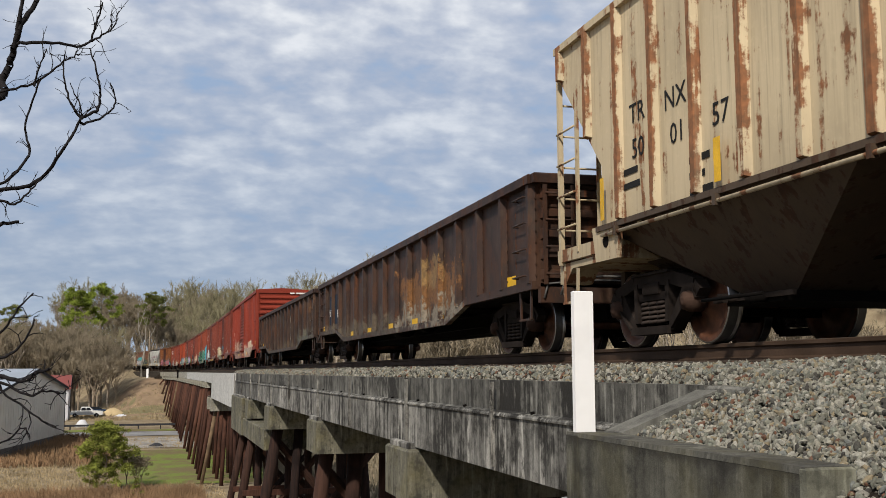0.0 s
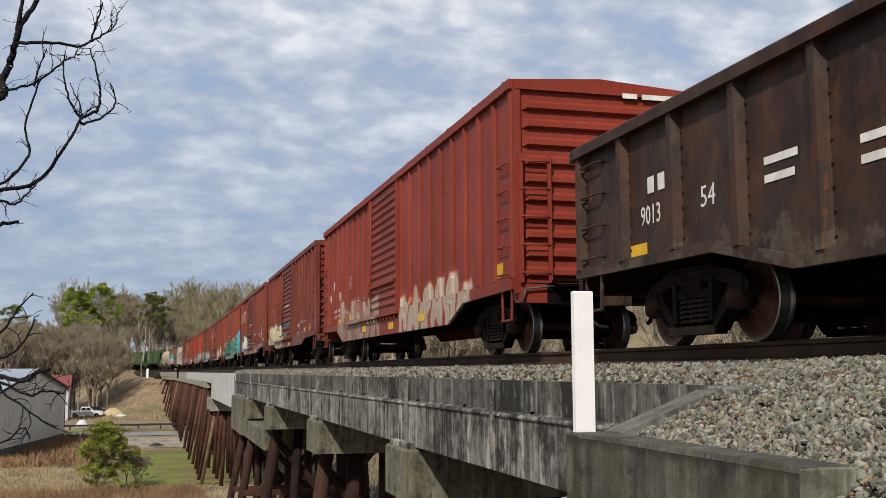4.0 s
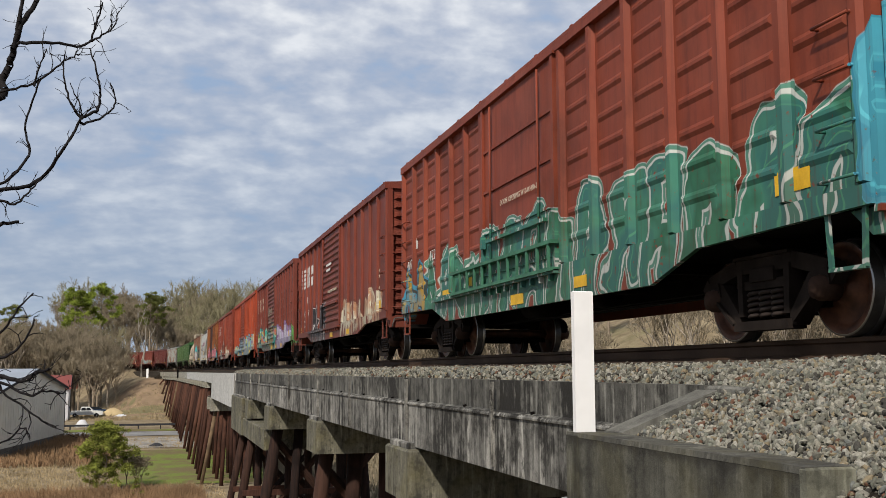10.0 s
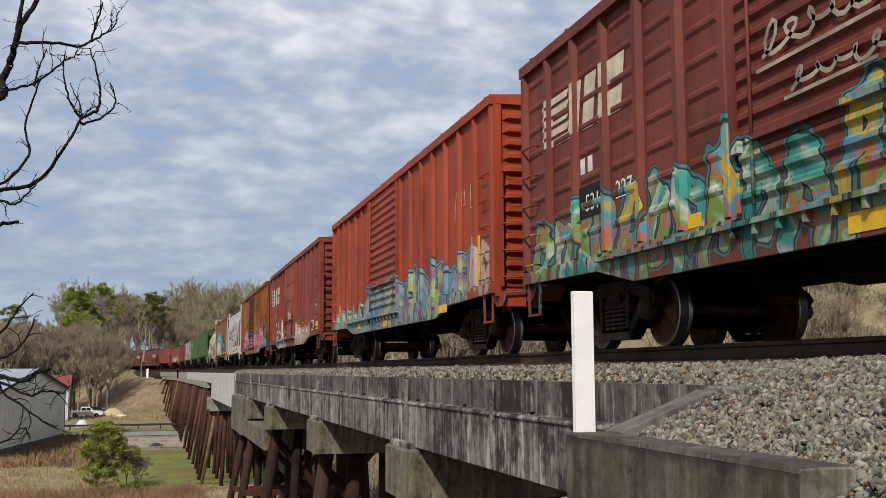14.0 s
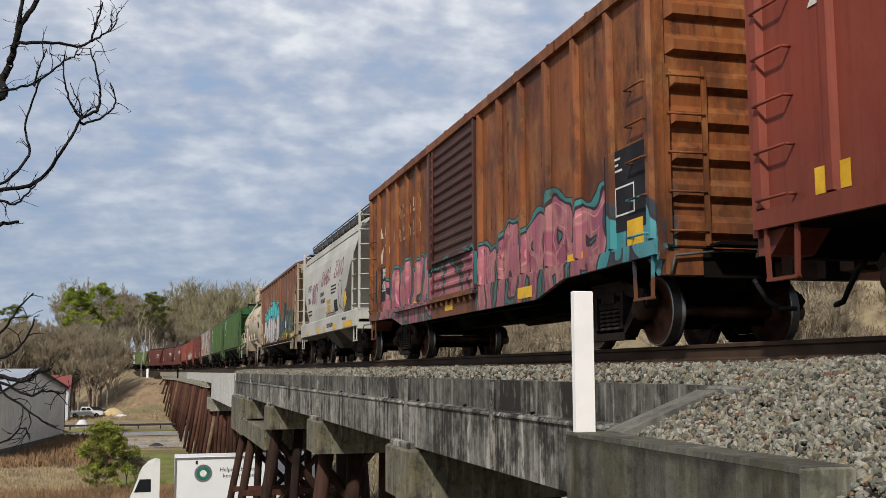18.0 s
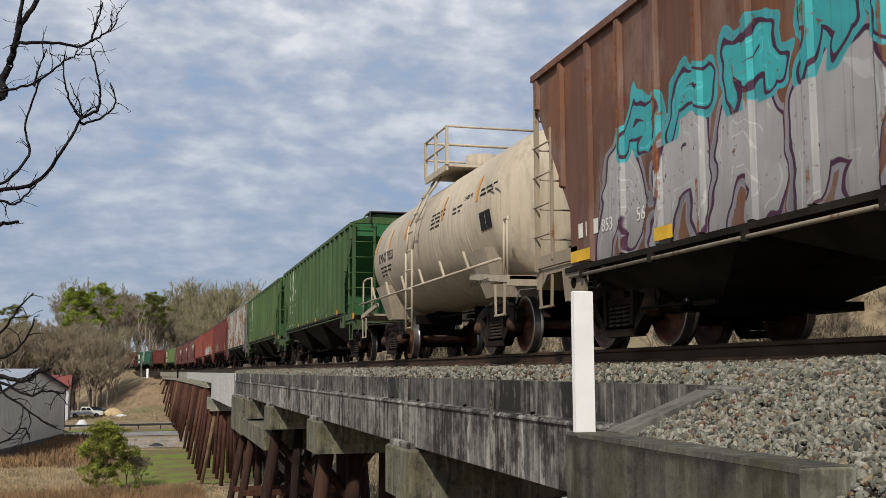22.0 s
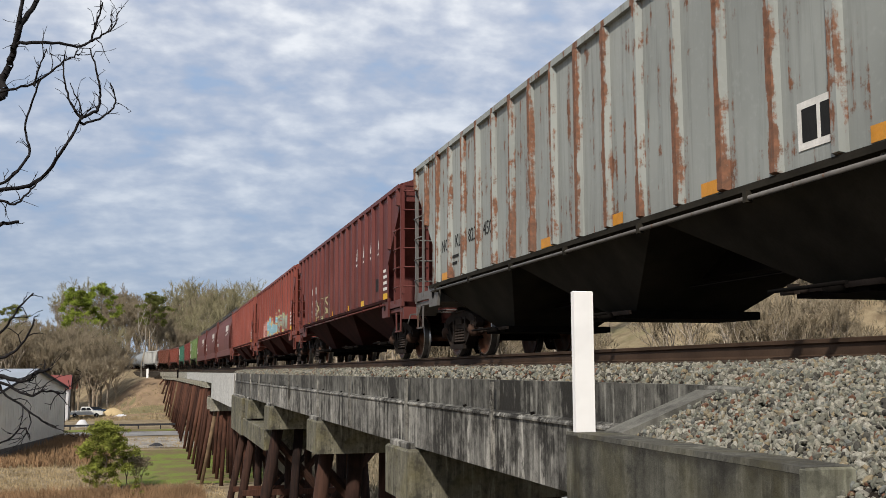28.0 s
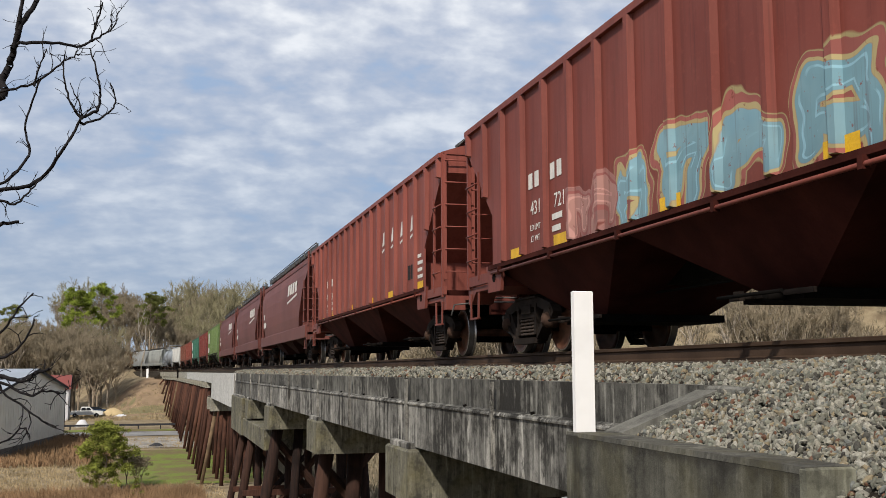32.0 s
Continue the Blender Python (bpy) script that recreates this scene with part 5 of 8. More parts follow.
trestle = empty("railway_trestle", pose(0, 60, 0), "long concrete-deck railway trestle on timber pile bents", "bridge")
trestle.matrix_basis = pose(0, 0, 0)
BENTS_NEAR = [18.0, 28.5, 40.6, 50.0]
spans = [7.6] + BENTS_NEAR + [60.4]
x0 = WALL
for a, b in zip(spans, spans[1:]):
    for s in (-1, 1):
        prof = [(s * 2.30, -0.80), (s * 2.30, -1.55), (s * 2.05, -1.55), (s * 2.05, -0.80)]
        part("girder", ribbon(Mesh(), prof, a + 0.02, b - 0.02, 2), CONCRETE, trestle, "stained grey concrete girder")
        prof = [(s * 2.24, -0.40), (s * 2.24, -0.78), (s * 2.30, -0.80), (s * 2.02, -0.80), (s * 2.02, -0.40)]
        n = 3
        for i in range(n):
            p, q = a + (b - a) * i / n, a + (b - a) * (i + 1) / n
            part("parapet", ribbon(Mesh(), prof, p + 0.012, q - 0.012, 1), CONCRETE_DARK, trestle)
    part("deck_slab", ribbon(Mesh(), [(-2.05, -0.95), (2.05, -0.95), (2.05, -0.75), (-2.05, -0.75)], a + 0.02, b - 0.02, 2), CONCRETE_DARK, trestle)
    for k in (0.52, 0.985):
        s = a + (b - a) * k
        p = on_track(s, -2.33, 0)
        part("joint_cover", Mesh().box(p.x - 0.02, p.x + 0.03, s - 0.09, s - 0.03, -1.50, -0.42), CONCRETE, trestle)
    # bead and small drain pegs along the joint between parapet and girder
    part("ledge", ribbon(Mesh(), [(-2.325, -0.85), (-2.325, -0.83), (-2.29, -0.80), (-2.29, -0.86)], a + 0.02, b - 0.02, 2), CONCRETE, trestle)
    for k in range(4):
        s = a + 1.2 + k * (b - a - 2) / 3
        part("drain_peg", Mesh().rod((-2.22, s, -0.77), (-2.28, s, -0.78), 0.025), UNDER, trestle)
# deeper pale span, then the long run of short spans
part("girder", ribbon(Mesh(), [(-2.34, -0.40), (-2.34, -2.38), (-2.0, -2.38), (-2.0, -0.40)], 60.45, 85.0, 5), CONCRETE_PALE, trestle, "pale newer concrete girder")
part("girder", ribbon(Mesh(), [(2.34, -0.40), (2.34, -2.38), (2.0, -2.38), (2.0, -0.40)], 60.45, 85.0, 5), CONCRETE_PALE, trestle)
FAR = [85.3 + 4.4 * i for i in range(29)]
for a, b in zip(FAR[::2], FAR[2::2]):
    for s in (-1, 1):
        part("girder", ribbon(Mesh(), [(s * 2.30, -0.40), (s * 2.30, -1.20), (s * 2.0, -1.20), (s * 2.0, -0.40)], a + 0.02, b - 0.02, 3), CONCRETE_PALE if a < 130 else CONCRETE_FAR, trestle)
part("deck_slab", ribbon(Mesh(), [(-2.02, -0.95), (2.02, -0.95), (2.02, -0.75), (-2.02, -0.75)], 60.4, END, 30), CONCRETE, trestle)
p = on_track(165.0, -2.42)
part("joint_post", Mesh().box(p.x - 0.1, p.x + 0.15, p.y - 0.25, p.y + 0.25, -1.3, 0.0), UNDER, trestle, "dark steel joint post")

random.seed(11)


def bent(s, cap_h, cap_w, cap_z, piles, batter, rad, cap_mat, reach=2.45):
    """Piles, cap and cross braces, square to the track."""
    x, y, a = track(s)
    b = empty("pile_bent", pose(x, y, 0, 0, 0, a), "dark creosoted timber pile bent under a concrete cap", "trestle bent", "bents of the trestle")
    part("cap", Mesh().slab(-reach, reach, -cap_w / 2, cap_w / 2, cap_z - cap_h, cap_z, 0.04), cap_mat, b, "weathered concrete cap")
    if cap_h > 0.6:
        part("bearing_block", Mesh().slab(-reach + 0.05, -reach + 0.5, -cap_w * 0.42, cap_w * 0.42, cap_z + 0.002, cap_z + 0.10), CONCRETE, b)
    feet = []
    for i in range(piles):
        t = -1 + 2 * i / (piles - 1)
        xt, xb = t * (reach - 0.45), t * (reach - 0.45) * (1 + batter * abs(t)) + random.uniform(-0.2, 0.2)
        zb = ground_z(x + xb, y) - 0.5
        yb = random.uniform(-0.25, 0.25)
        r = rad * random.uniform(0.9, 1.1)
        m = Mesh().rod((xt, random.uniform(-0.08, 0.08), cap_z - cap_h + 0.05), (xb, yb, zb), r, 10, r * 0.85)
        part("timber_column", m, PILE_PALE if random.random() < 0.06 else PILE if s > 60 else PILE_SHADED, b)
        feet.append((xt, xb, zb))
    z0, z1 = cap_z - cap_h - 0.4, max(feet[0][2], feet[-1][2]) + 1.0
    if z0 - z1 > 2.2 and s < 84:
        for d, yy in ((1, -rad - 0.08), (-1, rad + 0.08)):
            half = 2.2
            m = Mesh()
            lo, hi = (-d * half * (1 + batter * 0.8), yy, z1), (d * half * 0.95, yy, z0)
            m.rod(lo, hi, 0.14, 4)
            part("brace", m, PILE_SHADED, b)
        part("girt", Mesh().box(-half - 0.4, half + 0.4, -rad - 0.2, -rad - 0.05, (z0 + z1) / 2 - 0.13, (z0 + z1) / 2 + 0.13), PILE, b)
    return b


for s in BENTS_NEAR:
    bent(s, 0.86, 1.75, -1.59, 6, 0.55, 0.20, CONCRETE_CAP, 2.46)
bent(56.2, 1.80, 7.4, -1.60, 6, 0.5, 0.21, CONCRETE_CAP, 2.5)
part("tie_beam", Mesh().slab(-2.45, 2.45, 41.6, 52.4, -3.35, -2.55, 0.04), CONCRETE_CAP, trestle, "low concrete tie beam")
for s in FAR:
    bent(s, 0.5 if s > 90 else 1.0, 0.7 if s > 90 else 1.2, -1.22 if s > 90 else -2.4, 6, 0.60, 0.17, CONCRETE_FAR, 2.4)

# abutment and wing walls
abut = empty("abutment", pose(0, 0, 0), "stained grey concrete abutment with a low wing wall", "abutment")
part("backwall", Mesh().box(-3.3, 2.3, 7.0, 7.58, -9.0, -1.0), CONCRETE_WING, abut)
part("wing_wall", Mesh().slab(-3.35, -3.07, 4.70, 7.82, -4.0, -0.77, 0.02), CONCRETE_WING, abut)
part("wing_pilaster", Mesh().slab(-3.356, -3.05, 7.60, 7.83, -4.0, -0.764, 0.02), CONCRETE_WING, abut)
part("coping", Mesh().hull([(-3.352, 4.66, -0.80), (-3.05, 4.66, -0.80), (-3.05, 7.84, -0.79), (-3.352, 7.84, -0.79)], [(-3.345, 4.66, -0.762), (-3.06, 4.66, -0.762), (-3.06, 7.84, -0.757), (-3.345, 7.84, -0.757)]), concrete("grey_coping", (0.095, 0.092, 0.078), 0.5, 7.0, 0.3), abut)
part("wing_end", Mesh().slab(-3.352, -3.062, 4.64, 4.698, -4.0, -0.766, 0.012), concrete("pale_end_block", (0.17, 0.168, 0.13), 0.35, 8.0, 0.4), abut, "mossy pale concrete end block")
part("sloping_wall", Mesh().hull([(-3.06, 7.42, -2.0), (-2.20, 7.42, -2.0), (-2.20, 7.74, -2.0), (-3.06, 7.74, -2.0)], [(-3.06, 7.42, -0.75), (-2.20, 7.42, -0.42), (-2.20, 7.74, -0.42), (-3.06, 7.74, -0.75)]), concrete("pale_sloping_coping", (0.17, 0.165, 0.145), 0.35, 6.0), abut)
part("inner_parapet", Mesh().slab(-2.236, -2.02, 7.0, 8.2, -1.2, -0.405), CONCRETE_DARK, abut)

post = empty("marker_post", pose(-3.245, 7.72, -0.757), "plain white painted square marker post", "post")
part("post_shaft", Mesh().slab(-0.082, 0.082, -0.03, 0.03, 0.0, 1.11, 0.006), WHITE_POST, post)
p = on_track(203.0, -5.2)
post = empty("marker_post", pose(p.x, p.y, -1.5), "white painted marker post at the far abutment", "post")
part("post_shaft", Mesh().slab(-0.2, 0.2, -0.05, 0.05, 0.0, 1.75, 0.02), WHITE_POST, post)

# ---- track ----
line = empty("railway_track", pose(0, 0, 0), "single railway track on timber ties and ballast", "track", kind="structure")
RAILP = [(-0.075, -0.18), (0.075, -0.18), (0.075, -0.165), (0.012, -0.145), (0.010, -0.055), (0.036, -0.040), (0.037, -0.008), (0.025, -0.002), (-0.025, -0.002), (-0.037, -0.008), (-0.036, -0.040), (-0.010, -0.055), (-0.012, -0.145), (-0.075, -0.165)]
for o in (-0.755, 0.755):
    part("rail", ribbon(Mesh(), [(o + x, z) for x, z in RAILP], -60, 330, 110), RAIL, line, "rust-brown steel rail")
    part("rail_head", ribbon(Mesh(), [(o - 0.026, -0.003), (o + 0.026, -0.003), (o + 0.022, 0.0), (o - 0.022, 0.0)], -60, 330, 110), RAIL_TOP, line, "bright worn rail head")
TIE_MESH = Mesh().slab(-1.3, 1.3, -0.115, 0.115, -0.36, -0.185, 0.015).data("tie")
for i in range(260):
    s = -14 + i * 0.52
    x, y, a = track(s)
    part("tie", TIE_MESH, TIE, line, "", pose(x, y, 0, 0, 0, a + random.uniform(-0.7, 0.7)))
part("ballast_bed", ribbon(Mesh(), [(-2.05, -0.50), (-1.75, -0.30), (-1.35, -0.24), (1.35, -0.24), (1.75, -0.30), (2.05, -0.50), (2.05, -0.9), (-2.05, -0.9)], 7.6, 330, 90), BALLAST_BED, line)
E_PROF = [(-3.9, -1.35), (-2.95, -0.80), (-2.2, -0.48), (-1.5, -0.26), (-1.2, -0.235), (1.3, -0.24), (2.0, -0.45), (4.5, -1.9), (4.5, -3), (-3.9, -3)]
part("ballast_shoulder", ribbon(Mesh(), E_PROF, -60, 4.62, 20), BALLAST_BED, line)
part("ballast_shoulder", ribbon(Mesh(), [(-3.06, -0.85)] + E_PROF[2:8] + [(4.5, -3), (-3.06, -3)], 4.62, 7.6, 2), BALLAST_BED, line)
part("far_bank_ballast", ribbon(Mesh(), [(-3.4, -1.5), (-2.0, -0.45), (-1.35, -0.24), (1.35, -0.24), (2.0, -0.45), (3.4, -1.5)], END, 330, 40), BALLAST_BED, line)

# loose ballast stones
random.seed(5)


def shoulder_z(x, y):
    pts = [(-3.9, -1.35), (-2.95, -0.80), (-2.2, -0.48), (-1.5, -0.26), (-1.2, -0.235), (1.3, -0.24)]
    if y > 7.4:
        pts = [(-2.05, -0.50), (-1.75, -0.30), (-1.35, -0.24), (1.35, -0.24)]
    for (a, p), (b, q) in zip(pts, pts[1:]):
        if a <= x <= b:
            return p + (q - p) * (x - a) / (b - a)
    return pts[0][1] if x < pts[0][0] else pts[-1][1]


ICO = [Vector(v).normalized() for v in ((0, 0, 1), (0.9, 0, 0.4), (0.28, 0.85, 0.4), (-0.72, 0.53, 0.4), (-0.72, -0.53, 0.4), (0.28, -0.85, 0.4), (0.72, 0.53, -0.4), (-0.28, 0.85, -0.4), (-0.9, 0, -0.4), (-0.28, -0.85, -0.4), (0.72, -0.53, -0.4), (0, 0, -1))]
ICO_F = [(0, 1, 2), (0, 2, 3), (0, 3, 4), (0, 4, 5), (0, 5, 1), (1, 6, 2), (2, 6, 7), (2, 7, 3), (3, 7, 8), (3, 8, 4), (4, 8, 9), (4, 9, 5), (5, 9, 10), (5, 10, 1), (1, 10, 6), (11, 7, 6), (11, 8, 7), (11, 9, 8), (11, 10, 9), (11, 6, 10)]


def pebbles(name, count, area, size, label):
    m = Mesh()
    for _ in range(count):
        x, y, z, big = area()
        r = size * random.uniform(0.55, 1.25) * big
        rot = Euler((random.uniform(0, 6), random.uniform(0, 6), random.uniform(0, 6))).to_matrix()
        sx, sy, sz = random.uniform(0.75, 1.4), random.uniform(0.6, 1.0), random.uniform(0.38, 0.75)
        k = len(m.v)
        for v in ICO:
            q = rot @ Vector((v.x * sx, v.y * sy, v.z * sz)) * r * random.uniform(0.82, 1.12)
            m.v.append((x + q.x, y + q.y, z + q.z))
        m.f += [(a + k, b + k, c + k) for a, b, c in ICO_F]
    m.smooth = [False] * len(m.f)
    me = bpy.data.meshes.new(name)
    me.from_pydata(m.v, [], m.f)
    return tagged(part(name, me, STONES), label, "ballast", kind="stuff")


def near_shoulder():
    y = random.uniform(1.2, 7.38)
    x = random.uniform(-3.85 if y < 4.60 else -3.03, -0.9)
    return x, y, shoulder_z(x, y) + random.uniform(-0.015, 0.05) - 0.1 * max(0, (y - 7.0)) * 0, 1.0


def bridge_edge():
    y = 7.4 + 60 * random.random() ** 1.8
    x = random.uniform(-2.02, -0.85)
    return x, y, shoulder_z(x, y) + random.uniform(-0.01, 0.02), 1.0 + y * 0.012


pebbles("ballast_stones", 30000, near_shoulder, 0.028, "grey and brown crushed stone ballast")
pebbles("ballast_stones", 16000, bridge_edge, 0.032, "grey crushed stone ballast along the deck")
# ---- trees ----
BARK_GREY = plain("grey_bark", (0.40, 0.34, 0.27), 0.9, 0, 0.4, 1.5, 15)
BARK_BROWN = plain("brown_bark", (0.30, 0.24, 0.175), 0.9, 0, 0.4, 1.5, 15)
BARK_PALE = plain("pale_dead_wood", (0.42, 0.38, 0.32), 0.9, 0, 0.25, 1.5, 15)
BARK_BLACK = plain("dark_wet_bark", (0.022, 0.020, 0.021), 0.85, 0, 0.4, 9, 60)
TWIG = plain("winter_twigs", (0.31, 0.255, 0.175), 0.95, 0, 0.5, 0.5, 6)
TWIG_OLIVE = plain("budding_twigs", (0.30, 0.27, 0.16), 0.95, 0, 0.5, 0.5, 6)
NEEDLES = leafy("pine_needles", (0.24, 0.29, 0.055), 0.75, 0.6, through=0.2)
NEEDLES_DARK = leafy("cedar_needles", (0.20, 0.215, 0.07))
NEEDLES_YOUNG = leafy("young_pine_needles", (0.24, 0.26, 0.06), 0.75, 1.0, 0.25)
WEEDS = plain("brown_weeds", (0.30, 0.185, 0.10), 0.95, 0, 0.5, 0.4, 8)
FIELD_STRAW = plain("weathered_straw", (0.215, 0.18, 0.12), 0.95, 0, 0.4, 0.4, 8)
STRAW = plain("straw_grass", (0.40, 0.31, 0.18), 0.95, 0, 0.4, 0.4, 8)


def stick(m, a, b, r, r2, n=3):
    """A light open rod."""
    d = (b - a).normalized()
    s = d.cross(Vector((0.3, 0.2, 1)) if abs(d.z) < 0.9 else Vector((1, 0, 0))).normalized()
    t = d.cross(s)
    k = len(m.v)
    for p, q in ((a, r), (b, r2)):
        for i in range(n):
            c, e = math.cos(6.2832 * i / n), math.sin(6.2832 * i / n)
            m.v.append(tuple(p + (s * c + t * e) * q))
    for i in range(n):
        j = (i + 1) % n
        m.f.append((k + i, k + j, k + n + j, k + n + i))
        m.smooth.append(True)


def fork(m, fine, p, d, length, r, level, spread=0.55, lift=0.18, kids=3):
    """Grows a limb that bends and divides; the last levels go into the mesh of twigs."""
    a = p
    steps = 2
    for i in range(steps):
        d = (d + Vector((random.gauss(0, 0.13), random.gauss(0, 0.13), random.gauss(0, 0.08) + lift * 0.4))).normalized()
        b = a + d * (length / steps)
        stick(m if level > 2 else fine, a, b, r * (1 - 0.25 * i), r * (0.75 - 0.25 * i), 5 if level > 3 else 3)
        a = b
    if level == 0:
        return
    for i in range(kids + (level == 1)):
        e = (d + Vector((random.gauss(0, spread), random.gauss(0, spread), random.gauss(0, spread * 0.7) + lift))).normalized()
        start = p.lerp(a, random.uniform(0.55, 1.0)) if i else a
        fork(m, fine, start, e, length * random.uniform(0.55, 0.8), max(r * 0.56, 0.030), level - 1, spread, lift, kids)


def raw(m, name, material):
    me = bpy.data.meshes.new(name)
    me.from_pydata(m.v, [], m.f)
    me.polygons.foreach_set("use_smooth", m.smooth if len(m.smooth) == len(m.f) else [False] * len(m.f))
    me.materials.append(material)
    return me


def bare_tree(seed, height, bark, twigs, label, spread=0.5, trunk=0.22, levels=6, kids=3):
    random.seed(seed)
    m, f = Mesh(), Mesh()
    first = height * 0.30
    stick(m, Vector((0, 0, -0.6)), Vector((0, 0, first)), height * 0.017, height * 0.012, 7)
    p = Vector((0, 0, first))
    for i in range(5):
        d = Vector((math.cos(i * 1.7) * 0.45, math.sin(i * 1.7) * 0.45, 1)).normalized()
        fork(m, f, p - Vector((0, 0, random.uniform(0, first * 0.4))), d, height * 0.26, height * 0.0085, levels - 1, spread, 0.24, kids)
    t = empty("bare_tree", pose(0, 0, 0), label, "tree", "leafless trees of the valley")
    part("trunk", raw(m, "trunk", bark), bark, t)
    part("crown", raw(f, "crown", twigs), twigs, t, "fine leafless twigs")
    return t


def tuft(m, c, size, count, flat=0.7):
    """A clump of needles: thin blades that point outwards."""
    for _ in range(count):
        d = Vector((random.gauss(0, 1), random.gauss(0, 1), random.gauss(0.15, 0.8) * flat)).normalized()
        a = c + d * size * random.uniform(0.05, 0.55)
        b = c + d * size * random.uniform(0.75, 1.1)
        w = d.cross(Vector((random.gauss(0, 1), random.gauss(0, 1), random.gauss(0, 1)))).normalized() * size * 0.085
        k = len(m.v)
        m.v += [tuple(a - w), tuple(a + w), tuple(b)]
        m.f.append((k, k + 1, k + 2))


def pine_tree(seed, height, bare, width, needles, clumps, label, name="pine_tree", bushy=False):
    random.seed(seed)
    m, f = Mesh(), Mesh()
    stick(m, Vector((0, 0, -0.6)), Vector((0.1, 0, height * 0.94)), height * 0.014, height * 0.004, 8)
    for i in range(clumps):
        h = bare + (1 - bare) * random.random() ** 0.8
        reach = width * (1 - ((h - bare) / (1 - bare) - 0.35) ** 2 * 1.6) * random.uniform(0.35, 1.0) if bare > 0.3 else width * (1.02 - h) * random.uniform(0.5, 1.0)
        if bushy:
            reach = width * math.sqrt(max(0.02, 1 - ((h - 0.42) / 0.62) ** 2)) * random.uniform(0.3, 1.0)
        a = random.uniform(0, 6.2832)
        c = Vector((math.cos(a) * reach, math.sin(a) * reach, height * h + reach * 0.15))
        stick(m, Vector((0.05, 0, height * h - reach * 0.25)), c, height * 0.004, height * 0.0012, 3)
        for k in range(7):
            o = Vector((random.gauss(0, 0.4), random.gauss(0, 0.4), random.gauss(0, 0.22))) * width * (0.20 if bare > 0.3 else 0.28)
            tuft(f, c + o, width * (0.17 if bare > 0.3 else 0.13), 42)
    t = empty(name, pose(0, 0, 0), label, "tree", "evergreens of the valley")
    part("trunk", raw(m, "trunk", BARK_BROWN), BARK_BROWN, t)
    part("crown", raw(f, "crown", needles), needles, t, "open crown of green needle clumps")
    return t


def stand(x, y, turn=0.0, sink=0.0):
    return pose(x, y, ground_z(x, y) - sink, 0, 0, turn)


BARE = [bare_tree(21, 15.0, BARK_GREY, TWIG, "tall leafless grey hardwood on the wooded bank", 0.40), bare_tree(22, 12.5, BARK_BROWN, TWIG, "spreading leafless brown hardwood", 0.46),
        bare_tree(23, 16.5, BARK_GREY, TWIG_OLIVE, "tall leafless tree with olive budding twigs", 0.38), bare_tree(24, 9.0, BARK_BROWN, TWIG, "low leafless thicket tree", 0.5),
        bare_tree(25, 13.0, BARK_GREY, TWIG, "leafless grey hardwood with a wide crown", 0.48)]
PINES = [pine_tree(31, 19.0, 0.60, 3.9, NEEDLES, 34, "tall green pine with a bare trunk"), pine_tree(32, 17.0, 0.60, 3.2, NEEDLES_DARK, 34, "slender dark green pine with a long bare trunk")]
used = set()


def plant(kind, x, y, turn, size=1.0):
    m = stand(x, y, turn)
    if kind in used:
        t = copy_thing(kind, m)
    else:
        used.add(kind)
        kind.matrix_basis = m
        t = kind
    t.scale = (size, size, size)
    return t


random.seed(77)
# the two pines behind the sheds, and the slender ones on the far bank
plant(PINES[0], -24.2, 236, 20, 1.28)
plant(PINES[0], -19.0, 243, 130, 1.15)
plant(PINES[1], -31.0, 250, 210, 0.85)
for i in range(20):
    plant(BARE[(3, 1, 3, 4)[i % 4]], -26 + i * 2.1 + random.uniform(-1, 1), 247 + random.uniform(-3, 8), random.uniform(0, 360), random.uniform(1.0, 1.35))
plant(PINES[1], -8.6, 240, 10, 1.04)
plant(PINES[1], -6.9, 243, 150, 1.0)
plant(PINES[1], -40.0, 262, 100, 1.1)
plant(PINES[1], 21.0, 262, 250, 1.15)
# trees on the slope in front of the line, left of the far abutment
for x, y, k, s in ((-19.5, 214, 1, 1.05), (-23, 218, 4, 1.0), (-15.5, 212, 3, 1.2), (-27, 222, 1, 0.95), (-20, 224, 0, 0.95), (-13.0, 209, 4, 0.85), (-16.5, 221, 2, 0.8), (-25, 211, 3, 1.1), (-31, 216, 4, 0.95), (-11.5, 206, 3, 0.85), (-36, 226, 2, 0.8), (-42, 218, 1, 0.9), (-18, 207, 3, 1.0), (-22, 209, 3, 1.2)):
    plant(BARE[k], x - 2.5, y - 4, random.uniform(0, 360), s * 1.32)
for i in range(26):
    x = -17.0 - 22 * random.random() ** 1.3
    y = 200 + random.uniform(-4, 20) + (-12 - x) * 0.35
    plant(BARE[random.choice((1, 3, 3, 4, 0))], x, y, random.uniform(0, 360), random.uniform(0.95, 1.3))
# wood behind the line
for i in range(160):
    x = -75 + i * 1.5 + random.uniform(-2.5, 2.5) if i < 120 else random.uniform(-16, 38)
    y = 252 + random.uniform(0, 60) + max(0, -x) * 0.1 + max(0, x - 20) * -0.15
    gap, s = track_gap(x, y)
    if gap < 9:
        y += 14
    plant(BARE[random.choice((0, 0, 2, 2, 4, 1))], x, y, random.uniform(0, 360), random.uniform(1.05, 1.45) * (0.60 if x < -28 else 0.80 if x < -5 else 1.04))
for i in range(16):
    x = 8 + i * 3.1 + random.uniform(-1, 1)
    plant(BARE[random.choice((0, 2, 4))], x, 224 - i * 2.0 + random.uniform(-6, 6), random.uniform(0, 360), random.uniform(1.15, 1.45) - 0.02 * i)
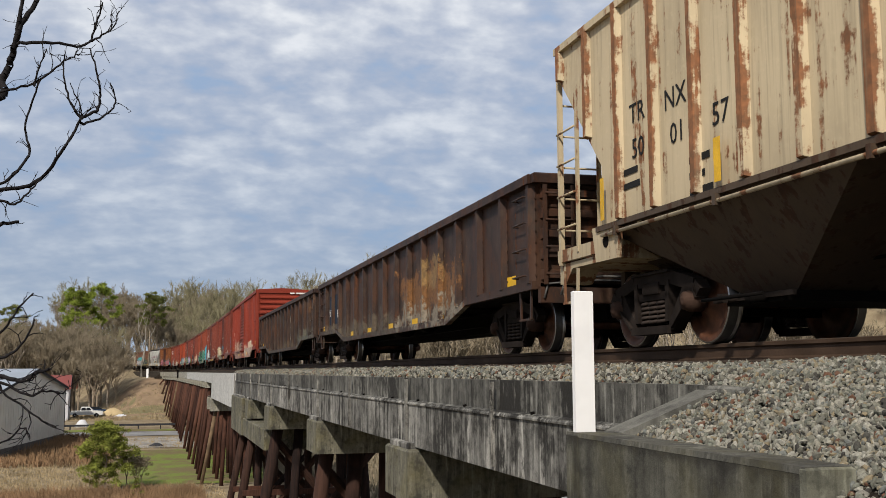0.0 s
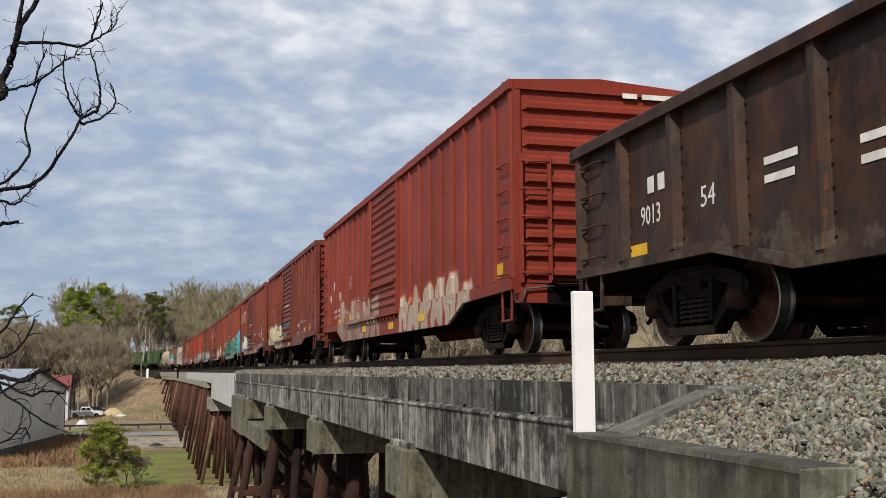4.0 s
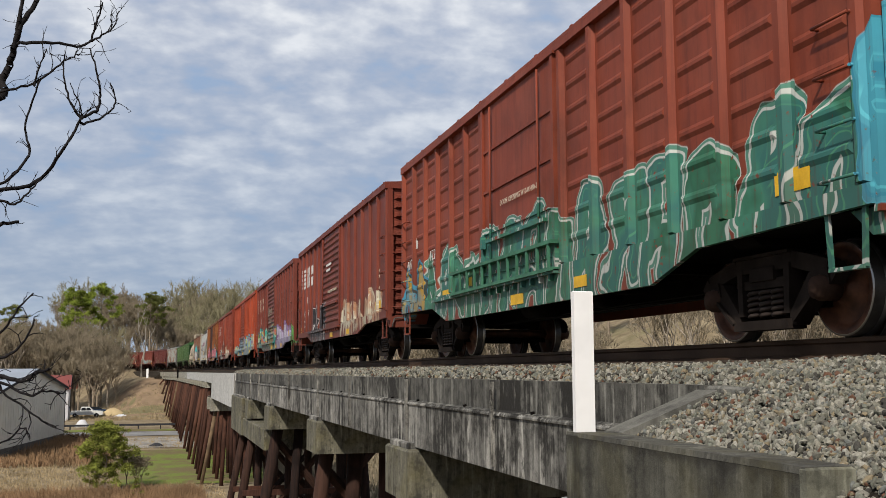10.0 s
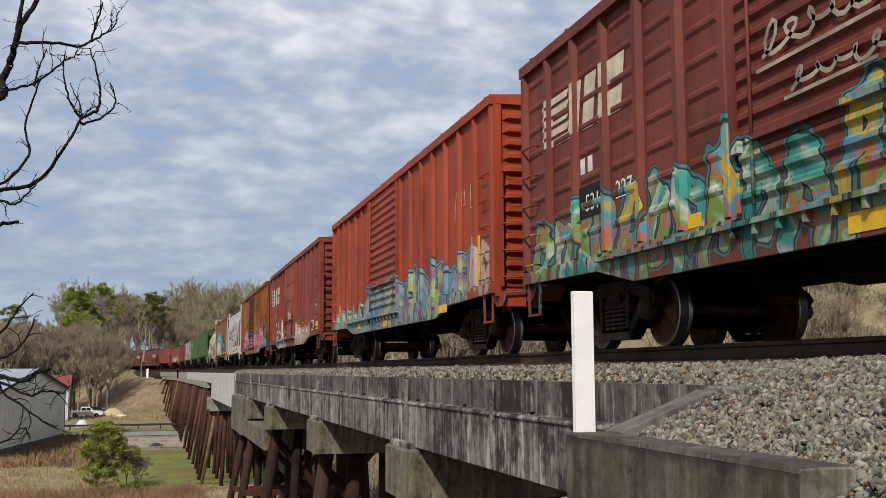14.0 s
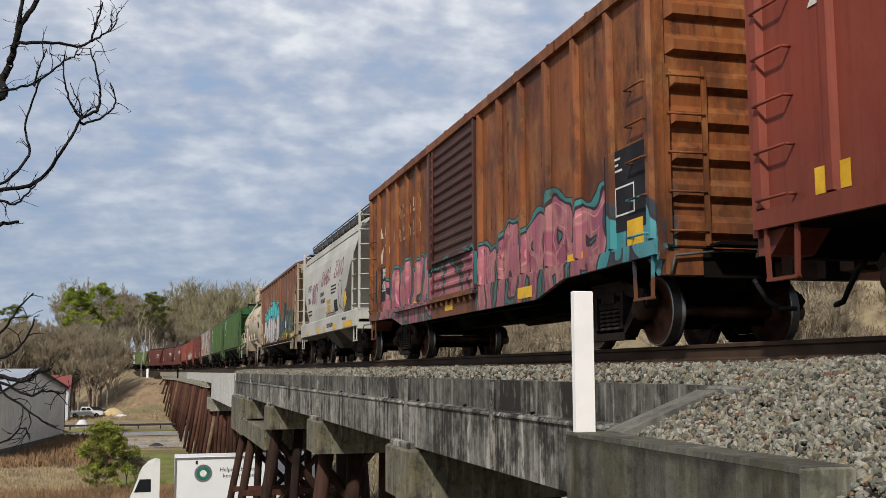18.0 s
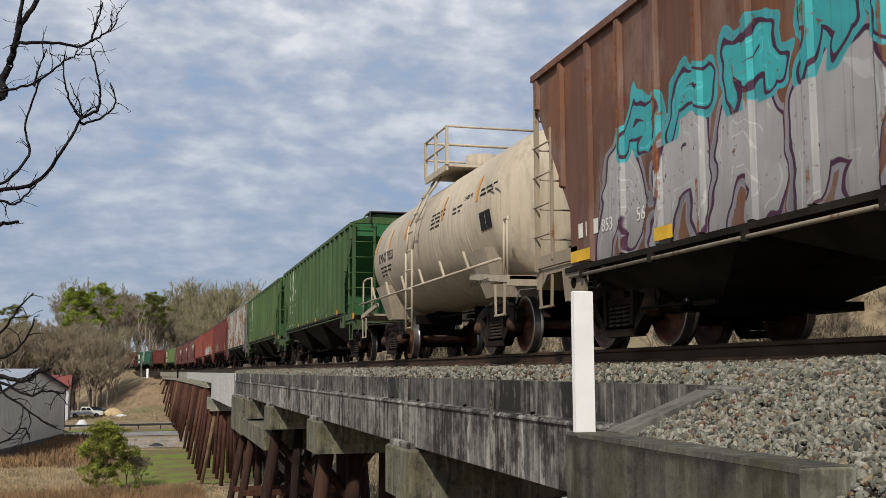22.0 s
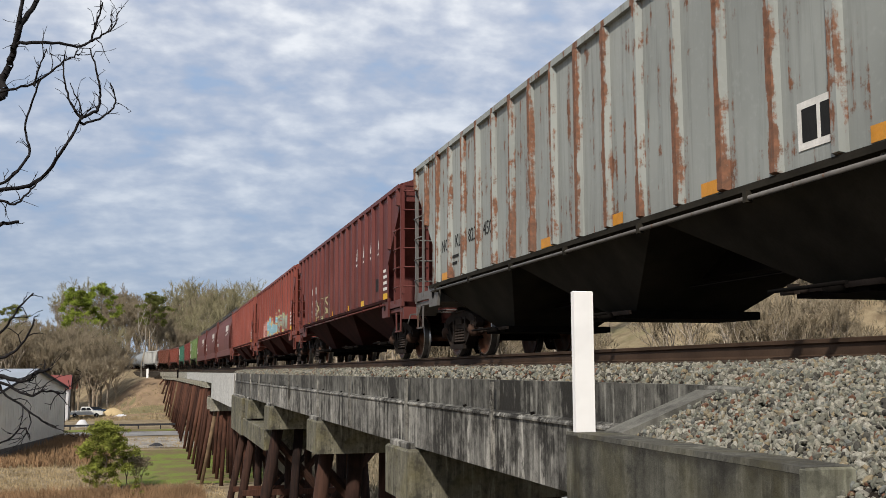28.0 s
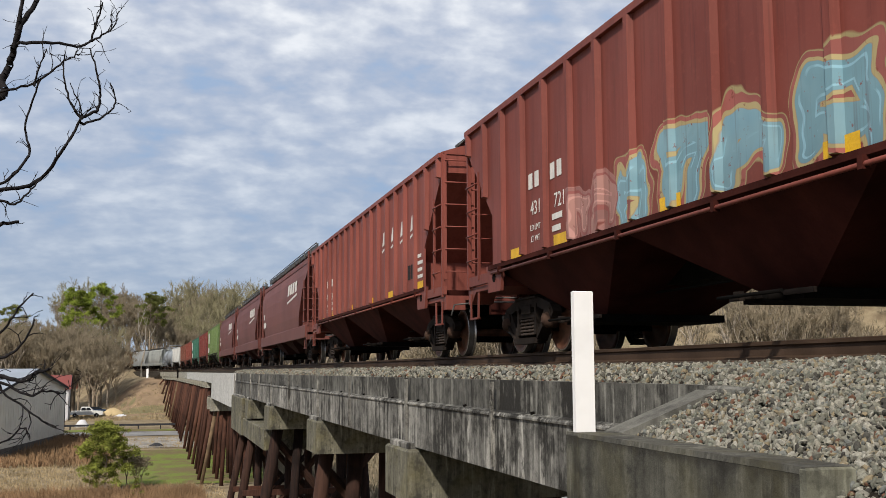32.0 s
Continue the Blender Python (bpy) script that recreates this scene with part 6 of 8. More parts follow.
# hillside to the right, seen below the cars
for i in range(62):
    a = random.uniform(14, 45)
    d = random.uniform(100, 185)
    x, y = -6.5 + d * math.sin(radians(a)), d * math.cos(radians(a))
    if y < 82:
        continue
    plant(BARE[random.choice((1, 3, 3, 4, 0))], x, y, random.uniform(0, 360), random.uniform(0.8, 1.2))
for i in range(7):
    a = 23 + i * 2.6
    d = 96 + 7 * math.sin(i * 2.0)
    t = plant(BARE[3], -6.5 + d * math.sin(radians(a)), d * math.cos(radians(a)), i * 50, 0.8)
for i in range(22):
    a, d = random.uniform(30, 44), random.uniform(112, 150)
    plant(BARE[(3, 1, 4)[i % 3]], -6.5 + d * math.sin(radians(a)), d * math.cos(radians(a)), random.uniform(0, 360), random.uniform(0.8, 1.15))
# dead pale trunk on the far bank
random.seed(41)
dead = empty("dead_tree", stand(-9.8, 222), "pale dead tree trunk without bark", "tree")
m, f = Mesh(), Mesh()
fork(m, m, Vector((0, 0, -0.5)), Vector((0.02, 0, 1)), 6.0, 0.24, 3, 0.4, 0.35, 2)
part("trunk", raw(m, "trunk", BARK_PALE), BARK_PALE, dead)

# young pine and brush beside the road
random.seed(51)
yp = pine_tree(52, 4.9, 0.08, 2.1, NEEDLES_YOUNG, 115, "bushy young green pine in the field", "young_pine", True)
yp.matrix_basis = stand(-10.2, 84.5)
random.seed(52)
sp = pine_tree(53, 1.6, 0.05, 0.7, NEEDLES_YOUNG, 16, "small pine seedling in the weeds", "pine_seedling")
sp.matrix_basis = stand(-6.8 - 1.0, 77.5)
cedar = pine_tree(54, 2.6, 0.05, 0.9, NEEDLES_DARK, 22, "small dark cedar beside the young pine", "cedar_bush")
cedar.matrix_basis = stand(-7.9, 91)
for x, y, s in ((-8.0, 85.5, 0.30), (-8.7, 87, 0.33), (-11.2, 86, 0.25), (-7.6, 88, 0.26)):
    plant(BARE[3], x, y, x * 90, s)


def blades(name, count, area, high, wide, material, label):
    m = Mesh()
    for _ in range(count):
        x, y = area()
        z = ground_z(x, y)
        h = high * random.uniform(0.5, 1.3)
        for _ in range(5):
            a = random.uniform(0, 6.28)
            dx, dy = math.cos(a) * wide, math.sin(a) * wide
            ox, oy = x + random.gauss(0, wide * 2.5), y + random.gauss(0, wide * 2.5)
            k = len(m.v)
            m.v += [(ox - dx * 0.5, oy - dy * 0.5, z - 0.05), (ox + dx * 0.5, oy + dy * 0.5, z - 0.05), (ox + random.gauss(0, h * 0.25), oy + random.gauss(0, h * 0.25), z + h * random.uniform(0.6, 1))]
            m.f.append((k, k + 1, k + 2))
    return tagged(part(name, raw(m, name, material), material), label, "grass", kind="stuff")


def dry_spot():
    x, y = random.uniform(-25, -1.5), 74 + 62 * random.random() ** 1.4
    return (x - 9, y) if x > -9.8 and 87 < y < 121 else (x, y)


random.seed(61)
blades("tall_weeds", 4200, lambda: (random.uniform(-19, -3.2), random.uniform(73, 82)), 0.9, 0.05, WEEDS, "tall rust-brown dead weeds")
blades("dry_grass", 5000, lambda: dry_spot(), 0.34, 0.06, STRAW, "short straw-coloured winter grass")
blades("brown_brush", 2600, lambda: (random.uniform(-26, -11), random.uniform(104, 139)), 0.9, 0.12, WEEDS, "low dark brown brush below the metal building")
blades("bank_grass", 700, lambda: (random.uniform(-20, -3), random.uniform(176, 204)), 0.40, 0.15, STRAW, "dry grass on the far embankment")
blades("field_grass", 6500, lambda: (random.uniform(2.6, 90), 72 + 60 * random.random()), 0.95, 0.12, FIELD_STRAW, "tall straw-coloured grass beyond the track")
blades("track_weeds", 1500, lambda: (random.uniform(5.0, 12.0), random.uniform(14, 60)), 1.2, 0.05, FIELD_STRAW, "straw-coloured weeds beside the trestle")

# near tree, whose limbs reach in from beside the camera
BOUGHS = (
    (9, 0.040, ((-7.95, 1.9), (-7.82, 2.17), (-7.74, 2.33), (-7.68, 2.53), (-7.55, 2.83), (-7.5, 3.1))),
    (9, 0.022, ((-7.70, 2.48), (-7.67, 2.73), (-7.67, 2.95))),
    (9, 0.015, ((-7.70, 2.42), (-7.42, 2.45), (-7.17, 2.50), (-7.09, 2.70), (-7.04, 2.85))),
    (9, 0.010, ((-7.14, 2.54), (-6.99, 2.61), (-6.92, 2.67))),
    (8.8, 0.013, ((-7.95, 1.93), (-7.54, 2.04), (-7.31, 2.24), (-7.20, 2.35))),
    (8.8, 0.009, ((-7.53, 2.02), (-7.48, 2.17), (-7.44, 2.32))),
    (8.8, 0.017, ((-7.98, 1.10), (-7.76, 1.20), (-7.57, 1.49), (-7.60, 1.74), (-7.48, 2.06))),
    (9.3, 0.026, ((-8.1, 1.20), (-7.83, 1.24), (-7.56, 1.35), (-7.32, 1.63), (-7.20, 1.89))),
    (9.3, 0.015, ((-7.20, 1.89), (-7.07, 2.02), (-7.06, 2.17), (-7.10, 2.37), (-7.16, 2.57))),
    (9.3, 0.012, ((-7.20, 1.84), (-7.03, 1.94), (-6.93, 2.10), (-6.98, 2.27))),
    (9.3, 0.012, ((-7.20, 1.89), (-7.29, 2.02), (-7.35, 2.25), (-7.36, 2.46))),
    (9.3, 0.009, ((-7.20, 1.89), (-7.21, 2.00), (-7.30, 2.20))),
    (9.2, 0.014, ((-8.0, 1.1), (-7.70, 1.12), (-7.60, 1.24), (-7.48, 1.40))),
    (8.5, 0.026, ((-8.0, 0.76), (-7.70, 0.83), (-7.57, 0.88))),
    (8, 0.016, ((-7.9, -0.25), (-7.59, -0.17), (-7.44, -0.08), (-7.36, 0.10))),
    (8, 0.013, ((-7.9, -0.2), (-7.60, 0.00), (-7.51, 0.12), (-7.38, 0.29))),
    (7.6, 0.020, ((-7.8, -0.33), (-7.39, -0.33), (-7.30, -0.28), (-7.20, -0.25))),
    (7.8, 0.013, ((-7.8, -0.36), (-7.37, -0.43), (-7.26, -0.40), (-7.13, -0.42))),
    (7.6, 0.012, ((-7.8, -0.30), (-7.49, -0.43), (-7.27, -0.58), (-7.15, -0.64))),
    (7.8, 0.010, ((-7.9, -0.9), (-7.54, -0.76), (-7.40, -0.66), (-7.35, -0.73))),
)
random.seed(8)
near_tree = empty("bare_tree", stand(-9.4, 8.8), "dark leafless tree whose limbs reach past the camera", "tree", "leafless trees of the valley")
inv = near_tree.matrix_basis.inverted()
base = ground_z(-9.4, 8.8)
m = Mesh()
for a, b, r in ((base - 0.4, 1.0, 0.17), (1.0, 3.2, 0.13), (3.2, 5.5, 0.08)):
    stick(m, inv @ Vector((-9.4 + 0.05 * a, 8.8, a)), inv @ Vector((-9.4 + 0.05 * b, 8.8, b)), r, r * 0.8, 10)
part("trunk", raw(m, "trunk", BARK_BLACK), BARK_BLACK, near_tree)
for y, r, pts in BOUGHS:
    m = Mesh()
    pts = [Vector((x, y + 0.12 * math.sin(7 * x + 3 * z), z)) for x, z in pts]
    if pts[0].x < -7.75:
        pts.insert(0, Vector((-9.38, 8.8, pts[0].z - 0.55)))
    # rounded course through the points
    course = []
    for i in range(len(pts) - 1):
        p0, p1, p2, p3 = pts[max(i - 1, 0)], pts[i], pts[i + 1], pts[min(i + 2, len(pts) - 1)]
        for k in range(6):
            t = k / 6
            q = 0.5 * (2 * p1 + (p2 - p0) * t + (2 * p0 - 5 * p1 + 4 * p2 - p3) * t * t + (3 * p1 - p0 - 3 * p2 + p3) * t * t * t)
            course.append(q + Vector((random.gauss(0, 0.004), random.gauss(0, 0.01), random.gauss(0, 0.004))))
    course.append(pts[-1])
    n = len(course)
    for i in range(n - 1):
        ra, rb = r * (1 - 0.62 * i / n), r * (1 - 0.62 * (i + 1) / n)
        stick(m, inv @ course[i], inv @ course[i + 1], ra, rb, 6)
        if course[i].x > -7.9 and random.random() < 0.42:
            d = (course[i + 1] - course[i]).normalized()
            e = (d + Vector((random.gauss(0, 0.7), random.gauss(0, 0.3), random.gauss(0.1, 0.7)))).normalized()
            l = random.uniform(0.05, 0.17)
            a = course[i]
            for k in range(3):
                b = a + e * l / 2
                stick(m, inv @ a, inv @ b, 0.0045 - 0.001 * k, 0.0035 - 0.001 * k, 4)
                if random.random() < 0.6:
                    s = (e + Vector((random.gauss(0, 0.8), 0, random.gauss(0, 0.8)))).normalized()
                    stick(m, inv @ b, inv @ (b + s * l * 0.35), 0.003, 0.002, 3)
                e = (e + Vector((random.gauss(0, 0.4), 0, random.gauss(0, 0.4)))).normalized()
                a = b
    part("limb", raw(m, "limb", BARK_BLACK), BARK_BLACK, near_tree)

# ---- buildings, vehicles and clutter in the valley ----
SIDING = plain("ribbed_grey_siding", (0.78, 0.76, 0.69), 0.6, 0.0, 0.12, 0.3, 20)
SHEET_ROOF = plain("pale_metal_roof", (0.34, 0.38, 0.43), 0.4, 0.2, 0.15, 0.3, 20)
TRIM = plain("dark_trim", (0.045, 0.045, 0.05), 0.6, 0, 0.2, 2, 20)
RED_ROOF = plain("red_metal_roof", (0.21, 0.055, 0.045), 0.5, 0, 0.2, 0.4, 20)
WHITE_WALL = plain("white_siding", (0.62, 0.62, 0.64), 0.7, 0, 0.12, 0.6, 20)
SKIRT = plain("stained_block_base", (0.12, 0.11, 0.10), 0.9, 0, 0.4, 0.8, 20)
CAR_WHITE = plain("white_car_paint", (0.72, 0.72, 0.70), 0.3, 0, 0.06, 2, 30)
GLASS_DARK = plain("dark_window_glass", (0.015, 0.017, 0.02), 0.08, 0, 0.1, 2, 10)
TYRE = plain("tyre_rubber", (0.02, 0.02, 0.02), 0.8, 0, 0.2, 4, 40)
CHROME = plain("bright_metal", (0.55, 0.55, 0.55), 0.3, 0.9, 0.1, 4, 30)
SAND = plain("tan_sand", (0.52, 0.40, 0.22), 0.95, 0, 0.2, 1.0, 20)


def gable(name, x, y, turn, width, length, eave, ridge, wall_mat, roof_mat, label, skirt=0.0, drop=0.3):
    """A shed whose gable end lies along local x at y = 0, running back along +y."""
    z = min(ground_z(x, y), ground_z(x + math.cos(radians(turn)) * width, y + math.sin(radians(turn)) * width)) - drop
    b = empty(name, pose(x, y, z, 0, 0, turn), label, "building")
    w = part("wall", Mesh().hull([(0, 0, 0), (width, 0, 0), (width, 0, eave), (width / 2, 0, ridge), (0, 0, eave)], [(0, 0.2, 0), (width, 0.2, 0), (width, 0.2, eave), (width / 2, 0.2, ridge), (0, 0.2, eave)]), wall_mat, b)
    part("wall", Mesh().box(0, 0.2, 0.2, length, 0, eave), wall_mat, b)
    part("wall", Mesh().box(width - 0.2, width, 0.2, length, 0, eave), wall_mat, b)
    part("wall", Mesh().hull([(0, length, 0), (width, length, 0), (width, length, eave), (width / 2, length, ridge), (0, length, eave)], [(0, length - 0.2, 0), (width, length - 0.2, 0), (width, length - 0.2, eave), (width / 2, length - 0.2, ridge), (0, length - 0.2, eave)]), wall_mat, b)
    for s in (-1, 1):
        e = width / 2 + s * (width / 2 + 0.3)
        k = (ridge - eave) / (width / 2) * 0.3
        part("roof", Mesh().hull([(e, -0.3, eave - k + 0.02), (width / 2, -0.3, ridge + 0.02), (width / 2, -0.3, ridge + 0.16), (e, -0.3, eave - k + 0.16)], [(e, length + 0.3, eave - k + 0.02), (width / 2, length + 0.3, ridge + 0.02), (width / 2, length + 0.3, ridge + 0.16), (e, length + 0.3, eave - k + 0.16)]), roof_mat, b)
        part("barge_board", Mesh().hull([(e, -0.36, eave - k - 0.08), (width / 2, -0.36, ridge - 0.08), (width / 2, -0.36, ridge + 0.18), (e, -0.36, eave - k + 0.18)], [(e, -0.31, eave - k - 0.08), (width / 2, -0.31, ridge - 0.08), (width / 2, -0.31, ridge + 0.18), (e, -0.31, eave - k + 0.18)]), TRIM, b)
    for x_ in (0, width):
        part("corner_trim", Mesh().box(x_ - 0.12, x_ + 0.12, -0.03, 0.0, 0, eave), TRIM, b)
    if skirt:
        part("base_course", Mesh().box(-0.05, width + 0.05, -0.08, -0.004, 0, skirt), SKIRT, b)
        for i in range(int(width / 0.9)):
            part("siding_rib", Mesh().box(0.4 + i * 0.9, 0.46 + i * 0.9, -0.03, 0.0, skirt, eave), wall_mat, w)
    return b


gable("metal_building", -21.45, 109.0, 82.0, 28.3, 45, 6.7, 8.9, SIDING, SHEET_ROOF, "large pale grey metal building with dark trim", 1.2, 0.0)
gable("white_house", -20.3, 178, 92, 7.0, 7.5, 5.4, 7.4, WHITE_WALL, RED_ROOF, "small white house with a red metal roof")
gable("red_shed", -33.0, 252, 5, 9.0, 7, 3.0, 4.4, plain("brick_red_wall", (0.26, 0.10, 0.065), 0.9, 0, 0.3, 1, 20), RED_ROOF, "low brick-red shed among the trees")


def road_wheel(parent, x, y, r, w):
    k = part("wheel", Mesh().turn([(-w / 2, r * 0.55), (-w / 2, r * 0.92), (-w / 2 + 0.03, r), (w / 2 - 0.03, r), (w / 2, r * 0.92), (w / 2, r * 0.55)], False, 20), TYRE, parent, "", pose(x, y, r))
    part("rim", Mesh().turn([(-w / 2 - 0.005, r * 0.2), (-w / 2 + 0.03, r * 0.5), (-w / 2 - 0.005, r * 0.58), (w / 2 + 0.005, r * 0.58), (w / 2 + 0.005, 0.02)], False, 16), CHROME, k)
    return k


px_, py_ = -18.3, 190.0
pickup = empty("pickup_truck", pose(px_, py_, ground_z(px_, py_) - 0.02), "white pickup truck parked on the dirt yard", "truck")
part("body", Mesh().hull([(-2.8, -0.95, 0.45), (2.7, -0.95, 0.45), (2.85, -0.95, 0.75), (2.75, -0.95, 1.05), (1.2, -0.95, 1.15), (-2.8, -0.95, 1.12)], [(-2.8, 0.95, 0.45), (2.7, 0.95, 0.45), (2.85, 0.95, 0.75), (2.75, 0.95, 1.05), (1.2, 0.95, 1.15), (-2.8, 0.95, 1.12)]), CAR_WHITE, pickup)
cab = part("cab", Mesh().hull([(-0.9, -0.90, 1.13), (1.25, -0.90, 1.13), (0.55, -0.78, 1.78), (-0.75, -0.78, 1.80)], [(-0.9, 0.90, 1.13), (1.25, 0.90, 1.13), (0.55, 0.78, 1.78), (-0.75, 0.78, 1.80)]), CAR_WHITE, pickup)
for a, b in ((-0.72, 0.0), (0.08, 0.88)):
    part("side_window", Mesh().hull([(a, -0.905, 1.20), (b, -0.905, 1.20), (b - (0.28 if b > 0.5 else 0), -0.83, 1.66), (a + 0.05, -0.83, 1.66)], [(a, -0.88, 1.20), (b, -0.88, 1.20), (b - (0.28 if b > 0.5 else 0), -0.80, 1.66), (a + 0.05, -0.80, 1.66)]), GLASS_DARK, cab)
part("tailgate", Mesh().box(-2.86, -2.80, -0.9, 0.9, 0.6, 1.10), CAR_WHITE, pickup)
part("bumper", Mesh().box(2.72, 2.92, -0.92, 0.92, 0.42, 0.62), CHROME, pickup)
for x_ in (-1.75, 1.75):
    for y_ in (-0.86, 0.86):
        road_wheel(pickup, x_, y_, 0.38, 0.26)
dark_car = empty("parked_car", pose(-17.0, 198, ground_z(-17, 198)), "dark blue car parked behind the pickup", "car")
part("body", Mesh().hull([(-2.2, -0.88, 0.3), (2.2, -0.88, 0.3), (2.25, -0.88, 0.8), (1.2, -0.88, 0.95), (-2.2, -0.88, 0.98)], [(-2.2, 0.88, 0.3), (2.2, 0.88, 0.3), (2.25, 0.88, 0.8), (1.2, 0.88, 0.95), (-2.2, 0.88, 0.98)]), plain("dark_blue_paint", (0.03, 0.05, 0.09), 0.3), dark_car)
part("cabin", Mesh().hull([(-1.7, -0.8, 0.96), (1.0, -0.8, 0.94), (0.4, -0.66, 1.42), (-1.3, -0.66, 1.44)], [(-1.7, 0.8, 0.96), (1.0, 0.8, 0.94), (0.4, 0.66, 1.42), (-1.3, 0.66, 1.44)]), GLASS_DARK, dark_car)
for x_ in (-1.35, 1.4):
    for y_ in (-0.8, 0.8):
        road_wheel(dark_car, x_, y_, 0.32, 0.2)


def heap(name, x, y, r, h, material, label, category):
    random.seed(int(r * 100))
    m = Mesh()
    n = 18
    rings = 6
    for j in range(rings + 1):
        for i in range(n):
            t = j / rings
            k = r * (1 - t) * random.uniform(0.9, 1.1) + 0.05
            m.v.append((math.cos(6.2832 * i / n) * k, math.sin(6.2832 * i / n) * k * 0.8, h * math.sin(t * 1.57) + random.uniform(-0.03, 0.03) - 0.1))
    for j in range(rings):
        for i in range(n):
            e = (i + 1) % n
            m.f.append((j * n + i, j * n + e, (j + 1) * n + e, (j + 1) * n + i))
            m.smooth.append(True)
    ob = part(name, raw(m, name, material), material, None, "", stand(x, y))
    return tagged(ob, label, category)


heap("sand_heap", -14.0, 192, 2.2, 1.3, SAND, "pile of tan sand in the yard", "sand pile")
heap("rubble_heap", -12.5, 189, 1.3, 0.45, WHITE_WALL, "pile of pale white rubble", "rubble")
heap("tarp_bundle", -16.9, 160, 1.1, 1.1, WHITE_WALL, "white tarped bundle beside the back road", "tarp")
heap("scrap_metal", -6.5, 124, 1.0, 0.5, TRIM, "dark scrap lying on the gravel yard", "scrap")
rail2 = empty("guard_rail", pose(0, 0, 0), "low dark guard rail along the back road", "guard rail")
part("beam", Mesh().box(-60, -2.0, 152.6, 152.8, ground_z(-15, 152.7) + 0.42, ground_z(-15, 152.7) + 0.70), TRIM, rail2)
for i in range(20):
    part("rail_post", Mesh().box(-60 + i * 3 - 0.08, -60 + i * 3 + 0.08, 152.8, 152.95, ground_z(-60 + i * 3, 152.8) - 0.2, ground_z(-15, 152.7) + 0.7), TRIM, rail2)

# delivery truck that crosses below the trestle
semi = empty("delivery_truck", pose(0, 66, FLOOR_Z), "white tractor with a white short box trailer", "truck")
BOXW = plain("white_trailer_panel", (0.74, 0.75, 0.76), 0.4, 0, 0.06, 0.6, 20)
part("trailer_box", Mesh().slab(-8.55, 0, -1.25, 1.25, 1.2, 3.98, 0.03), BOXW, semi, "plain white trailer box")
part("roof_rail", Mesh().box(-8.56, 0.01, -1.27, -1.24, 3.82, 3.95), CHROME, semi)
part("corner_rail", Mesh().box(-0.10, 0.015, -1.28, -1.24, 1.2, 3.96), CHROME, semi)
part("corner_rail", Mesh().box(-8.565, -8.45, -1.28, -1.24, 1.2, 3.96), CHROME, semi)
part("trailer_frame", Mesh().box(-8.3, -0.2, -0.5, 0.5, 0.85, 1.2), UNDER, semi)
for x_ in (-1.3, -7.3):
    part("marker_lamp", Mesh().box(x_ - 0.06, x_ + 0.06, -1.275, -1.25, 3.55, 3.75), BLACK, semi)
badge = part("round_badge", Mesh().turn([(-1.262, 0.52), (-1.250, 0.52)], False, 28, (-6.9, 0, 3.0)), CHROME, semi, "round green badge with a pale rim")
part("badge_field", Mesh().turn([(-1.270, 0.40), (-1.263, 0.40)], False, 28, (-6.9, 0, 3.0)), plain("badge_green", (0.02, 0.16, 0.12), 0.5), badge)
part("badge_centre", Mesh().turn([(-1.276, 0.20), (-1.271, 0.20)], False, 20, (-6.9, 0, 3.0)), WHITE, badge)


def caption(parent, text, x, y, z, size, material):
    cu = bpy.data.curves.new("text", "FONT")
    cu.body, cu.size, cu.extrude, cu.resolution_u = text, size, 0.003, 2
    ob = bpy.data.objects.new("text", cu)
    me = bpy.data.meshes.new_from_object(ob)
    bpy.data.objects.remove(ob)
    part("lettering", me, material, parent, "", Matrix.Translation((x, y, z)) @ Matrix(((1, 0, 0, 0), (0, 0, -1, 0), (0, 1, 0, 0), (0, 0, 0, 1))))


caption(semi, "Helping the world", -5.95, -1.258, 3.08, 0.34, TRIM)
caption(semi, "keep promises.", -5.75, -1.258, 2.72, 0.34, TRIM)
CAB = ((-11.1, 0.6), (-9.4, 0.6), (-9.4, 3.72), (-9.7, 3.78), (-10.1, 3.62), (-10.45, 3.25), (-10.62, 2.9), (-11.0, 1.9), (-11.1, 1.5))
cabm = Mesh().hull([(a, -1.2, b) for a, b in CAB], [(a, 1.2, b) for a, b in CAB])
cab = part("cab", cabm, CAR_WHITE, semi, "white day cab with a roof fairing")
part("side_window", Mesh().hull([(-10.85, -1.21, 2.0), (-9.9, -1.21, 2.0), (-9.9, -1.21, 2.75), (-10.55, -1.21, 2.75)], [(-10.85, -1.15, 2.0), (-9.9, -1.15, 2.0), (-9.9, -1.15, 2.75), (-10.55, -1.15, 2.75)]), GLASS_DARK, cab)
part("windshield", Mesh().hull([(-11.02, -1.1, 1.95), (-11.02, 1.1, 1.95), (-10.66, 1.1, 2.85), (-10.66, -1.1, 2.85)], [(-10.97, -1.1, 1.95), (-10.97, 1.1, 1.95), (-10.61, 1.1, 2.85), (-10.61, -1.1, 2.85)]), GLASS_DARK, cab)
part("fuel_tank", Mesh().turn([(-9.9, 0.3), (-9.0, 0.3)], True, 14, (0, -1.0, 0.75)), CHROME, semi)
for x_ in (-10.3, -8.2, -1.6):
    for y_ in (-1.05, 1.05):
        road_wheel(semi, x_, y_, 0.5, 0.3)

# ---- the train ----
TRAIN = []


def take(made, s0, s1):
    TRAIN.append((made[0], s0, s1))
    return made[0]


def yellow(car, spots, x=-1.479, material=None):
    for y, z, w, h in spots:
        plate(car, y - w, y, z, z + h, material or YELLOW, x, "reflector", "yellow reflective strip")


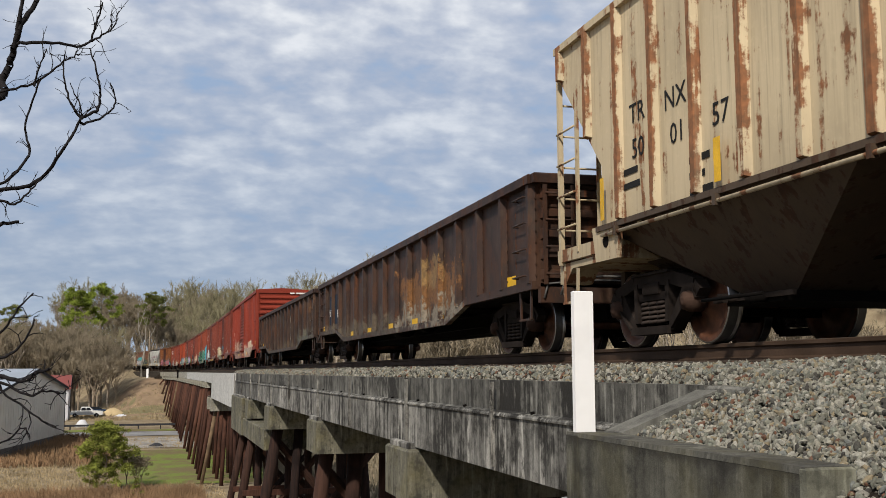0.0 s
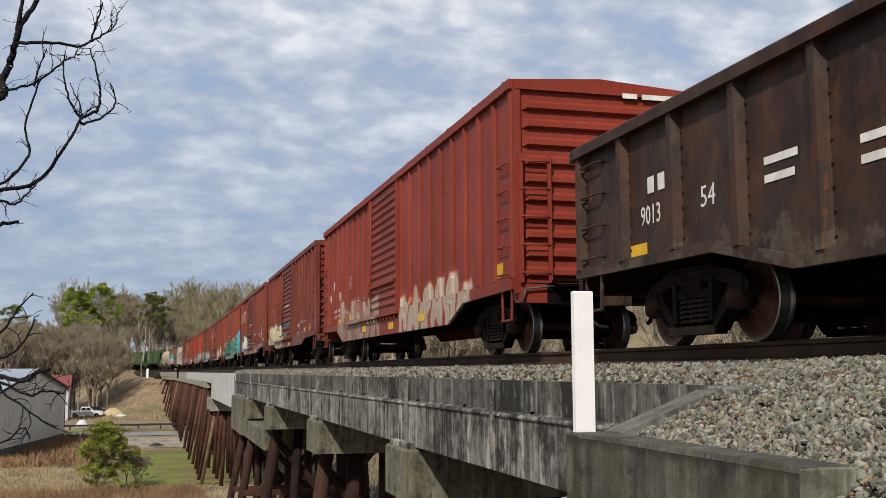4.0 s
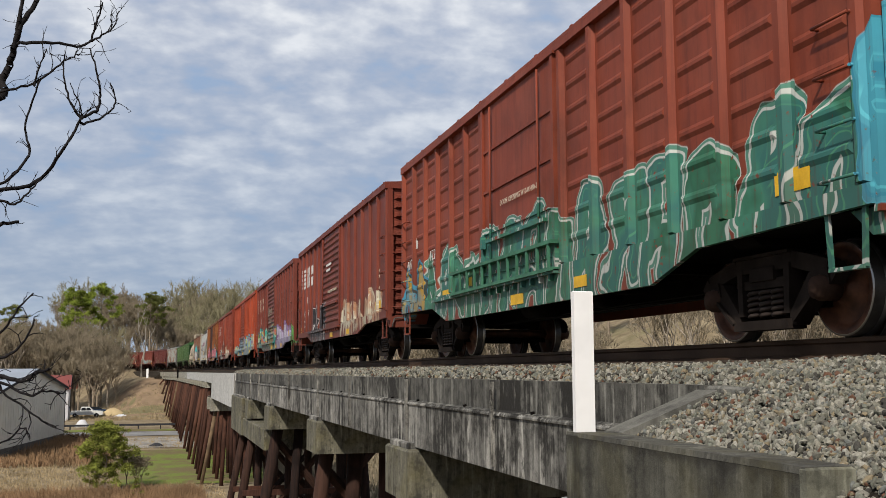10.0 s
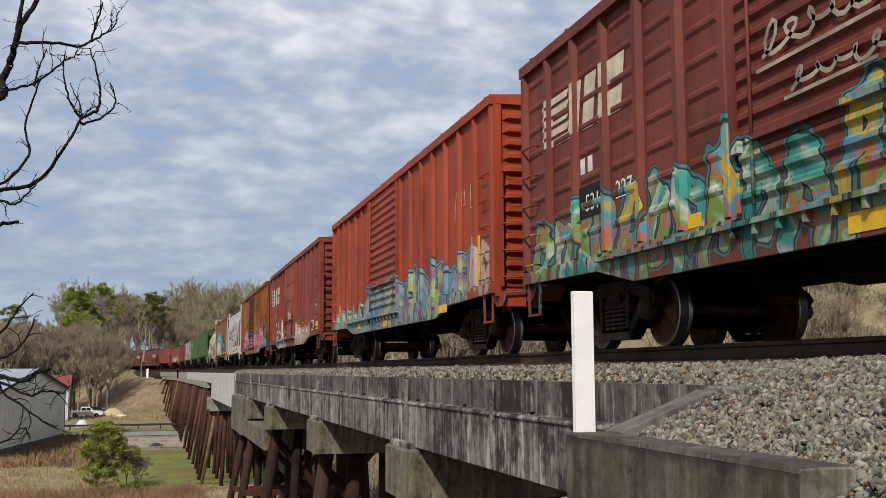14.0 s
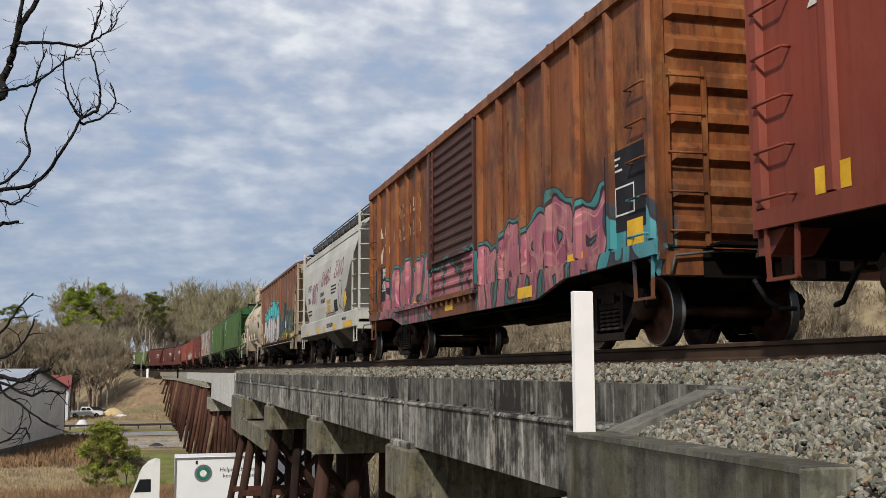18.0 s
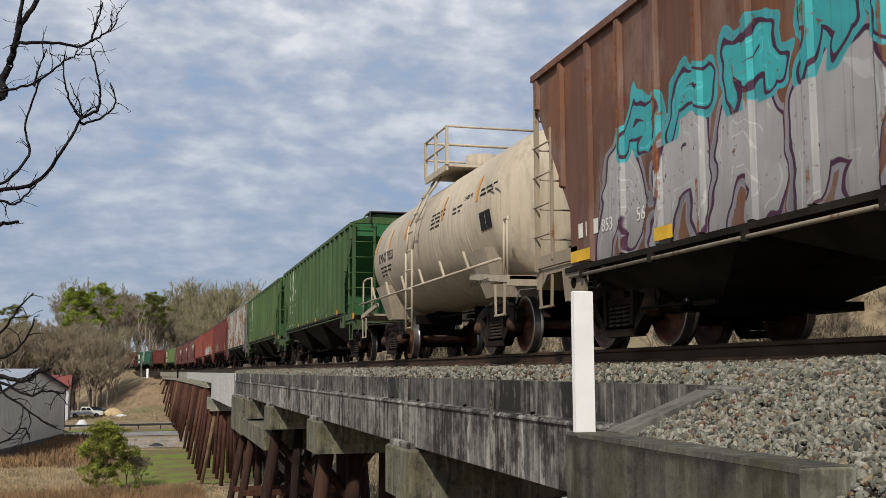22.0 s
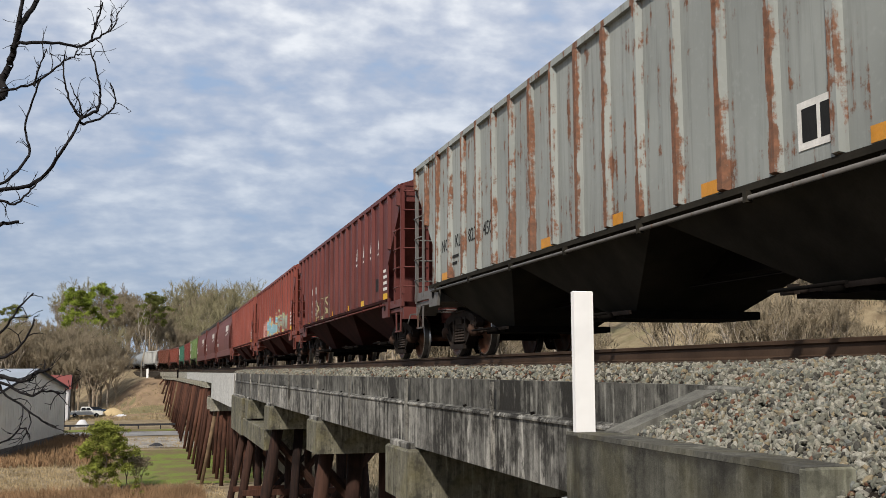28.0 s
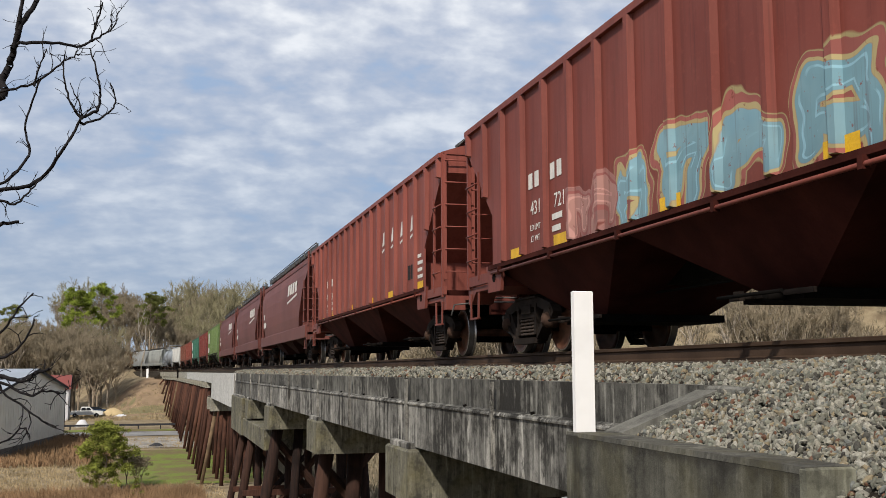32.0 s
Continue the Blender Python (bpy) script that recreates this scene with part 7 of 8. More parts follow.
BLK, WHT, CRM = (0.02, 0.02, 0.022), (0.62, 0.60, 0.56), (0.60, 0.52, 0.36)
PNK, MAG, CYN, TEAL = (0.52, 0.20, 0.22), (0.33, 0.09, 0.16), (0.05, 0.34, 0.38), (0.02, 0.24, 0.22)
LAV, GRN, LBL, ORG = (0.36, 0.32, 0.46), (0.06, 0.20, 0.11), (0.20, 0.36, 0.44), (0.50, 0.20, 0.03)
GREY, SIL, NAVY = (0.20, 0.20, 0.20), (0.38, 0.38, 0.38), (0.03, 0.05, 0.08)

GHOST_PALE = plain("faded_white_spray", (0.36, 0.31, 0.24), 0.7, 0, 0.5, 3, 30)
GHOST = plain("faded_stencil", (0.235, 0.085, 0.058), 0.7, 0, 0.5, 3, 30)
GHOST_ORANGE = plain("faded_rusty_stencil", (0.46, 0.26, 0.13), 0.7, 0, 0.6, 3, 30)

# tan hopper that leaves the picture first
p = car_paint("tan_hopper_paint", (0.60, 0.49, 0.32), 0.54, (0.14, 0.046, 0.016), 0.25, 1.0, seams=(-8.33, 0.877))
# rusty bays, their colour also darkened for the shade under the body
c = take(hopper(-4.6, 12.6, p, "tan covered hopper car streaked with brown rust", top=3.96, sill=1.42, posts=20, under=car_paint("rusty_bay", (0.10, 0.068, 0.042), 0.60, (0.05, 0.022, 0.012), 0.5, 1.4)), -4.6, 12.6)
for txt, y, z in (("TR", 6.5, 2.46), ("NX", 5.73, 2.41), ("50", 6.47, 2.06), ("01", 5.65, 2.03), ("57", 4.91, 2.03)):
    words(c, txt, y, z, 0.32, BLACK, -1.466)
bars(c, 6.5, 1.9, (0.35, 0.4), BLACK, -1.466)
bars(c, 5.0, 1.75, (0.4, 0.3, 0.45), BLACK, -1.466)
yellow(c, ((4.40, 1.46, 0.12, 0.42), (7.0, 1.46, 0.10, 0.5)), -1.54)

# two gondolas
RUSTY = [(0.14, 0.055, 0.022), (0.09, 0.045, 0.025), (0.20, 0.15, 0.09), (0.07, 0.034, 0.022)]
p = car_paint("gondola_paint", (0.036, 0.018, 0.013), 0.45, (0.085, 0.030, 0.013), 0.25, 2.0, blotch=((-6.4, -1.4, 0.6, 1.75, (0.34, 0.15, 0.045), 0.75), (-6.4, -1.2, 0.5, 1.10, (0.40, 0.36, 0.28), 0.85), (-1.2, 9.5, 0.5, 1.1, (0.20, 0.17, 0.12), 0.6), (-5.0, -3.4, 1.2, 1.9, (0.42, 0.26, 0.10), 0.7)), streak=0.8, mottle=(((0.075, 0.032, 0.017), 0.6, 1.3), ((0.018, 0.012, 0.011), 0.8, 1.9), ((0.11, 0.075, 0.05), 0.30, 3.2), ((0.12, 0.042, 0.014), 0.35, 2.6)))
c = take(gondola(13.5, 33.55, p, "dark brown rusty gondola with peeling orange paint"), 13.5, 33.55)
plate(c, 6.9, 8.25, 1.12, 2.0, plain("dark_blue_patch", (0.025, 0.035, 0.055), 0.7), -1.422, "painted_patch")
for txt, y, z, k in (("9013", 8.15, 1.36, 0.34), ("38", 6.71, 1.30, 0.34)):
    words(c, txt, y, z, k, WHITE, -1.426, squeeze=0.8)
bars(c, 7.95, 1.80, ((0.16, 0.16),), WHITE, -1.426, height=0.20)
yellow(c, [(y, 0.62 if abs(y) < 5 else 0.95, 0.46, 0.17) for y in (9.5, 6.7, 4.6, 2.2, -0.3, -2.6, -4.6, -8.7)], -1.424)
plate(c, 0.05, 0.17, 0.9, 1.35, YELLOW, -1.424)
p = car_paint("gondola_paint", (0.034, 0.018, 0.014), 0.42, (0.085, 0.034, 0.015), 0.25, 3.0, blotch=((-9.6, -4.6, 0.5, 1.25, (0.19, 0.20, 0.15), 0.65), (-9.6, 9.6, 0.5, 0.90, (0.17, 0.14, 0.10), 0.55), (-9.5, -7.5, 1.4, 2.2, (0.17, 0.085, 0.04), 0.7)), streak=0.8, mottle=(((0.075, 0.032, 0.017), 0.6, 1.3), ((0.018, 0.012, 0.011), 0.8, 1.9), ((0.11, 0.075, 0.05), 0.30, 3.2), ((0.12, 0.042, 0.014), 0.35, 2.6)))
c = take(gondola(34.8, 54.5, p, "black-brown rusty steel gondola with white stencils"), 34.8, 54.5)
words(c, "9013", 8.07, 1.29, 0.30, WHITE, -1.426, squeeze=0.8)
words(c, "54", 6.67, 1.30, 0.30, WHITE, -1.426)
bars(c, 7.95, 1.62, ((0.15, 0.15),), WHITE, -1.426, height=0.18)
bars(c, 5.7, 1.50, (0.5, 0.45), WHITE, -1.426)
bars(c, 4.4, 1.42, (0.4, 0.4), WHITE, -1.426)
yellow(c, ((0.20, 0.9, 0.13, 0.45), (8.4, 0.92, 0.4, 0.18), (-8.4, 0.95, 0.2, 0.42), (-3.0, 0.6, 0.4, 0.16)), -1.424)

tag(c, "PACK", -2.75, 1.66, 0.24, CREAM, -1.424, 0.68)
stroke(c, [(-3.05, 1.30), (-2.88, 1.46), (-2.92, 1.54), (-3.02, 1.50), (-3.06, 1.44), (-3.12, 1.52), (-3.22, 1.52), (-3.22, 1.44), (-3.05, 1.30)], 0.025, CREAM, -1.424)
tag(c, "EPA", -2.85, 0.98, 0.22, CREAM, -1.424, 0.55)
stroke(c, [(-1.75, 1.12), (-1.8, 0.72)], 0.025, CREAM, -1.424)
stroke(c, [(-1.62, 0.84), (-1.8, 0.70), (-1.95, 0.86)], 0.025, CREAM, -1.424)

# bright red boxcar, longer than the rest
p = car_paint("bright_red_boxcar_paint", (0.225, 0.034, 0.018), 0.02, dirt=0.12, seed=4.0, streak=0.25, areas=((0.5, 6.6, 0.45, 1.55, [(0.33, 0.20, 0.16), (0.24, 0.09, 0.065), (0.36, 0.25, 0.19), (0.24, 0.04, 0.022)], (0.42, 0.34, 0.27), 0.8), (-7.0, -1.6, 0.45, 1.35, [(0.50, 0.42, 0.33), (0.45, 0.36, 0.28), (0.32, 0.05, 0.026)], (0.46, 0.16, 0.10), 0.8)))
c = take(boxcar(57.0, 75.4, p, label="bright red steel boxcar with faded pale graffiti", posts=7, deep=0.045, ribs=10, door=(-1.5, 1.6), skirt=0.55, low=0.98), 57.0, 75.4)
for txt, y, z in (("463", 7.79, 1.79), ("356", 6.79, 1.77)):
    words(c, txt, y, z, 0.34, WHITE)
bars(c, 7.75, 2.14, ((0.2, 0.18),), WHITE, height=0.24)
words(c, "LD LMT", 7.63, 1.43, 0.13, WHITE)
words(c, "LT WT", 7.63, 1.25, 0.13, WHITE)
bars(c, 6.7, 1.45, (0.4, 0.42), CREAM)
for a, b, z0, z1 in ((4.71, 4.73, 2.00, 2.28), (4.47, 4.49, 2.00, 2.28), (4.47, 4.73, 1.985, 2.00), (4.47, 4.73, 2.28, 2.295)):
    plate(c, a, b, z0, z1, WHITE, -1.424, "plate_outline")
words(c, "C", 4.66, 2.04, 0.14, WHITE, snap=False)
yellow(c, ((8.6, 1.12, 0.45, 0.22), (6.6, 1.08, 0.42, 0.14), (4.75, 1.12, 0.5, 0.16), (-8.2, 1.15, 0.45, 0.22)), -1.424)
yellow(c, ((2.6, 0.70, 0.5, 0.15), (-0.6, 0.66, 0.5, 0.15), (-3.4, 0.70, 0.5, 0.15)))
part("roof_lettering", Mesh().box(0.35, 0.60, -9.275, -9.27, 3.92, 4.0).box(0.68, 1.25, -9.275, -9.27, 3.92, 4.0), WHITE, c)


def red(name, base, seed, areas=(), rust=0.10, dirt=0.25, **more):
    base = (base[0] * 1.16, base[1] * 1.20, base[2] * 1.10)
    spots = (((base[0] * 0.45, base[1] * 0.5, base[2] * 0.55), 0.45, 0.9), ((base[0] * 1.3, base[1] * 1.5, base[2] * 1.5), 0.35, 1.7))
    return car_paint(name, base, rust, dirt=dirt, seed=seed, areas=areas, mottle=spots, **more)


# pressed-panel boxcar with a cream block of graffiti
p = red("boxcar_paint", (0.155, 0.030, 0.019), 5.0, ((1.5, 7.6, 0.70, 1.65, [(0.56, 0.50, 0.32), (0.60, 0.54, 0.38), (0.54, 0.47, 0.30), (0.48, 0.38, 0.36)], (0.05, 0.045, 0.045), 0.8), (-5.4, -2.4, 0.80, 1.55, [(0.155, 0.030, 0.019), (0.16, 0.035, 0.02), (0.155, 0.030, 0.019)], (0.42, 0.40, 0.36), 0.65)))
c = take(boxcar(77.3, 92.8, p, label="red-brown boxcar with pressed panels and cream graffiti", waffle=8, posts=7, door=(-1.35, 1.75), ribs=13), 77.3, 92.8)
words(c, "DOOR OPENING W 10-0 H 10-3", 0.75, 2.30, 0.115, CREAM, -1.515, snap=False)
for i in range(7):
    k = 7.2 - i * 0.78
    part("old_lettering", Mesh().box(-1.427, -1.424, k - 0.30, k - 0.22, 2.75, 3.30).box(-1.427, -1.424, k - 0.30, k - 0.02, 3.22 - 0.2 * (i % 3), 3.30 - 0.2 * (i % 3)).box(-1.427, -1.424, k - 0.10, k - 0.02, 2.75 + 0.2 * (i % 2), 3.3), GHOST, c)
bars(c, 6.3, 2.3, ((0.15, 0.15, 0.15),), WHITE, height=0.22)
bars(c, 6.3, 1.9, ((0.4, 0.35),), CREAM, height=0.24)
bars(c, -6.2, 1.75, (0.45, 0.4, 0.42), WHITE, pitch=0.14, height=0.08)
yellow(c, ((-6.05, 1.15, 0.6, 0.22), (5.4, 1.2, 0.4, 0.14)), -1.424)
yellow(c, ((-0.4, 0.74, 0.55, 0.15), (2.6, 0.75, 0.35, 0.14)))
plate(c, -7.78, -7.74, 1.1, 2.2, plain("blue_spray", (0.12, 0.30, 0.50), 0.6), -1.445, "sprayed_tag")
scribble(c, 0.9, 1.55, 2.0, 0.28, 6, plain("cyan_spray", (0.12, 0.36, 0.50), 0.6), -1.516, 0.05, 1.0)
scribble(c, 0.9, 1.15, 1.1, 0.14, 5, GHOST_PALE, -1.516, 0.03, 2.0)

# smooth-panel boxcar with silver letters
p = red("boxcar_paint", (0.165, 0.036, 0.024), 6.0, ((-6.6, -1.4, 0.66, 1.72, [(0.165, 0.036, 0.024), (0.13, 0.032, 0.022), (0.165, 0.036, 0.024)], (0.62, 0.60, 0.54), 0.8), (1.4, 6.0, 0.62, 1.72, [(0.58, 0.58, 0.56), (0.52, 0.52, 0.50), (0.32, 0.50, 0.54), (0.56, 0.56, 0.55), (0.10, 0.03, 0.025)], (0.025, 0.025, 0.025), 0.85)))
c = take(boxcar(94.9, 110.4, p, label="red-brown boxcar with silver and black graffiti", posts=6, deep=0.06, door=(-1.3, 1.75), ribs=13), 94.9, 110.4)
speed_mark(c, 7.15, 2.68, 2.55, 0.75, WHITE)
bars(c, 6.15, 2.12, ((0.17, 0.17),), WHITE, height=0.22)
words(c, "451", 6.2, 1.66, 0.30, WHITE)
words(c, "048", 5.26, 1.67, 0.30, WHITE)
bars(c, 6.2, 1.52, (0.3, 0.3), WHITE, pitch=0.14, height=0.06)
words(c, "DOOR OPENING W10-0 H10-3", 0.42, 2.28, 0.115, CREAM, -1.515, snap=False)
for i, txt in enumerate(("EXW 10- 4-10", "EW 9- 14-8", "IL 50-6", "IW 9-5", "IH 10-11", "CU FT 5219")):
    words(c, txt, -6.35, 2.14 - i * 0.125, 0.11, CREAM)
words(c, "PULL HERE", -5.1, 1.07, 0.07, WHITE, -1.478, snap=False)
words(c, "JACK HERE", -5.1, 0.99, 0.07, WHITE, -1.478, snap=False)
words(c, "BS-186", -6.35, 1.06, 0.15, WHITE, -1.478, snap=False)
plate(c, -5.9, -5.3, 1.0, 1.75, plain("pale_blue_spray", (0.36, 0.55, 0.60), 0.6), -1.423, "sprayed_panel")
for a in (-5.75, -5.48):
    plate(c, a - 0.2, a, 1.18, 1.45, BLACK, -1.427, "notice")
yellow(c, ((-6.3, 1.24, 0.75, 0.16), (6.95, 1.05, 0.5, 0.25), (4.0, 1.05, 0.5, 0.14)), -1.424)
yellow(c, ((0.35, 0.72, 0.55, 0.15), (-3.0, 0.75, 0.4, 0.14), (-1.4, 0.72, 0.4, 0.14)))
bars(c, 2.2, 3.25, (0.3, 0.25), WHITE, pitch=0.22, height=0.10)

# pressed-panel boxcar with the long green piece
p = red("boxcar_paint", (0.200, 0.040, 0.022), 7.0, ((-7.6, 5.9, 0.50, 1.95, [(0.045, 0.20, 0.11), (0.03, 0.14, 0.08), (0.06, 0.24, 0.16), (0.04, 0.17, 0.15), (0.10, 0.27, 0.20)], (0.58, 0.61, 0.57), 0.9), (5.7, 7.7, 0.85, 1.75, [(0.05, 0.33, 0.48), (0.55, 0.32, 0.03), (0.05, 0.28, 0.42)], (0.03, 0.05, 0.05), 0.8), (-8.1, -7.55, 1.0, 2.8, [(0.08, 0.40, 0.52), (0.10, 0.42, 0.55)], (0.05, 0.30, 0.42), 0.8)))
c = take(boxcar(112.8, 128.2, p, label="red boxcar with a long green and white mural", waffle=8, posts=6, door=(-1.4, 1.75), style="plug", ribs=13, skirt=0.62), 112.8, 128.2)
words(c, "407", 6.88, 1.84, 0.30, WHITE)
words(c, "122", 5.72, 1.86, 0.30, WHITE)
bars(c, 6.85, 2.22, ((0.17, 0.17),), WHITE, height=0.22)
words(c, "DOOR OPENING W10-0 H10-3", 0.81, 2.23, 0.12, CREAM, -1.515, snap=False)
yellow(c, ((4.5, 1.05, 0.5, 0.15), (3.0, 1.15, 0.4, 0.15), (-6.4, 1.2, 0.5, 0.2)), -1.424)
yellow(c, ((0.45, 0.68, 0.55, 0.15), (-2.0, 0.75, 0.4, 0.14)))
part("painted_platform", Mesh().box(-1.60, -1.48, -1.5, 3.4, 1.38, 1.43).box(-1.60, -1.48, -1.5, 3.4, 1.02, 1.07), plain("green_sprayed_steel", (0.05, 0.17, 0.10), 0.6), c)
for i in range(12):
    k = -1.4 + i * 0.42
    part("platform_bracket", Mesh().side([(k, 1.07), (k + 0.06, 1.07), (k + 0.06, 1.38), (k, 1.38)], -1.59, -1.56), plain("green_sprayed_steel", (0.05, 0.17, 0.10), 0.6), c)

# smooth boxcar with black letters and cream letters
p = red("boxcar_paint", (0.165, 0.034, 0.022), 8.0, ((-7.2, -1.5, 0.72, 1.72, [(0.56, 0.50, 0.36), (0.42, 0.19, 0.10), (0.58, 0.52, 0.40), (0.20, 0.045, 0.028)], (0.16, 0.05, 0.03), 0.75), (1.3, 4.6, 0.60, 1.80, [(0.03, 0.03, 0.035), (0.02, 0.02, 0.025), (0.12, 0.03, 0.025)], (0.52, 0.52, 0.52), 0.75)))
c = take(boxcar(129.8, 145.5, p, label="red-brown boxcar with black and cream graffiti", posts=6, deep=0.06, door=(-1.45, 1.85), ribs=13), 129.8, 145.5)
speed_mark(c, 6.9, 2.68, 2.55, 0.75, WHITE)
bars(c, 6.1, 2.12, ((0.17, 0.17),), WHITE, height=0.22)
words(c, "450", 6.2, 1.66, 0.30, WHITE)
words(c, "611", 5.26, 1.67, 0.30, WHITE)
words(c, "LD LMT", 6.15, 1.45, 0.11, WHITE)
words(c, "LT WT", 6.15, 1.28, 0.11, WHITE)
words(c, "DOOR OPENING W10-0 H10-3", 0.55, 2.10, 0.12, CREAM, -1.515, snap=False)
bars(c, 0.9, 2.95, (1.0, 0.8), WHITE, -1.515)
yellow(c, ((7.3, 1.05, 0.5, 0.25), (-6.4, 1.2, 0.6, 0.2)), -1.424)
yellow(c, ((0.3, 0.74, 0.5, 0.15), (-2.6, 0.74, 0.4, 0.14)))
bars(c, -6.5, 2.1, (0.4, 0.42, 0.3, 0.4), CREAM, pitch=0.14, height=0.06)

# pressed-panel boxcar, lavender and teal
p = red("boxcar_paint", (0.150, 0.033, 0.024), 9.0, ((-7.0, -1.5, 0.66, 1.78, [LAV, (0.40, 0.36, 0.48), (0.36, 0.36, 0.44), (0.42, 0.40, 0.50), (0.22, 0.15, 0.28)], (0.17, 0.10, 0.24), 0.9), (-7.75, -6.85, 0.85, 1.45, [(0.11, 0.30, 0.08), (0.13, 0.34, 0.10)], (0.06, 0.16, 0.05), 0.7), (-1.4, 7.5, 0.60, 1.95, [TEAL, (0.05, 0.34, 0.28), (0.56, 0.55, 0.50), (0.14, 0.30, 0.05), (0.52, 0.12, 0.05), (0.05, 0.28, 0.40), (0.56, 0.36, 0.04), (0.05, 0.20, 0.22)], (0.025, 0.03, 0.03), 0.62)))
c = take(boxcar(147.2, 162.7, p, label="dark red boxcar with lavender and teal murals", waffle=8, posts=7, door=(-1.1, 1.95), ribs=13), 147.2, 162.7)
speed_mark(c, 7.0, 2.72, 2.6, 0.72, CREAM)
plate(c, 4.9, 6.0, 1.60, 2.0, BLACK, -1.423, "painted_patch")
words(c, "531", 5.86, 1.68, 0.30, WHITE)
words(c, "227", 5.0, 1.70, 0.30, WHITE)
bars(c, 5.9, 2.16, ((0.14, 0.14, 0.14),), WHITE, height=0.20)
scribble(c, 1.4, 2.36, 1.7, 0.34, 6, GHOST_PALE, -1.516, 0.045, 0.4)
scribble(c, 1.0, 2.0, 1.2, 0.2, 5, GHOST_PALE, -1.516, 0.04, 1.4)
yellow(c, ((-6.0, 1.16, 0.7, 0.32), (3.2, 1.12, 0.5, 0.14)), -1.424)
yellow(c, ((0.4, 0.74, 0.6, 0.16), (-1.6, 0.76, 0.4, 0.14), (-3.6, 0.76, 0.4, 0.14)))
plate(c, -7.9, -7.85, 0.9, 1.0, ORANGE, -1.2)

# orange-red boxcar with blue letters
p = red("boxcar_paint", (0.270, 0.042, 0.018), 10.0, ((-6.6, 2.4, 0.58, 1.75, [(0.16, 0.30, 0.40), (0.10, 0.20, 0.28), (0.30, 0.36, 0.36), (0.20, 0.12, 0.22), (0.36, 0.40, 0.16), (0.15, 0.34, 0.42)], (0.02, 0.03, 0.04), 0.95), (2.2, 7.4, 0.58, 1.5, [(0.12, 0.36, 0.44), (0.40, 0.38, 0.20), (0.10, 0.14, 0.16), (0.34, 0.38, 0.38)], (0.03, 0.04, 0.05), 0.8), (-7.7, -6.4, 1.0, 2.0, [(0.44, 0.34, 0.30), (0.30, 0.07, 0.04)], (0.30, 0.06, 0.03), 0.8)), rust=0.05, dirt=0.15)
c = take(boxcar(164.1, 179.9, p, label="orange-red boxcar with blue and grey graffiti", posts=6, deep=0.06, door=(-1.1, 2.1), ribs=13), 164.1, 179.9)
yellow(c, ((-6.95, 1.2, 0.14, 0.75), (6.9, 1.3, 0.3, 0.3)), -1.424)
yellow(c, ((0.4, 0.74, 0.5, 0.15), (-4.6, 0.78, 0.6, 0.15), (3.6, 0.8, 0.4, 0.14)))
stroke(c, [(-5.6, 2.4), (-5.7, 2.9), (-5.85, 2.45)], 0.02, CREAM)
stroke(c, [(-6.1, 2.85), (-6.0, 2.6), (-6.25, 2.6), (-6.2, 2.85)], 0.02, CREAM)
stroke(c, [(-6.6, 2.9), (-6.55, 2.5), (-6.8, 2.45), (-6.75, 2.2)], 0.02, CREAM)

# boxcar with the plain door and white letters
p = red("boxcar_paint", (0.185, 0.036, 0.023), 11.0, ((-5.6, -1.5, 0.72, 1.42, [(0.60, 0.56, 0.46), (0.62, 0.58, 0.50), (0.44, 0.30, 0.20), (0.58, 0.54, 0.44)], (0.22, 0.12, 0.07), 0.8), (1.3, 5.0, 0.60, 1.78, [(0.58, 0.56, 0.50), (0.04, 0.04, 0.045), (0.60, 0.58, 0.52), (0.50, 0.48, 0.44)], (0.03, 0.03, 0.03), 1.0), (-4.6, -2.4, 1.4, 2.2, [(0.185, 0.036, 0.023), (0.17, 0.034, 0.02)], (0.36, 0.22, 0.12), 0.6)))
dp = red("boxcar_door_paint", (0.260, 0.050, 0.026), 11.5)
c = take(boxcar(182.6, 198.3, p, dp, "red boxcar with white block letters and yellow panel", posts=6, deep=0.055, door=(-1.5, 1.6), style="plug", ribs=12), 182.6, 198.3)
speed_mark(c, 7.0, 2.68, 2.65, 0.78, WHITE)
bars(c, 6.0, 2.05, ((0.17, 0.17),), WHITE, height=0.24)
words(c, "451", 5.95, 1.63, 0.33, WHITE)
words(c, "329", 5.0, 1.62, 0.33, WHITE)
plate(c, 2.55, 3.25, 1.35, 1.8, BLACK, -1.428, "black_notice")
yellow(c, ((-6.55, 1.05, 0.85, 0.34), (7.0, 1.12, 0.45, 0.22), (5.1, 1.12, 0.5, 0.13), (3.3, 1.12, 0.5, 0.15), (-5.4, 1.16, 0.5, 0.13), (-3.2, 1.0, 0.5, 0.14)), -1.424)
yellow(c, ((1.4, 1.28, 0.4, 0.14),), -1.515)
words(c, "65186", -6.6, 1.08, 0.18, BLACK, -1.478, snap=False)
for a in (-5.82, -6.08):
    plate(c, a - 0.2, a, 1.16, 1.42, BLACK, -1.424, "notice")
plate(c, -6.34, -5.78, 1.12, 1.46, WHITE, -1.4225, "notice_border")
bars(c, -6.5, 2.05, ((0.1, 0.25), (0.15, 0.3), (0.2, 0.1), 0.3, (0.1, 0.2)), CREAM, pitch=0.14, height=0.07)
scribble(c, 0.35, 1.75, 1.25, 0.36, 5, WHITE, -1.507, 0.035, 0.7)
scribble(c, 0.5, 1.22, 0.9, 0.12, 5, GHOST_PALE, -1.507, 0.02, 1.9)

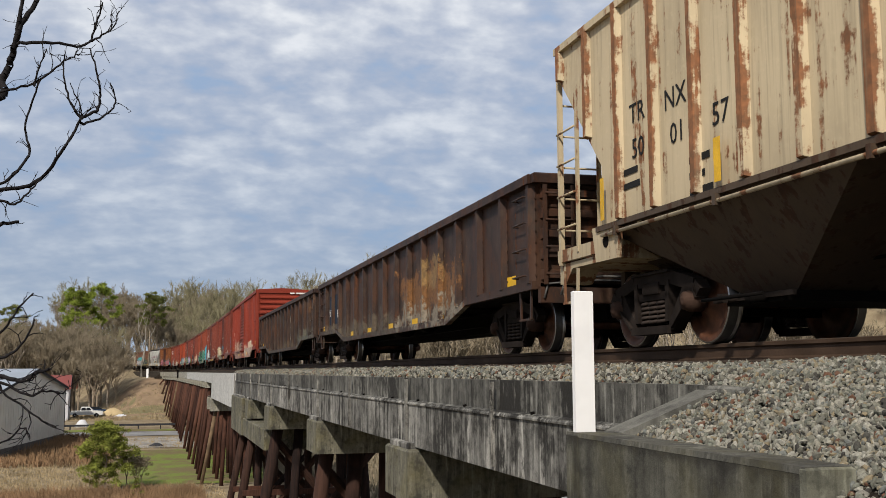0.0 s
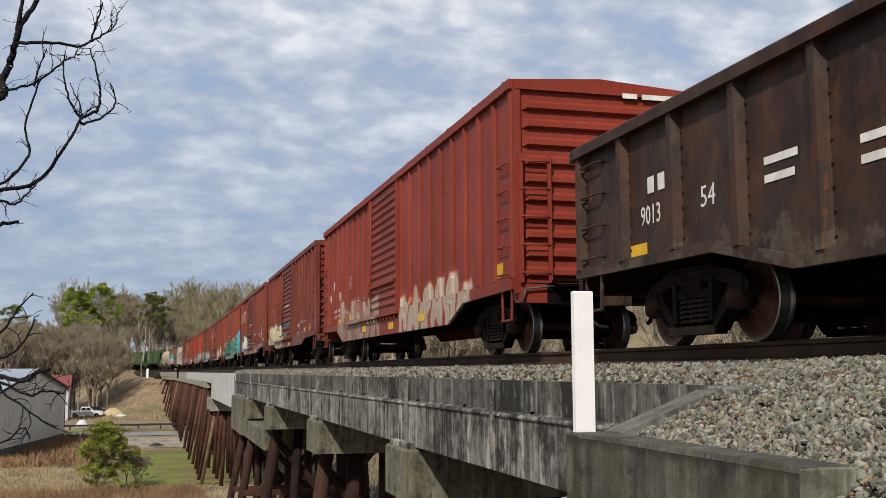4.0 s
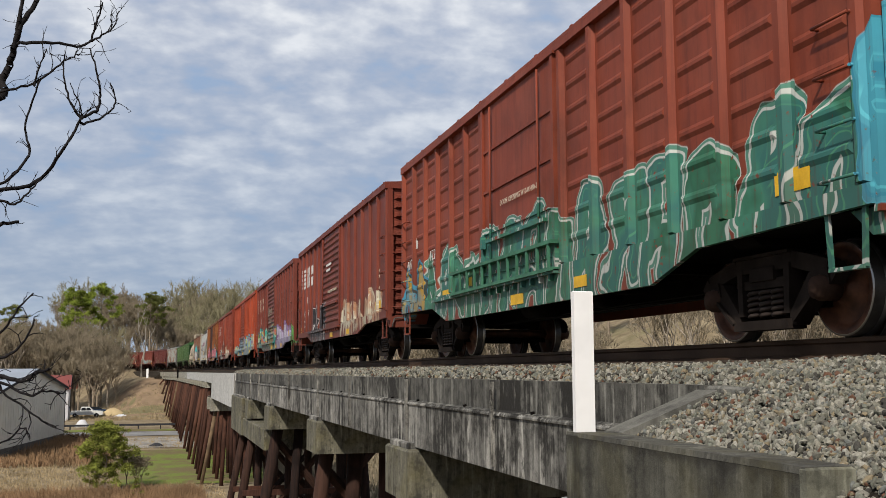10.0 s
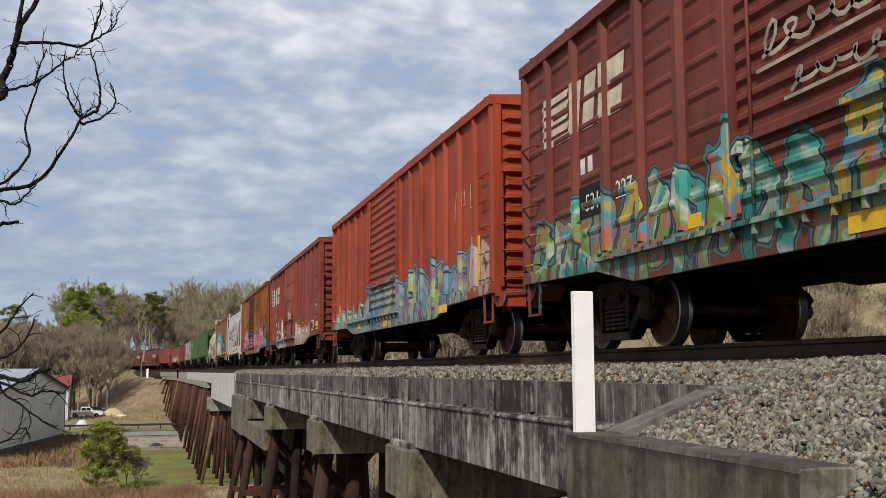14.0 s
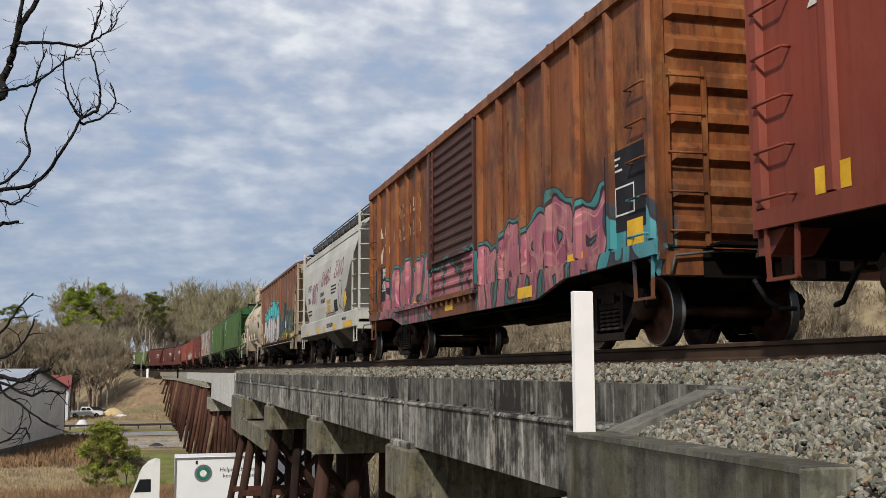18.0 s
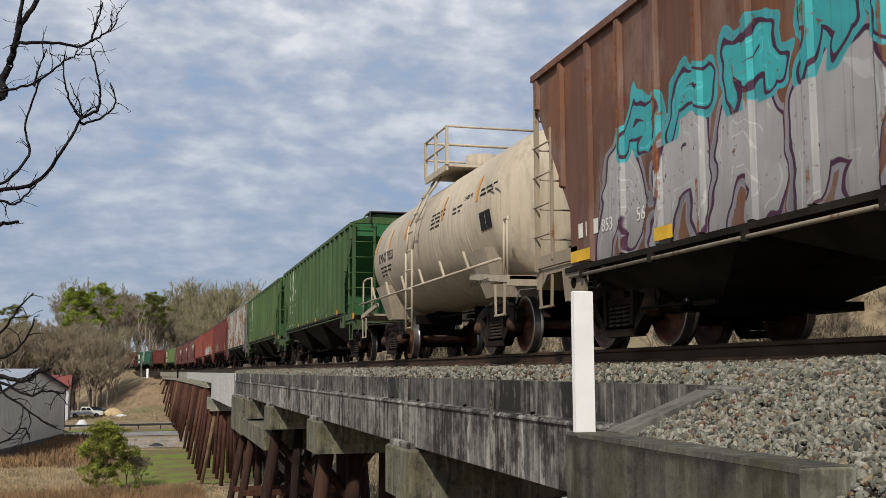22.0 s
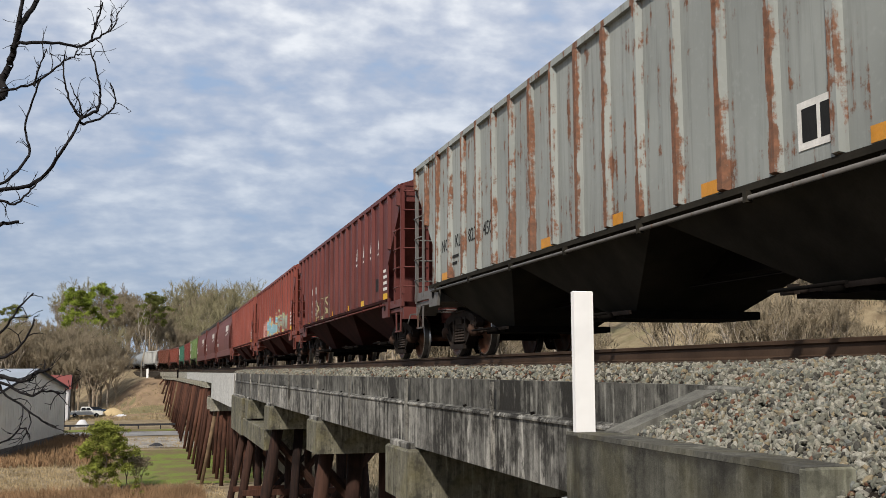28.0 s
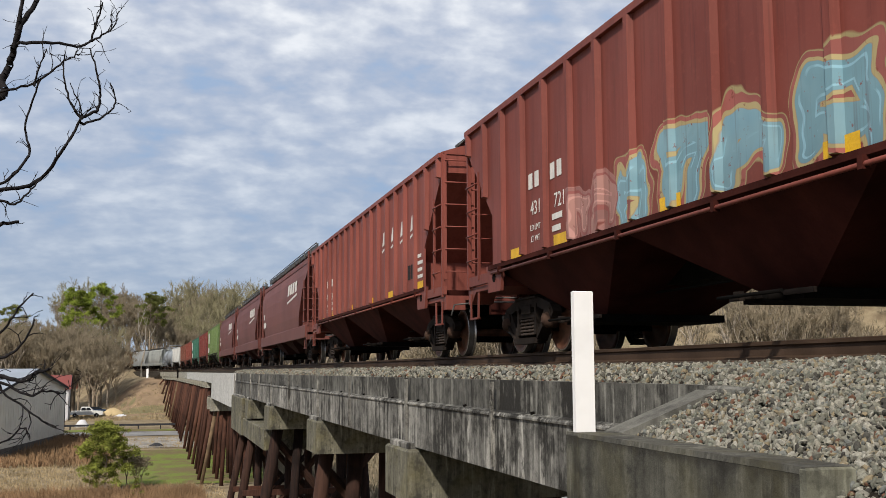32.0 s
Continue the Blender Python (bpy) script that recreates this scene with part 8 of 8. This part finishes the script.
# rusty orange boxcar with the pink piece and a dark door
OX = (0.235, 0.075, 0.022)
ag = [PNK, (0.48, 0.18, 0.20), (0.42, 0.13, 0.19), (0.52, 0.24, 0.23), (0.36, 0.10, 0.16), (0.05, 0.24, 0.24)]
p = car_paint("rusty_boxcar_paint", OX, 0.46, (0.070, 0.022, 0.011), 0.35, 12.0, mottle=(((0.12, 0.034, 0.014), 0.7, 1.1), ((0.33, 0.15, 0.05), 0.5, 2.4), ((0.05, 0.02, 0.012), 0.6, 2.0)), areas=((1.6, 6.6, 0.62, 1.95, ag, (0.035, 0.015, 0.03), 0.95), (-6.4, -1.2, 0.62, 1.95, ag, (0.035, 0.015, 0.03), 1.05), (-7.7, -6.2, 0.80, 1.6, [CYN, (0.10, 0.42, 0.50), NAVY], (0.03, 0.03, 0.04), 0.8)), streak=0.9)
dp = car_paint("rusty_door_paint", (0.075, 0.026, 0.018), 0.3, (0.05, 0.02, 0.012), 0.4, 12.5, areas=((-1.3, 1.65, 0.62, 1.70, ag, (0.035, 0.015, 0.03), 0.95),))
c = take(boxcar(200.2, 215.7, p, dp, "rusty orange boxcar with pink and turquoise graffiti", posts=6, deep=0.07, door=(-1.3, 1.65), ribs=7), 200.2, 215.7)
plate(c, 5.6, 7.2, 1.35, 2.15, plain("black_stencil_panel", (0.03, 0.032, 0.045), 0.7), -1.4215, "stencil_panel")
for txt, y, z in (("BK", 6.7, 1.92), ("TY", 6.0, 1.88), ("151", 6.7, 1.62), ("520", 6.0, 1.58)):
    words(c, txt, y, z, 0.28, WHITE)
for k in range(4):
    a = k * 1.5708 + 0.6
    part("flower_mark", Mesh().side([(6.2 + 0.12 * math.cos(a), 2.75 + 0.14 * math.sin(a)), (6.2 + 0.62 * math.cos(a - 0.28), 2.75 + 0.52 * math.sin(a - 0.28)), (6.2 + 0.72 * math.cos(a), 2.75 + 0.60 * math.sin(a)), (6.2 + 0.62 * math.cos(a + 0.28), 2.75 + 0.52 * math.sin(a + 0.28))], -1.427, -1.424), CREAM, c)
for i in range(6):
    k = 5.1 - i * 0.45
    for z in (3.05, 2.55):
        part("old_lettering", Mesh().box(-1.427, -1.424, k - 0.24, k - 0.17, z, z + 0.26).box(-1.427, -1.424, k - 0.24, k, z + 0.2 * (i % 2), z + 0.06 + 0.2 * (i % 2)).box(-1.427, -1.424, k - 0.07, k, z + 0.1 * (i % 3), z + 0.3), GHOST_ORANGE, c)
plate(c, -7.5, -6.4, 1.30, 2.25, plain("black_panel", (0.025, 0.025, 0.03), 0.7), -1.4215, "black_stencil_panel")
bars(c, -6.55, 2.14, (0.3, 0.25, 0.35), WHITE, -1.4235, pitch=0.07, height=0.025)
for a, b, z0, z1 in ((-7.2, -7.18, 1.50, 1.80), (-6.72, -6.70, 1.50, 1.80), (-7.2, -6.7, 1.48, 1.50), (-7.2, -6.7, 1.80, 1.82)):
    plate(c, a, b, z0, z1, WHITE, -1.4235, "notice_border")
yellow(c, ((7.0, 0.98, 0.4, 0.22), (3.3, 1.0, 0.5, 0.15), (-5.2, 1.0, 0.5, 0.2), (-7.0, 1.1, 0.4, 0.3)), -1.424)
yellow(c, ((0.6, 0.8, 0.5, 0.15), (-3.4, 0.75, 0.6, 0.16)))

# short off-white hopper with bulging sides
p = car_paint("white_hopper_paint", (0.455, 0.45, 0.415), 0.0, dirt=0.03, seed=15, streak=0.12)
c = take(round_hopper(217.4, 228.55, p, "short off-white covered hopper with purple marker tags", bays=2, top=3.80, under=plain("pale_bay", (0.16, 0.155, 0.14), 0.8, 0, 0.4, 1.5, 25)), 217.4, 228.55)
XX = -1.515
words(c, "SHQX", 3.58, 2.45, 0.28, BLACK, XX)
words(c, "2286", 3.49, 2.02, 0.28, BLACK, XX)
words(c, "SODIUM", 0.70, 2.09, 0.19, BLACK, XX)
words(c, "CHLORATE", 0.65, 1.87, 0.19, BLACK, XX)
words(c, "CENTER FLOW", -0.6, 1.05, 0.17, BLACK, -1.506)
words(c, "EMPTY LOAD", -3.4, 1.15, 0.11, BLACK, -1.506)
tag(c, "DROTY", 2.60, 1.95, 0.62, INK, XX, 1.25, 0.045)
tag(c, "RAMBO", 0.60, 2.42, 0.46, INK, XX, 1.75, 0.045)
tag(c, "ZONO", -1.85, 2.48, 0.50, INK, XX, 1.60, 0.045)
scribble(c, -0.40, 1.43, 1.9, 0.12, 14, BLACK, XX, 0.016)
bars(c, -1.45, 2.24, (0.9, 0.95, 0.8), BLACK, XX, pitch=0.10, height=0.045)
bars(c, 3.5, 1.72, (0.9, 0.8), BLACK, -1.512, pitch=0.12, height=0.05)
plate(c, -1.35, -0.58, 1.50, 1.90, plain("tan_placard", (0.48, 0.32, 0.10), 0.6), -1.514, "placard")
for a in (-1.97, -2.28):
    plate(c, a - 0.28, a, 1.48, 1.82, BLACK, -1.514, "notice")
part("hazard_diamond", Mesh().side([(-3.72, 1.72), (-4.0, 1.98), (-4.28, 1.72), (-4.0, 1.46)], -1.524, -1.519), YELLOW, c, "yellow diamond hazard placard")
part("diamond_border", Mesh().side([(-3.66, 1.72), (-4.0, 2.04), (-4.34, 1.72), (-4.0, 1.40)], -1.518, -1.514), BLACK, c)
words(c, "1495", -3.79, 1.66, 0.17, BLACK, -1.526)
yellow(c, ((3.9, 0.96, 0.35, 0.16), (1.4, 0.96, 0.4, 0.16), (0.2, 0.96, 0.35, 0.16), (-1.88, 0.95, 0.5, 0.16), (-3.6, 0.94, 1.4, 0.16)), -1.503)
stroke(c, [(-3.0, 1.5), (-2.85, 1.75), (-2.75, 2.1), (-2.95, 2.35), (-3.25, 2.3), (-3.35, 2.0), (-3.2, 1.75), (-3.1, 1.5)], 0.018, BLACK, -1.515)
stroke(c, [(-2.7, 1.5), (-2.95, 1.62), (-3.4, 1.45), (-3.6, 1.6)], 0.018, BLACK, -1.515)

HULL = [(1.36, -1.46), (1.73, -1.50), (2.16, -1.51), (2.64, -1.49), (3.12, -1.43), (3.5, -1.33)]


def bulge(z):
    for (za, xa), (zb, xb) in zip(HULL, HULL[1:]):
        if z <= zb:
            return xa + (xb - xa) * (max(z, za) - za) / (zb - za) - 0.003
    return HULL[-1][1]


wrap(c, ("marker_stroke", "painted_stroke", "lettering", "stencil_line", "placard", "notice"), bulge)

# rusty brown hopper with turquoise letters
BR = (0.150, 0.070, 0.045)
p = car_paint("brown_hopper_paint", BR, 0.30, (0.15, 0.055, 0.02), 0.2, 16, mottle=(((0.27, 0.19, 0.155), 0.45, 1.1), ((0.26, 0.10, 0.03), 0.4, 0.9)), areas=((-1.2, 5.2, 1.0, 2.25, [(0.34, 0.34, 0.34), (0.40, 0.40, 0.40), (0.28, 0.27, 0.30)], (0.06, 0.02, 0.05), 1.2), (-1.0, 4.6, 2.15, 2.75, [CYN, (0.05, 0.42, 0.44), (0.06, 0.38, 0.42)], (0.06, 0.02, 0.05), 1.1), (-6.0, -1.2, 1.0, 2.45, [NAVY, (0.03, 0.07, 0.07), (0.02, 0.035, 0.05), (0.02, 0.03, 0.045)], (0.24, 0.30, 0.10), 0.6)), seams=(-7.13, 0.891))
ep = car_paint("tan_hopper_end", (0.40, 0.33, 0.24), 0.5, (0.14, 0.05, 0.02), 0.3, 16.5)
c = take(hopper(229.9, 244.7, p, "rusty brown hopper with turquoise and grey graffiti", ep, top=3.84, sill=1.02, posts=17, bays=3, rusty=True, cutz=1.75, cut=1.25, roofwalk=True, deep=0.05, frame_paint=ep), 229.9, 244.7)
for i, txt in enumerate(("853", "56")):
    words(c, txt, 5.0 - i * 0.85, 1.35, 0.22, WHITE, -1.466)
bars(c, 5.75, 1.36, ((0.14, 0.14, 0.14),), WHITE, -1.466, height=0.18)
yellow(c, ((-5.9, 1.06, 0.95, 0.14), (-4.4, 1.10, 0.4, 0.16), (-0.9, 1.06, 0.4, 0.14), (3.6, 1.06, 0.4, 0.14), (5.9, 1.06, 0.6, 0.14)), -1.515)
for a in (-3.45, -3.70):
    plate(c, a - 0.2, a, 1.5, 1.8, WHITE, -1.466, "notice")

# cream tank car
p = car_paint("tank_paint", (0.50, 0.43, 0.33), 0.04, (0.20, 0.10, 0.05), 0.16, 17)
c = take(tank_car(245.9, 257.6, p, "cream tank car with black lettering and orange bands"), 245.9, 257.6)
words(c, "KMNX 71033", 4.1, 2.30, 0.33, BLACK, -1.372, squeeze=0.82)
bars(c, 3.95, 2.16, ((0.3, 0.25, 0.4), (0.2, 0.35, 0.3), (0.25, 0.2)), BLACK, -1.366, pitch=0.09, height=0.04)
bars(c, -0.9, 2.75, ((0.3, 0.2, 0.3), (0.2, 0.35, 0.25), (0.3, 0.28), (0.25, 0.3)), BLACK, -1.345, pitch=0.085, height=0.035)
bars(c, -2.5, 2.65, ((0.2, 0.3), (0.25, 0.15)), BLACK, -1.352, pitch=0.085, height=0.03)
words(c, "LEASED TO", -3.2, 2.72, 0.10, BLACK, -1.368)
bars(c, -4.2, 2.72, ((0.2, 0.3, 0.2), (0.3, 0.3)), BLACK, -1.365, pitch=0.085, height=0.035)
for a in (-4.15, -4.45):
    plate(c, a - 0.28, a, 2.05, 2.35, BLACK, -1.368, "notice")
for y in (4.45, 2.95, 1.4, -1.75, -4.0):
    m = Mesh()
    for k in range(8):
        a0, a1 = radians(154 + k * 2.4), radians(156.4 + k * 2.4)
        m.hull([(1.364 * math.cos(a0), y - 0.05, 2.42 + 1.364 * math.sin(a0)), (1.364 * math.cos(a0), y + 0.05, 2.42 + 1.364 * math.sin(a0)), (1.364 * math.cos(a1), y + 0.05, 2.42 + 1.364 * math.sin(a1)), (1.364 * math.cos(a1), y - 0.05, 2.42 + 1.364 * math.sin(a1))],
               [(1.370 * math.cos(a0), y - 0.05, 2.42 + 1.370 * math.sin(a0)), (1.370 * math.cos(a0), y + 0.05, 2.42 + 1.370 * math.sin(a0)), (1.370 * math.cos(a1), y + 0.05, 2.42 + 1.370 * math.sin(a1)), (1.370 * math.cos(a1), y - 0.05, 2.42 + 1.370 * math.sin(a1))])
    part("orange_band", m, ORANGE, c)
wrap(c, ("lettering", "stencil_line", "notice"), lambda z: -math.sqrt(1.36 ** 2 - (z - 2.42) ** 2) - 0.004)
words(c, "2 INCH HF COMP SHOES", -3.9, 1.12, 0.10, BLACK, -1.473)

# green hoppers
for n_, (a, b, col, sd) in enumerate(((258.8, 275.1, (0.058, 0.112, 0.040), 18), (276.7, 293.5, (0.066, 0.118, 0.042), 19))):
    p = car_paint("green_hopper_paint", col, 0.14, (0.085, 0.05, 0.02), 0.28, sd, areas=((-5.2, -1.0, 1.38, 1.75, [col, tuple(k * 0.85 for k in col)], (0.085, 0.125, 0.075), 0.4),))
    ep = car_paint("green_hopper_end", (0.030, 0.14, 0.05), 0.05, seed=sd + 0.5)
    c = take(hopper(a, b, p, "faded green covered hopper with white emblem" if n_ else "green covered hopper with a large white emblem", ep, posts=19), a, b)
    lobe = [(5.86, 2.96), (5.88, 3.32), (5.72, 3.44), (4.62, 3.62), (4.38, 3.58), (4.28, 3.44), (4.32, 3.20), (4.52, 3.08), (4.80, 3.06), (4.84, 3.34), (5.12, 2.86), (5.52, 3.08)]
    painted("emblem", c, lobe, WHITE, -1.461, "white painted emblem")
    lobe = [(6.12, 2.50), (6.06, 2.66), (5.80, 2.74), (5.66, 2.84), (5.30, 2.58), (5.04, 2.76), (4.92, 2.92), (4.44, 2.98), (4.30, 2.90), (4.26, 2.72), (4.40, 2.58), (4.75, 2.52)]
    painted("emblem", c, lobe, WHITE, -1.461)
    k = min(BAYS[c], key=lambda q: abs(q[0] - 2.4))[0]
    for a_, b_, z0, z1 in ((k + 0.13, k + 0.145, 2.12, 2.40), (k - 0.145, k - 0.13, 2.12, 2.40), (k - 0.145, k + 0.145, 2.105, 2.12), (k - 0.145, k + 0.145, 2.40, 2.415)):
        plate(c, a_, b_, z0, z1, WHITE, -1.464, "plate_outline")
    words(c, "PLATE", k + 0.11, 2.32, 0.065, WHITE, -1.466, snap=False)
    words(c, "C", k + 0.05, 2.15, 0.14, WHITE, -1.466, snap=False)
    for z in (2.45, 2.22, 1.98, 1.48):
        painted("white_rule", c, [(4.25, z), (6.1, z), (6.1, z + 0.045), (4.25, z + 0.045)], WHITE, -1.461)
    for txt, y, z in ((("471", 5.3, 2.02), ("80", 4.6, 2.04)) if n_ == 0 else (("466", 5.3, 2.02), ("12", 4.6, 2.04))):
        words(c, txt, y, z, 0.26, WHITE, -1.466)
    bars(c, 5.95, 2.04, ((0.14, 0.14),), WHITE, -1.466, height=0.18)
    words(c, "LD LMT", 6.0, 1.80, 0.12, WHITE, -1.466)
    words(c, "LT WT", 6.0, 1.64, 0.12, WHITE, -1.466)
    yellow(c, [(y, 1.37, 0.42, 0.13) for y in (3.5, 1.2, -1.0, -3.2, -5.2)], -1.466, ORANGE)
    for k in (-5.75, -6.0):
        plate(c, k - 0.2, k, 1.55, 1.85, BLACK, -1.466, "notice")
    yellow(c, ((-8.0, 1.12, 0.3, 0.16),), -1.466, ORANGE)

# pale grey hopper with rust streaks
p = car_paint("grey_hopper_paint", (0.295, 0.312, 0.295), 0.52, (0.12, 0.045, 0.020), 0.14, 20, streak=0.5, seams=(-8.13, 0.856))
ep = car_paint("grey_hopper_end", (0.17, 0.165, 0.16), 0.45, (0.10, 0.045, 0.022), 0.4, 20.5)
c = take(hopper(294.8, 311.6, p, "pale grey covered hopper with brown rust streaks", ep, top=3.84, sill=1.36, posts=20, frame_paint=ep), 294.8, 311.6)
for txt, y in (("NO", 6.3), ("KL", 5.5), ("823", 4.5), ("450", 3.7)):
    words(c, txt, y, 1.90, 0.32, BLACK, -1.466)
bars(c, 5.6, 1.72, (0.5, 0.4), BLACK, -1.466, height=0.05, pitch=0.12)
yellow(c, [(y, 1.38, 0.42, 0.13) for y in (6.2, 1.0, -1.2, -3.4, -5.9)], -1.466, ORANGE)
plate(c, -5.58, -5.0, 1.5, 1.9, WHITE, -1.4645, "notice_border")
for k in (-5.06, -5.31):
    plate(c, k - 0.2, k, 1.56, 1.84, BLACK, -1.466, "notice")
part("data_panel", Mesh().box(-0.55, 0.55, -7.03, -7.025, 1.35, 1.85), plain("data_panel_white", (0.42, 0.42, 0.40), 0.7), c, "white stencilled data panel")

# maroon and red hoppers
SETS = ((312.75, 329.8, (0.130, 0.036, 0.032), 21, "467", "948", ((1.2, 4.2, 1.42, 1.95, [(0.105, 0.028, 0.026), (0.10, 0.03, 0.028)], (0.34, 0.32, 0.19), 0.6),), "maroon covered hopper with white stencils"),
        (330.9, 347.65, (0.215, 0.056, 0.042), 22, "431", "721", ((-2.4, 2.6, 1.38, 2.15, [LBL, (0.24, 0.40, 0.46), (0.19, 0.34, 0.40), (0.38, 0.12, 0.10)], (0.44, 0.36, 0.18), 1.05), (2.4, 3.8, 1.38, 1.95, [(0.42, 0.22, 0.19), (0.38, 0.18, 0.16)], (0.30, 0.10, 0.09), 0.8), (-6.0, -2.6, 1.42, 2.25, [(0.165, 0.036, 0.026), (0.26, 0.30, 0.26), (0.30, 0.15, 0.13)], (0.34, 0.40, 0.22), 0.65)), "red covered hopper with a pale blue mural"),
        (349.1, 366.3, (0.235, 0.064, 0.048), 23, "427", "368", (), "faded red covered hopper with white stencils"))
for a, b, col, sd, n1, n2, ar, lab in SETS:
    p = car_paint("red_hopper_paint", col, 0.04, dirt=0.22, seed=sd, areas=ar)
    # car colour cut to a quarter: shade under the body put into the bays
    up_ = plain("shaded_maroon_bay", tuple(k * 0.24 for k in col), 0.85, 0, 0.5, 1.5, 25)
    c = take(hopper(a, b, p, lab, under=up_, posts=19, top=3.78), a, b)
    words(c, n1, 5.26, 1.90, 0.28, WHITE, -1.466)
    words(c, n2, 4.40, 1.88, 0.28, WHITE, -1.466)
    for k in (5.2, 4.35):
        bars(c, k, 2.28, ((0.16, 0.16),), WHITE, -1.466, height=0.22)
    words(c, "LD LMT", 5.2, 1.68, 0.12, WHITE, -1.466)
    words(c, "LT WT", 5.2, 1.52, 0.12, WHITE, -1.466)
    bars(c, 4.3, 1.72, (0.36, 0.3), WHITE, -1.466, height=0.08, pitch=0.16)
    for i in range(4):
        k = -3.1 - i * 0.95
        stroke(c, [(k, 2.50), (k - 0.42, 2.58)], 0.05, WHITE, -1.466, "mark_rule")
        part("mark_block", Mesh().side([(k - 0.02, 2.62), (k - 0.30, 2.66), (k - 0.42, 2.98), (k - 0.14, 2.94)], -1.470, -1.466), WHITE, c)
    yellow(c, [(y, 1.37, 0.45, 0.14) for y in (6.0, 4.25, 1.2, -1.6, -3.8, -6.6)], -1.466)
    for k in (-5.75, -6.0):
        plate(c, k - 0.2, k, 1.62, 1.92, BLACK, -1.466, "notice")
    bars(c, -6.6, 2.0, (0.3, 0.4, 0.38, 0.4), WHITE, -1.466, pitch=0.14, height=0.07)

# the rest of the train, that only comes into view far off
s = 367.7
MAROON = (0.150, 0.048, 0.040)
for i in range(3):
    p = car_paint("maroon_hopper_paint", MAROON if i else (0.165, 0.055, 0.046), 0.03, dirt=0.2, seed=30 + i)
    # bays in a darkened maroon that carries the shade below the shell
    c = take(round_hopper(s, s + 16.8, p, "maroon covered hopper with smooth rounded sides", top=3.92, under=plain("shaded_maroon_bay", (0.05, 0.02, 0.018), 0.85)), s, s + 16.8)
    for k in range(4):
        part("mark_block", Mesh().side([(-3.0 - k * 0.75, 2.72), (-3.45 - k * 0.75, 2.76), (-3.6 - k * 0.75, 3.16), (-3.15 - k * 0.75, 3.12)], -1.50, -1.48), WHITE, c)
    stroke(c, [(-3.0, 2.45), (-6.0, 2.62)], 0.08, WHITE, -1.515, "mark_rule")
    bars(c, 6.5, 2.2, ((0.2, 0.2), (0.5, 0.5)), WHITE, -1.53, height=0.25, pitch=0.4)
    s += 18.2
for col, lab, n_ in (((0.13, 0.19, 0.07), "light green covered hopper far along the train", 1), ((0.16, 0.036, 0.030), "red covered hopper far along the train", 0), ((0.04, 0.13, 0.09), "blue-green covered hopper far along the train", 1), ((0.19, 0.05, 0.035), "red covered hopper far along the train", 0), ((0.17, 0.06, 0.04), "rust-red covered hopper far along the train", 0), ((0.52, 0.52, 0.50), "white covered hopper far along the train", 0)):
    c = take(hopper(s, s + 16.4, car_paint("hopper_paint", col, 0.08, seed=s), lab, posts=17), s, s + 16.4)
    if n_:
        plate(c, 4.4, 6.0, 2.4, 3.4, WHITE, -1.543, "emblem")
        plate(c, 4.4, 6.0, 1.5, 2.0, WHITE, -1.543, "white_rule")
    s += 17.7
take(tank_car(s, s + 14.6, car_paint("grey_tank_paint", (0.30, 0.33, 0.36), 0.05, seed=41), "pale grey tank car far along the train"), s, s + 14.6)
s += 16.0
for col, lab in (((0.40, 0.42, 0.40), "light grey covered hopper far along the train"), ((0.34, 0.36, 0.36), "grey covered hopper far along the train")):
    take(round_hopper(s, s + 16.6, car_paint("grey_hopper_paint", col, 0.05, seed=s), lab), s, s + 16.6)
    s += 18.0
take(boxcar(s, s + 15.6, car_paint("orange_boxcar_paint", (0.30, 0.12, 0.03), 0.2, seed=44), label="rusty orange boxcar at the tail of the train"), s, s + 15.6)


# ---- what moves ----
def motions():
    where = {}
    for car, s0, s1 in TRAIN:
        mid, arm = (s0 + s1) / 2 + 0.15, (s1 - s0) / 2 - 2.0
        where[car] = mid
        rows = []
        for k in range(65):
            t = k / 2
            s = mid - travelled(t)
            a, b = on_track(s - arm), on_track(s + arm)
            m = (a + b) / 2
            rows.append((t, pose(m.x, m.y, 0, 0, 0, math.degrees(math.atan2(-(b.x - a.x), b.y - a.y)))))
        walk(car, rows)
    # wheels roll while they pass near the camera
    for wset, car, y, r in ROLLING:
        base = wset.matrix_basis.copy()
        rows = []
        for k in range(961):
            t = k / 30
            s = where[car] + y - travelled(t)
            if 5.0 < s < 34.0:
                rows.append((t, base @ Matrix.Rotation(travelled(t) / r, 4, "X")))
        if rows:
            if rows[0][0] > 0:
                rows.insert(0, (0.0, rows[0][1]))
            if rows[-1][0] < 32:
                rows.append((32.0, rows[-1][1]))
            walk(wset, rows)
    # the delivery truck drives past below, from behind the piles out into the open
    course = ((0.0, 362.0), (17.0, 22.8), (17.7, 9.0), (18.0, 3.15), (18.2, -0.75), (18.5, -6.4), (18.8, -11.75), (19.1, -17.0), (32.0, -242.0))
    walk(semi, [(t, pose(x, 66, FLOOR_Z + 0.07)) for t, x in course])


motions()
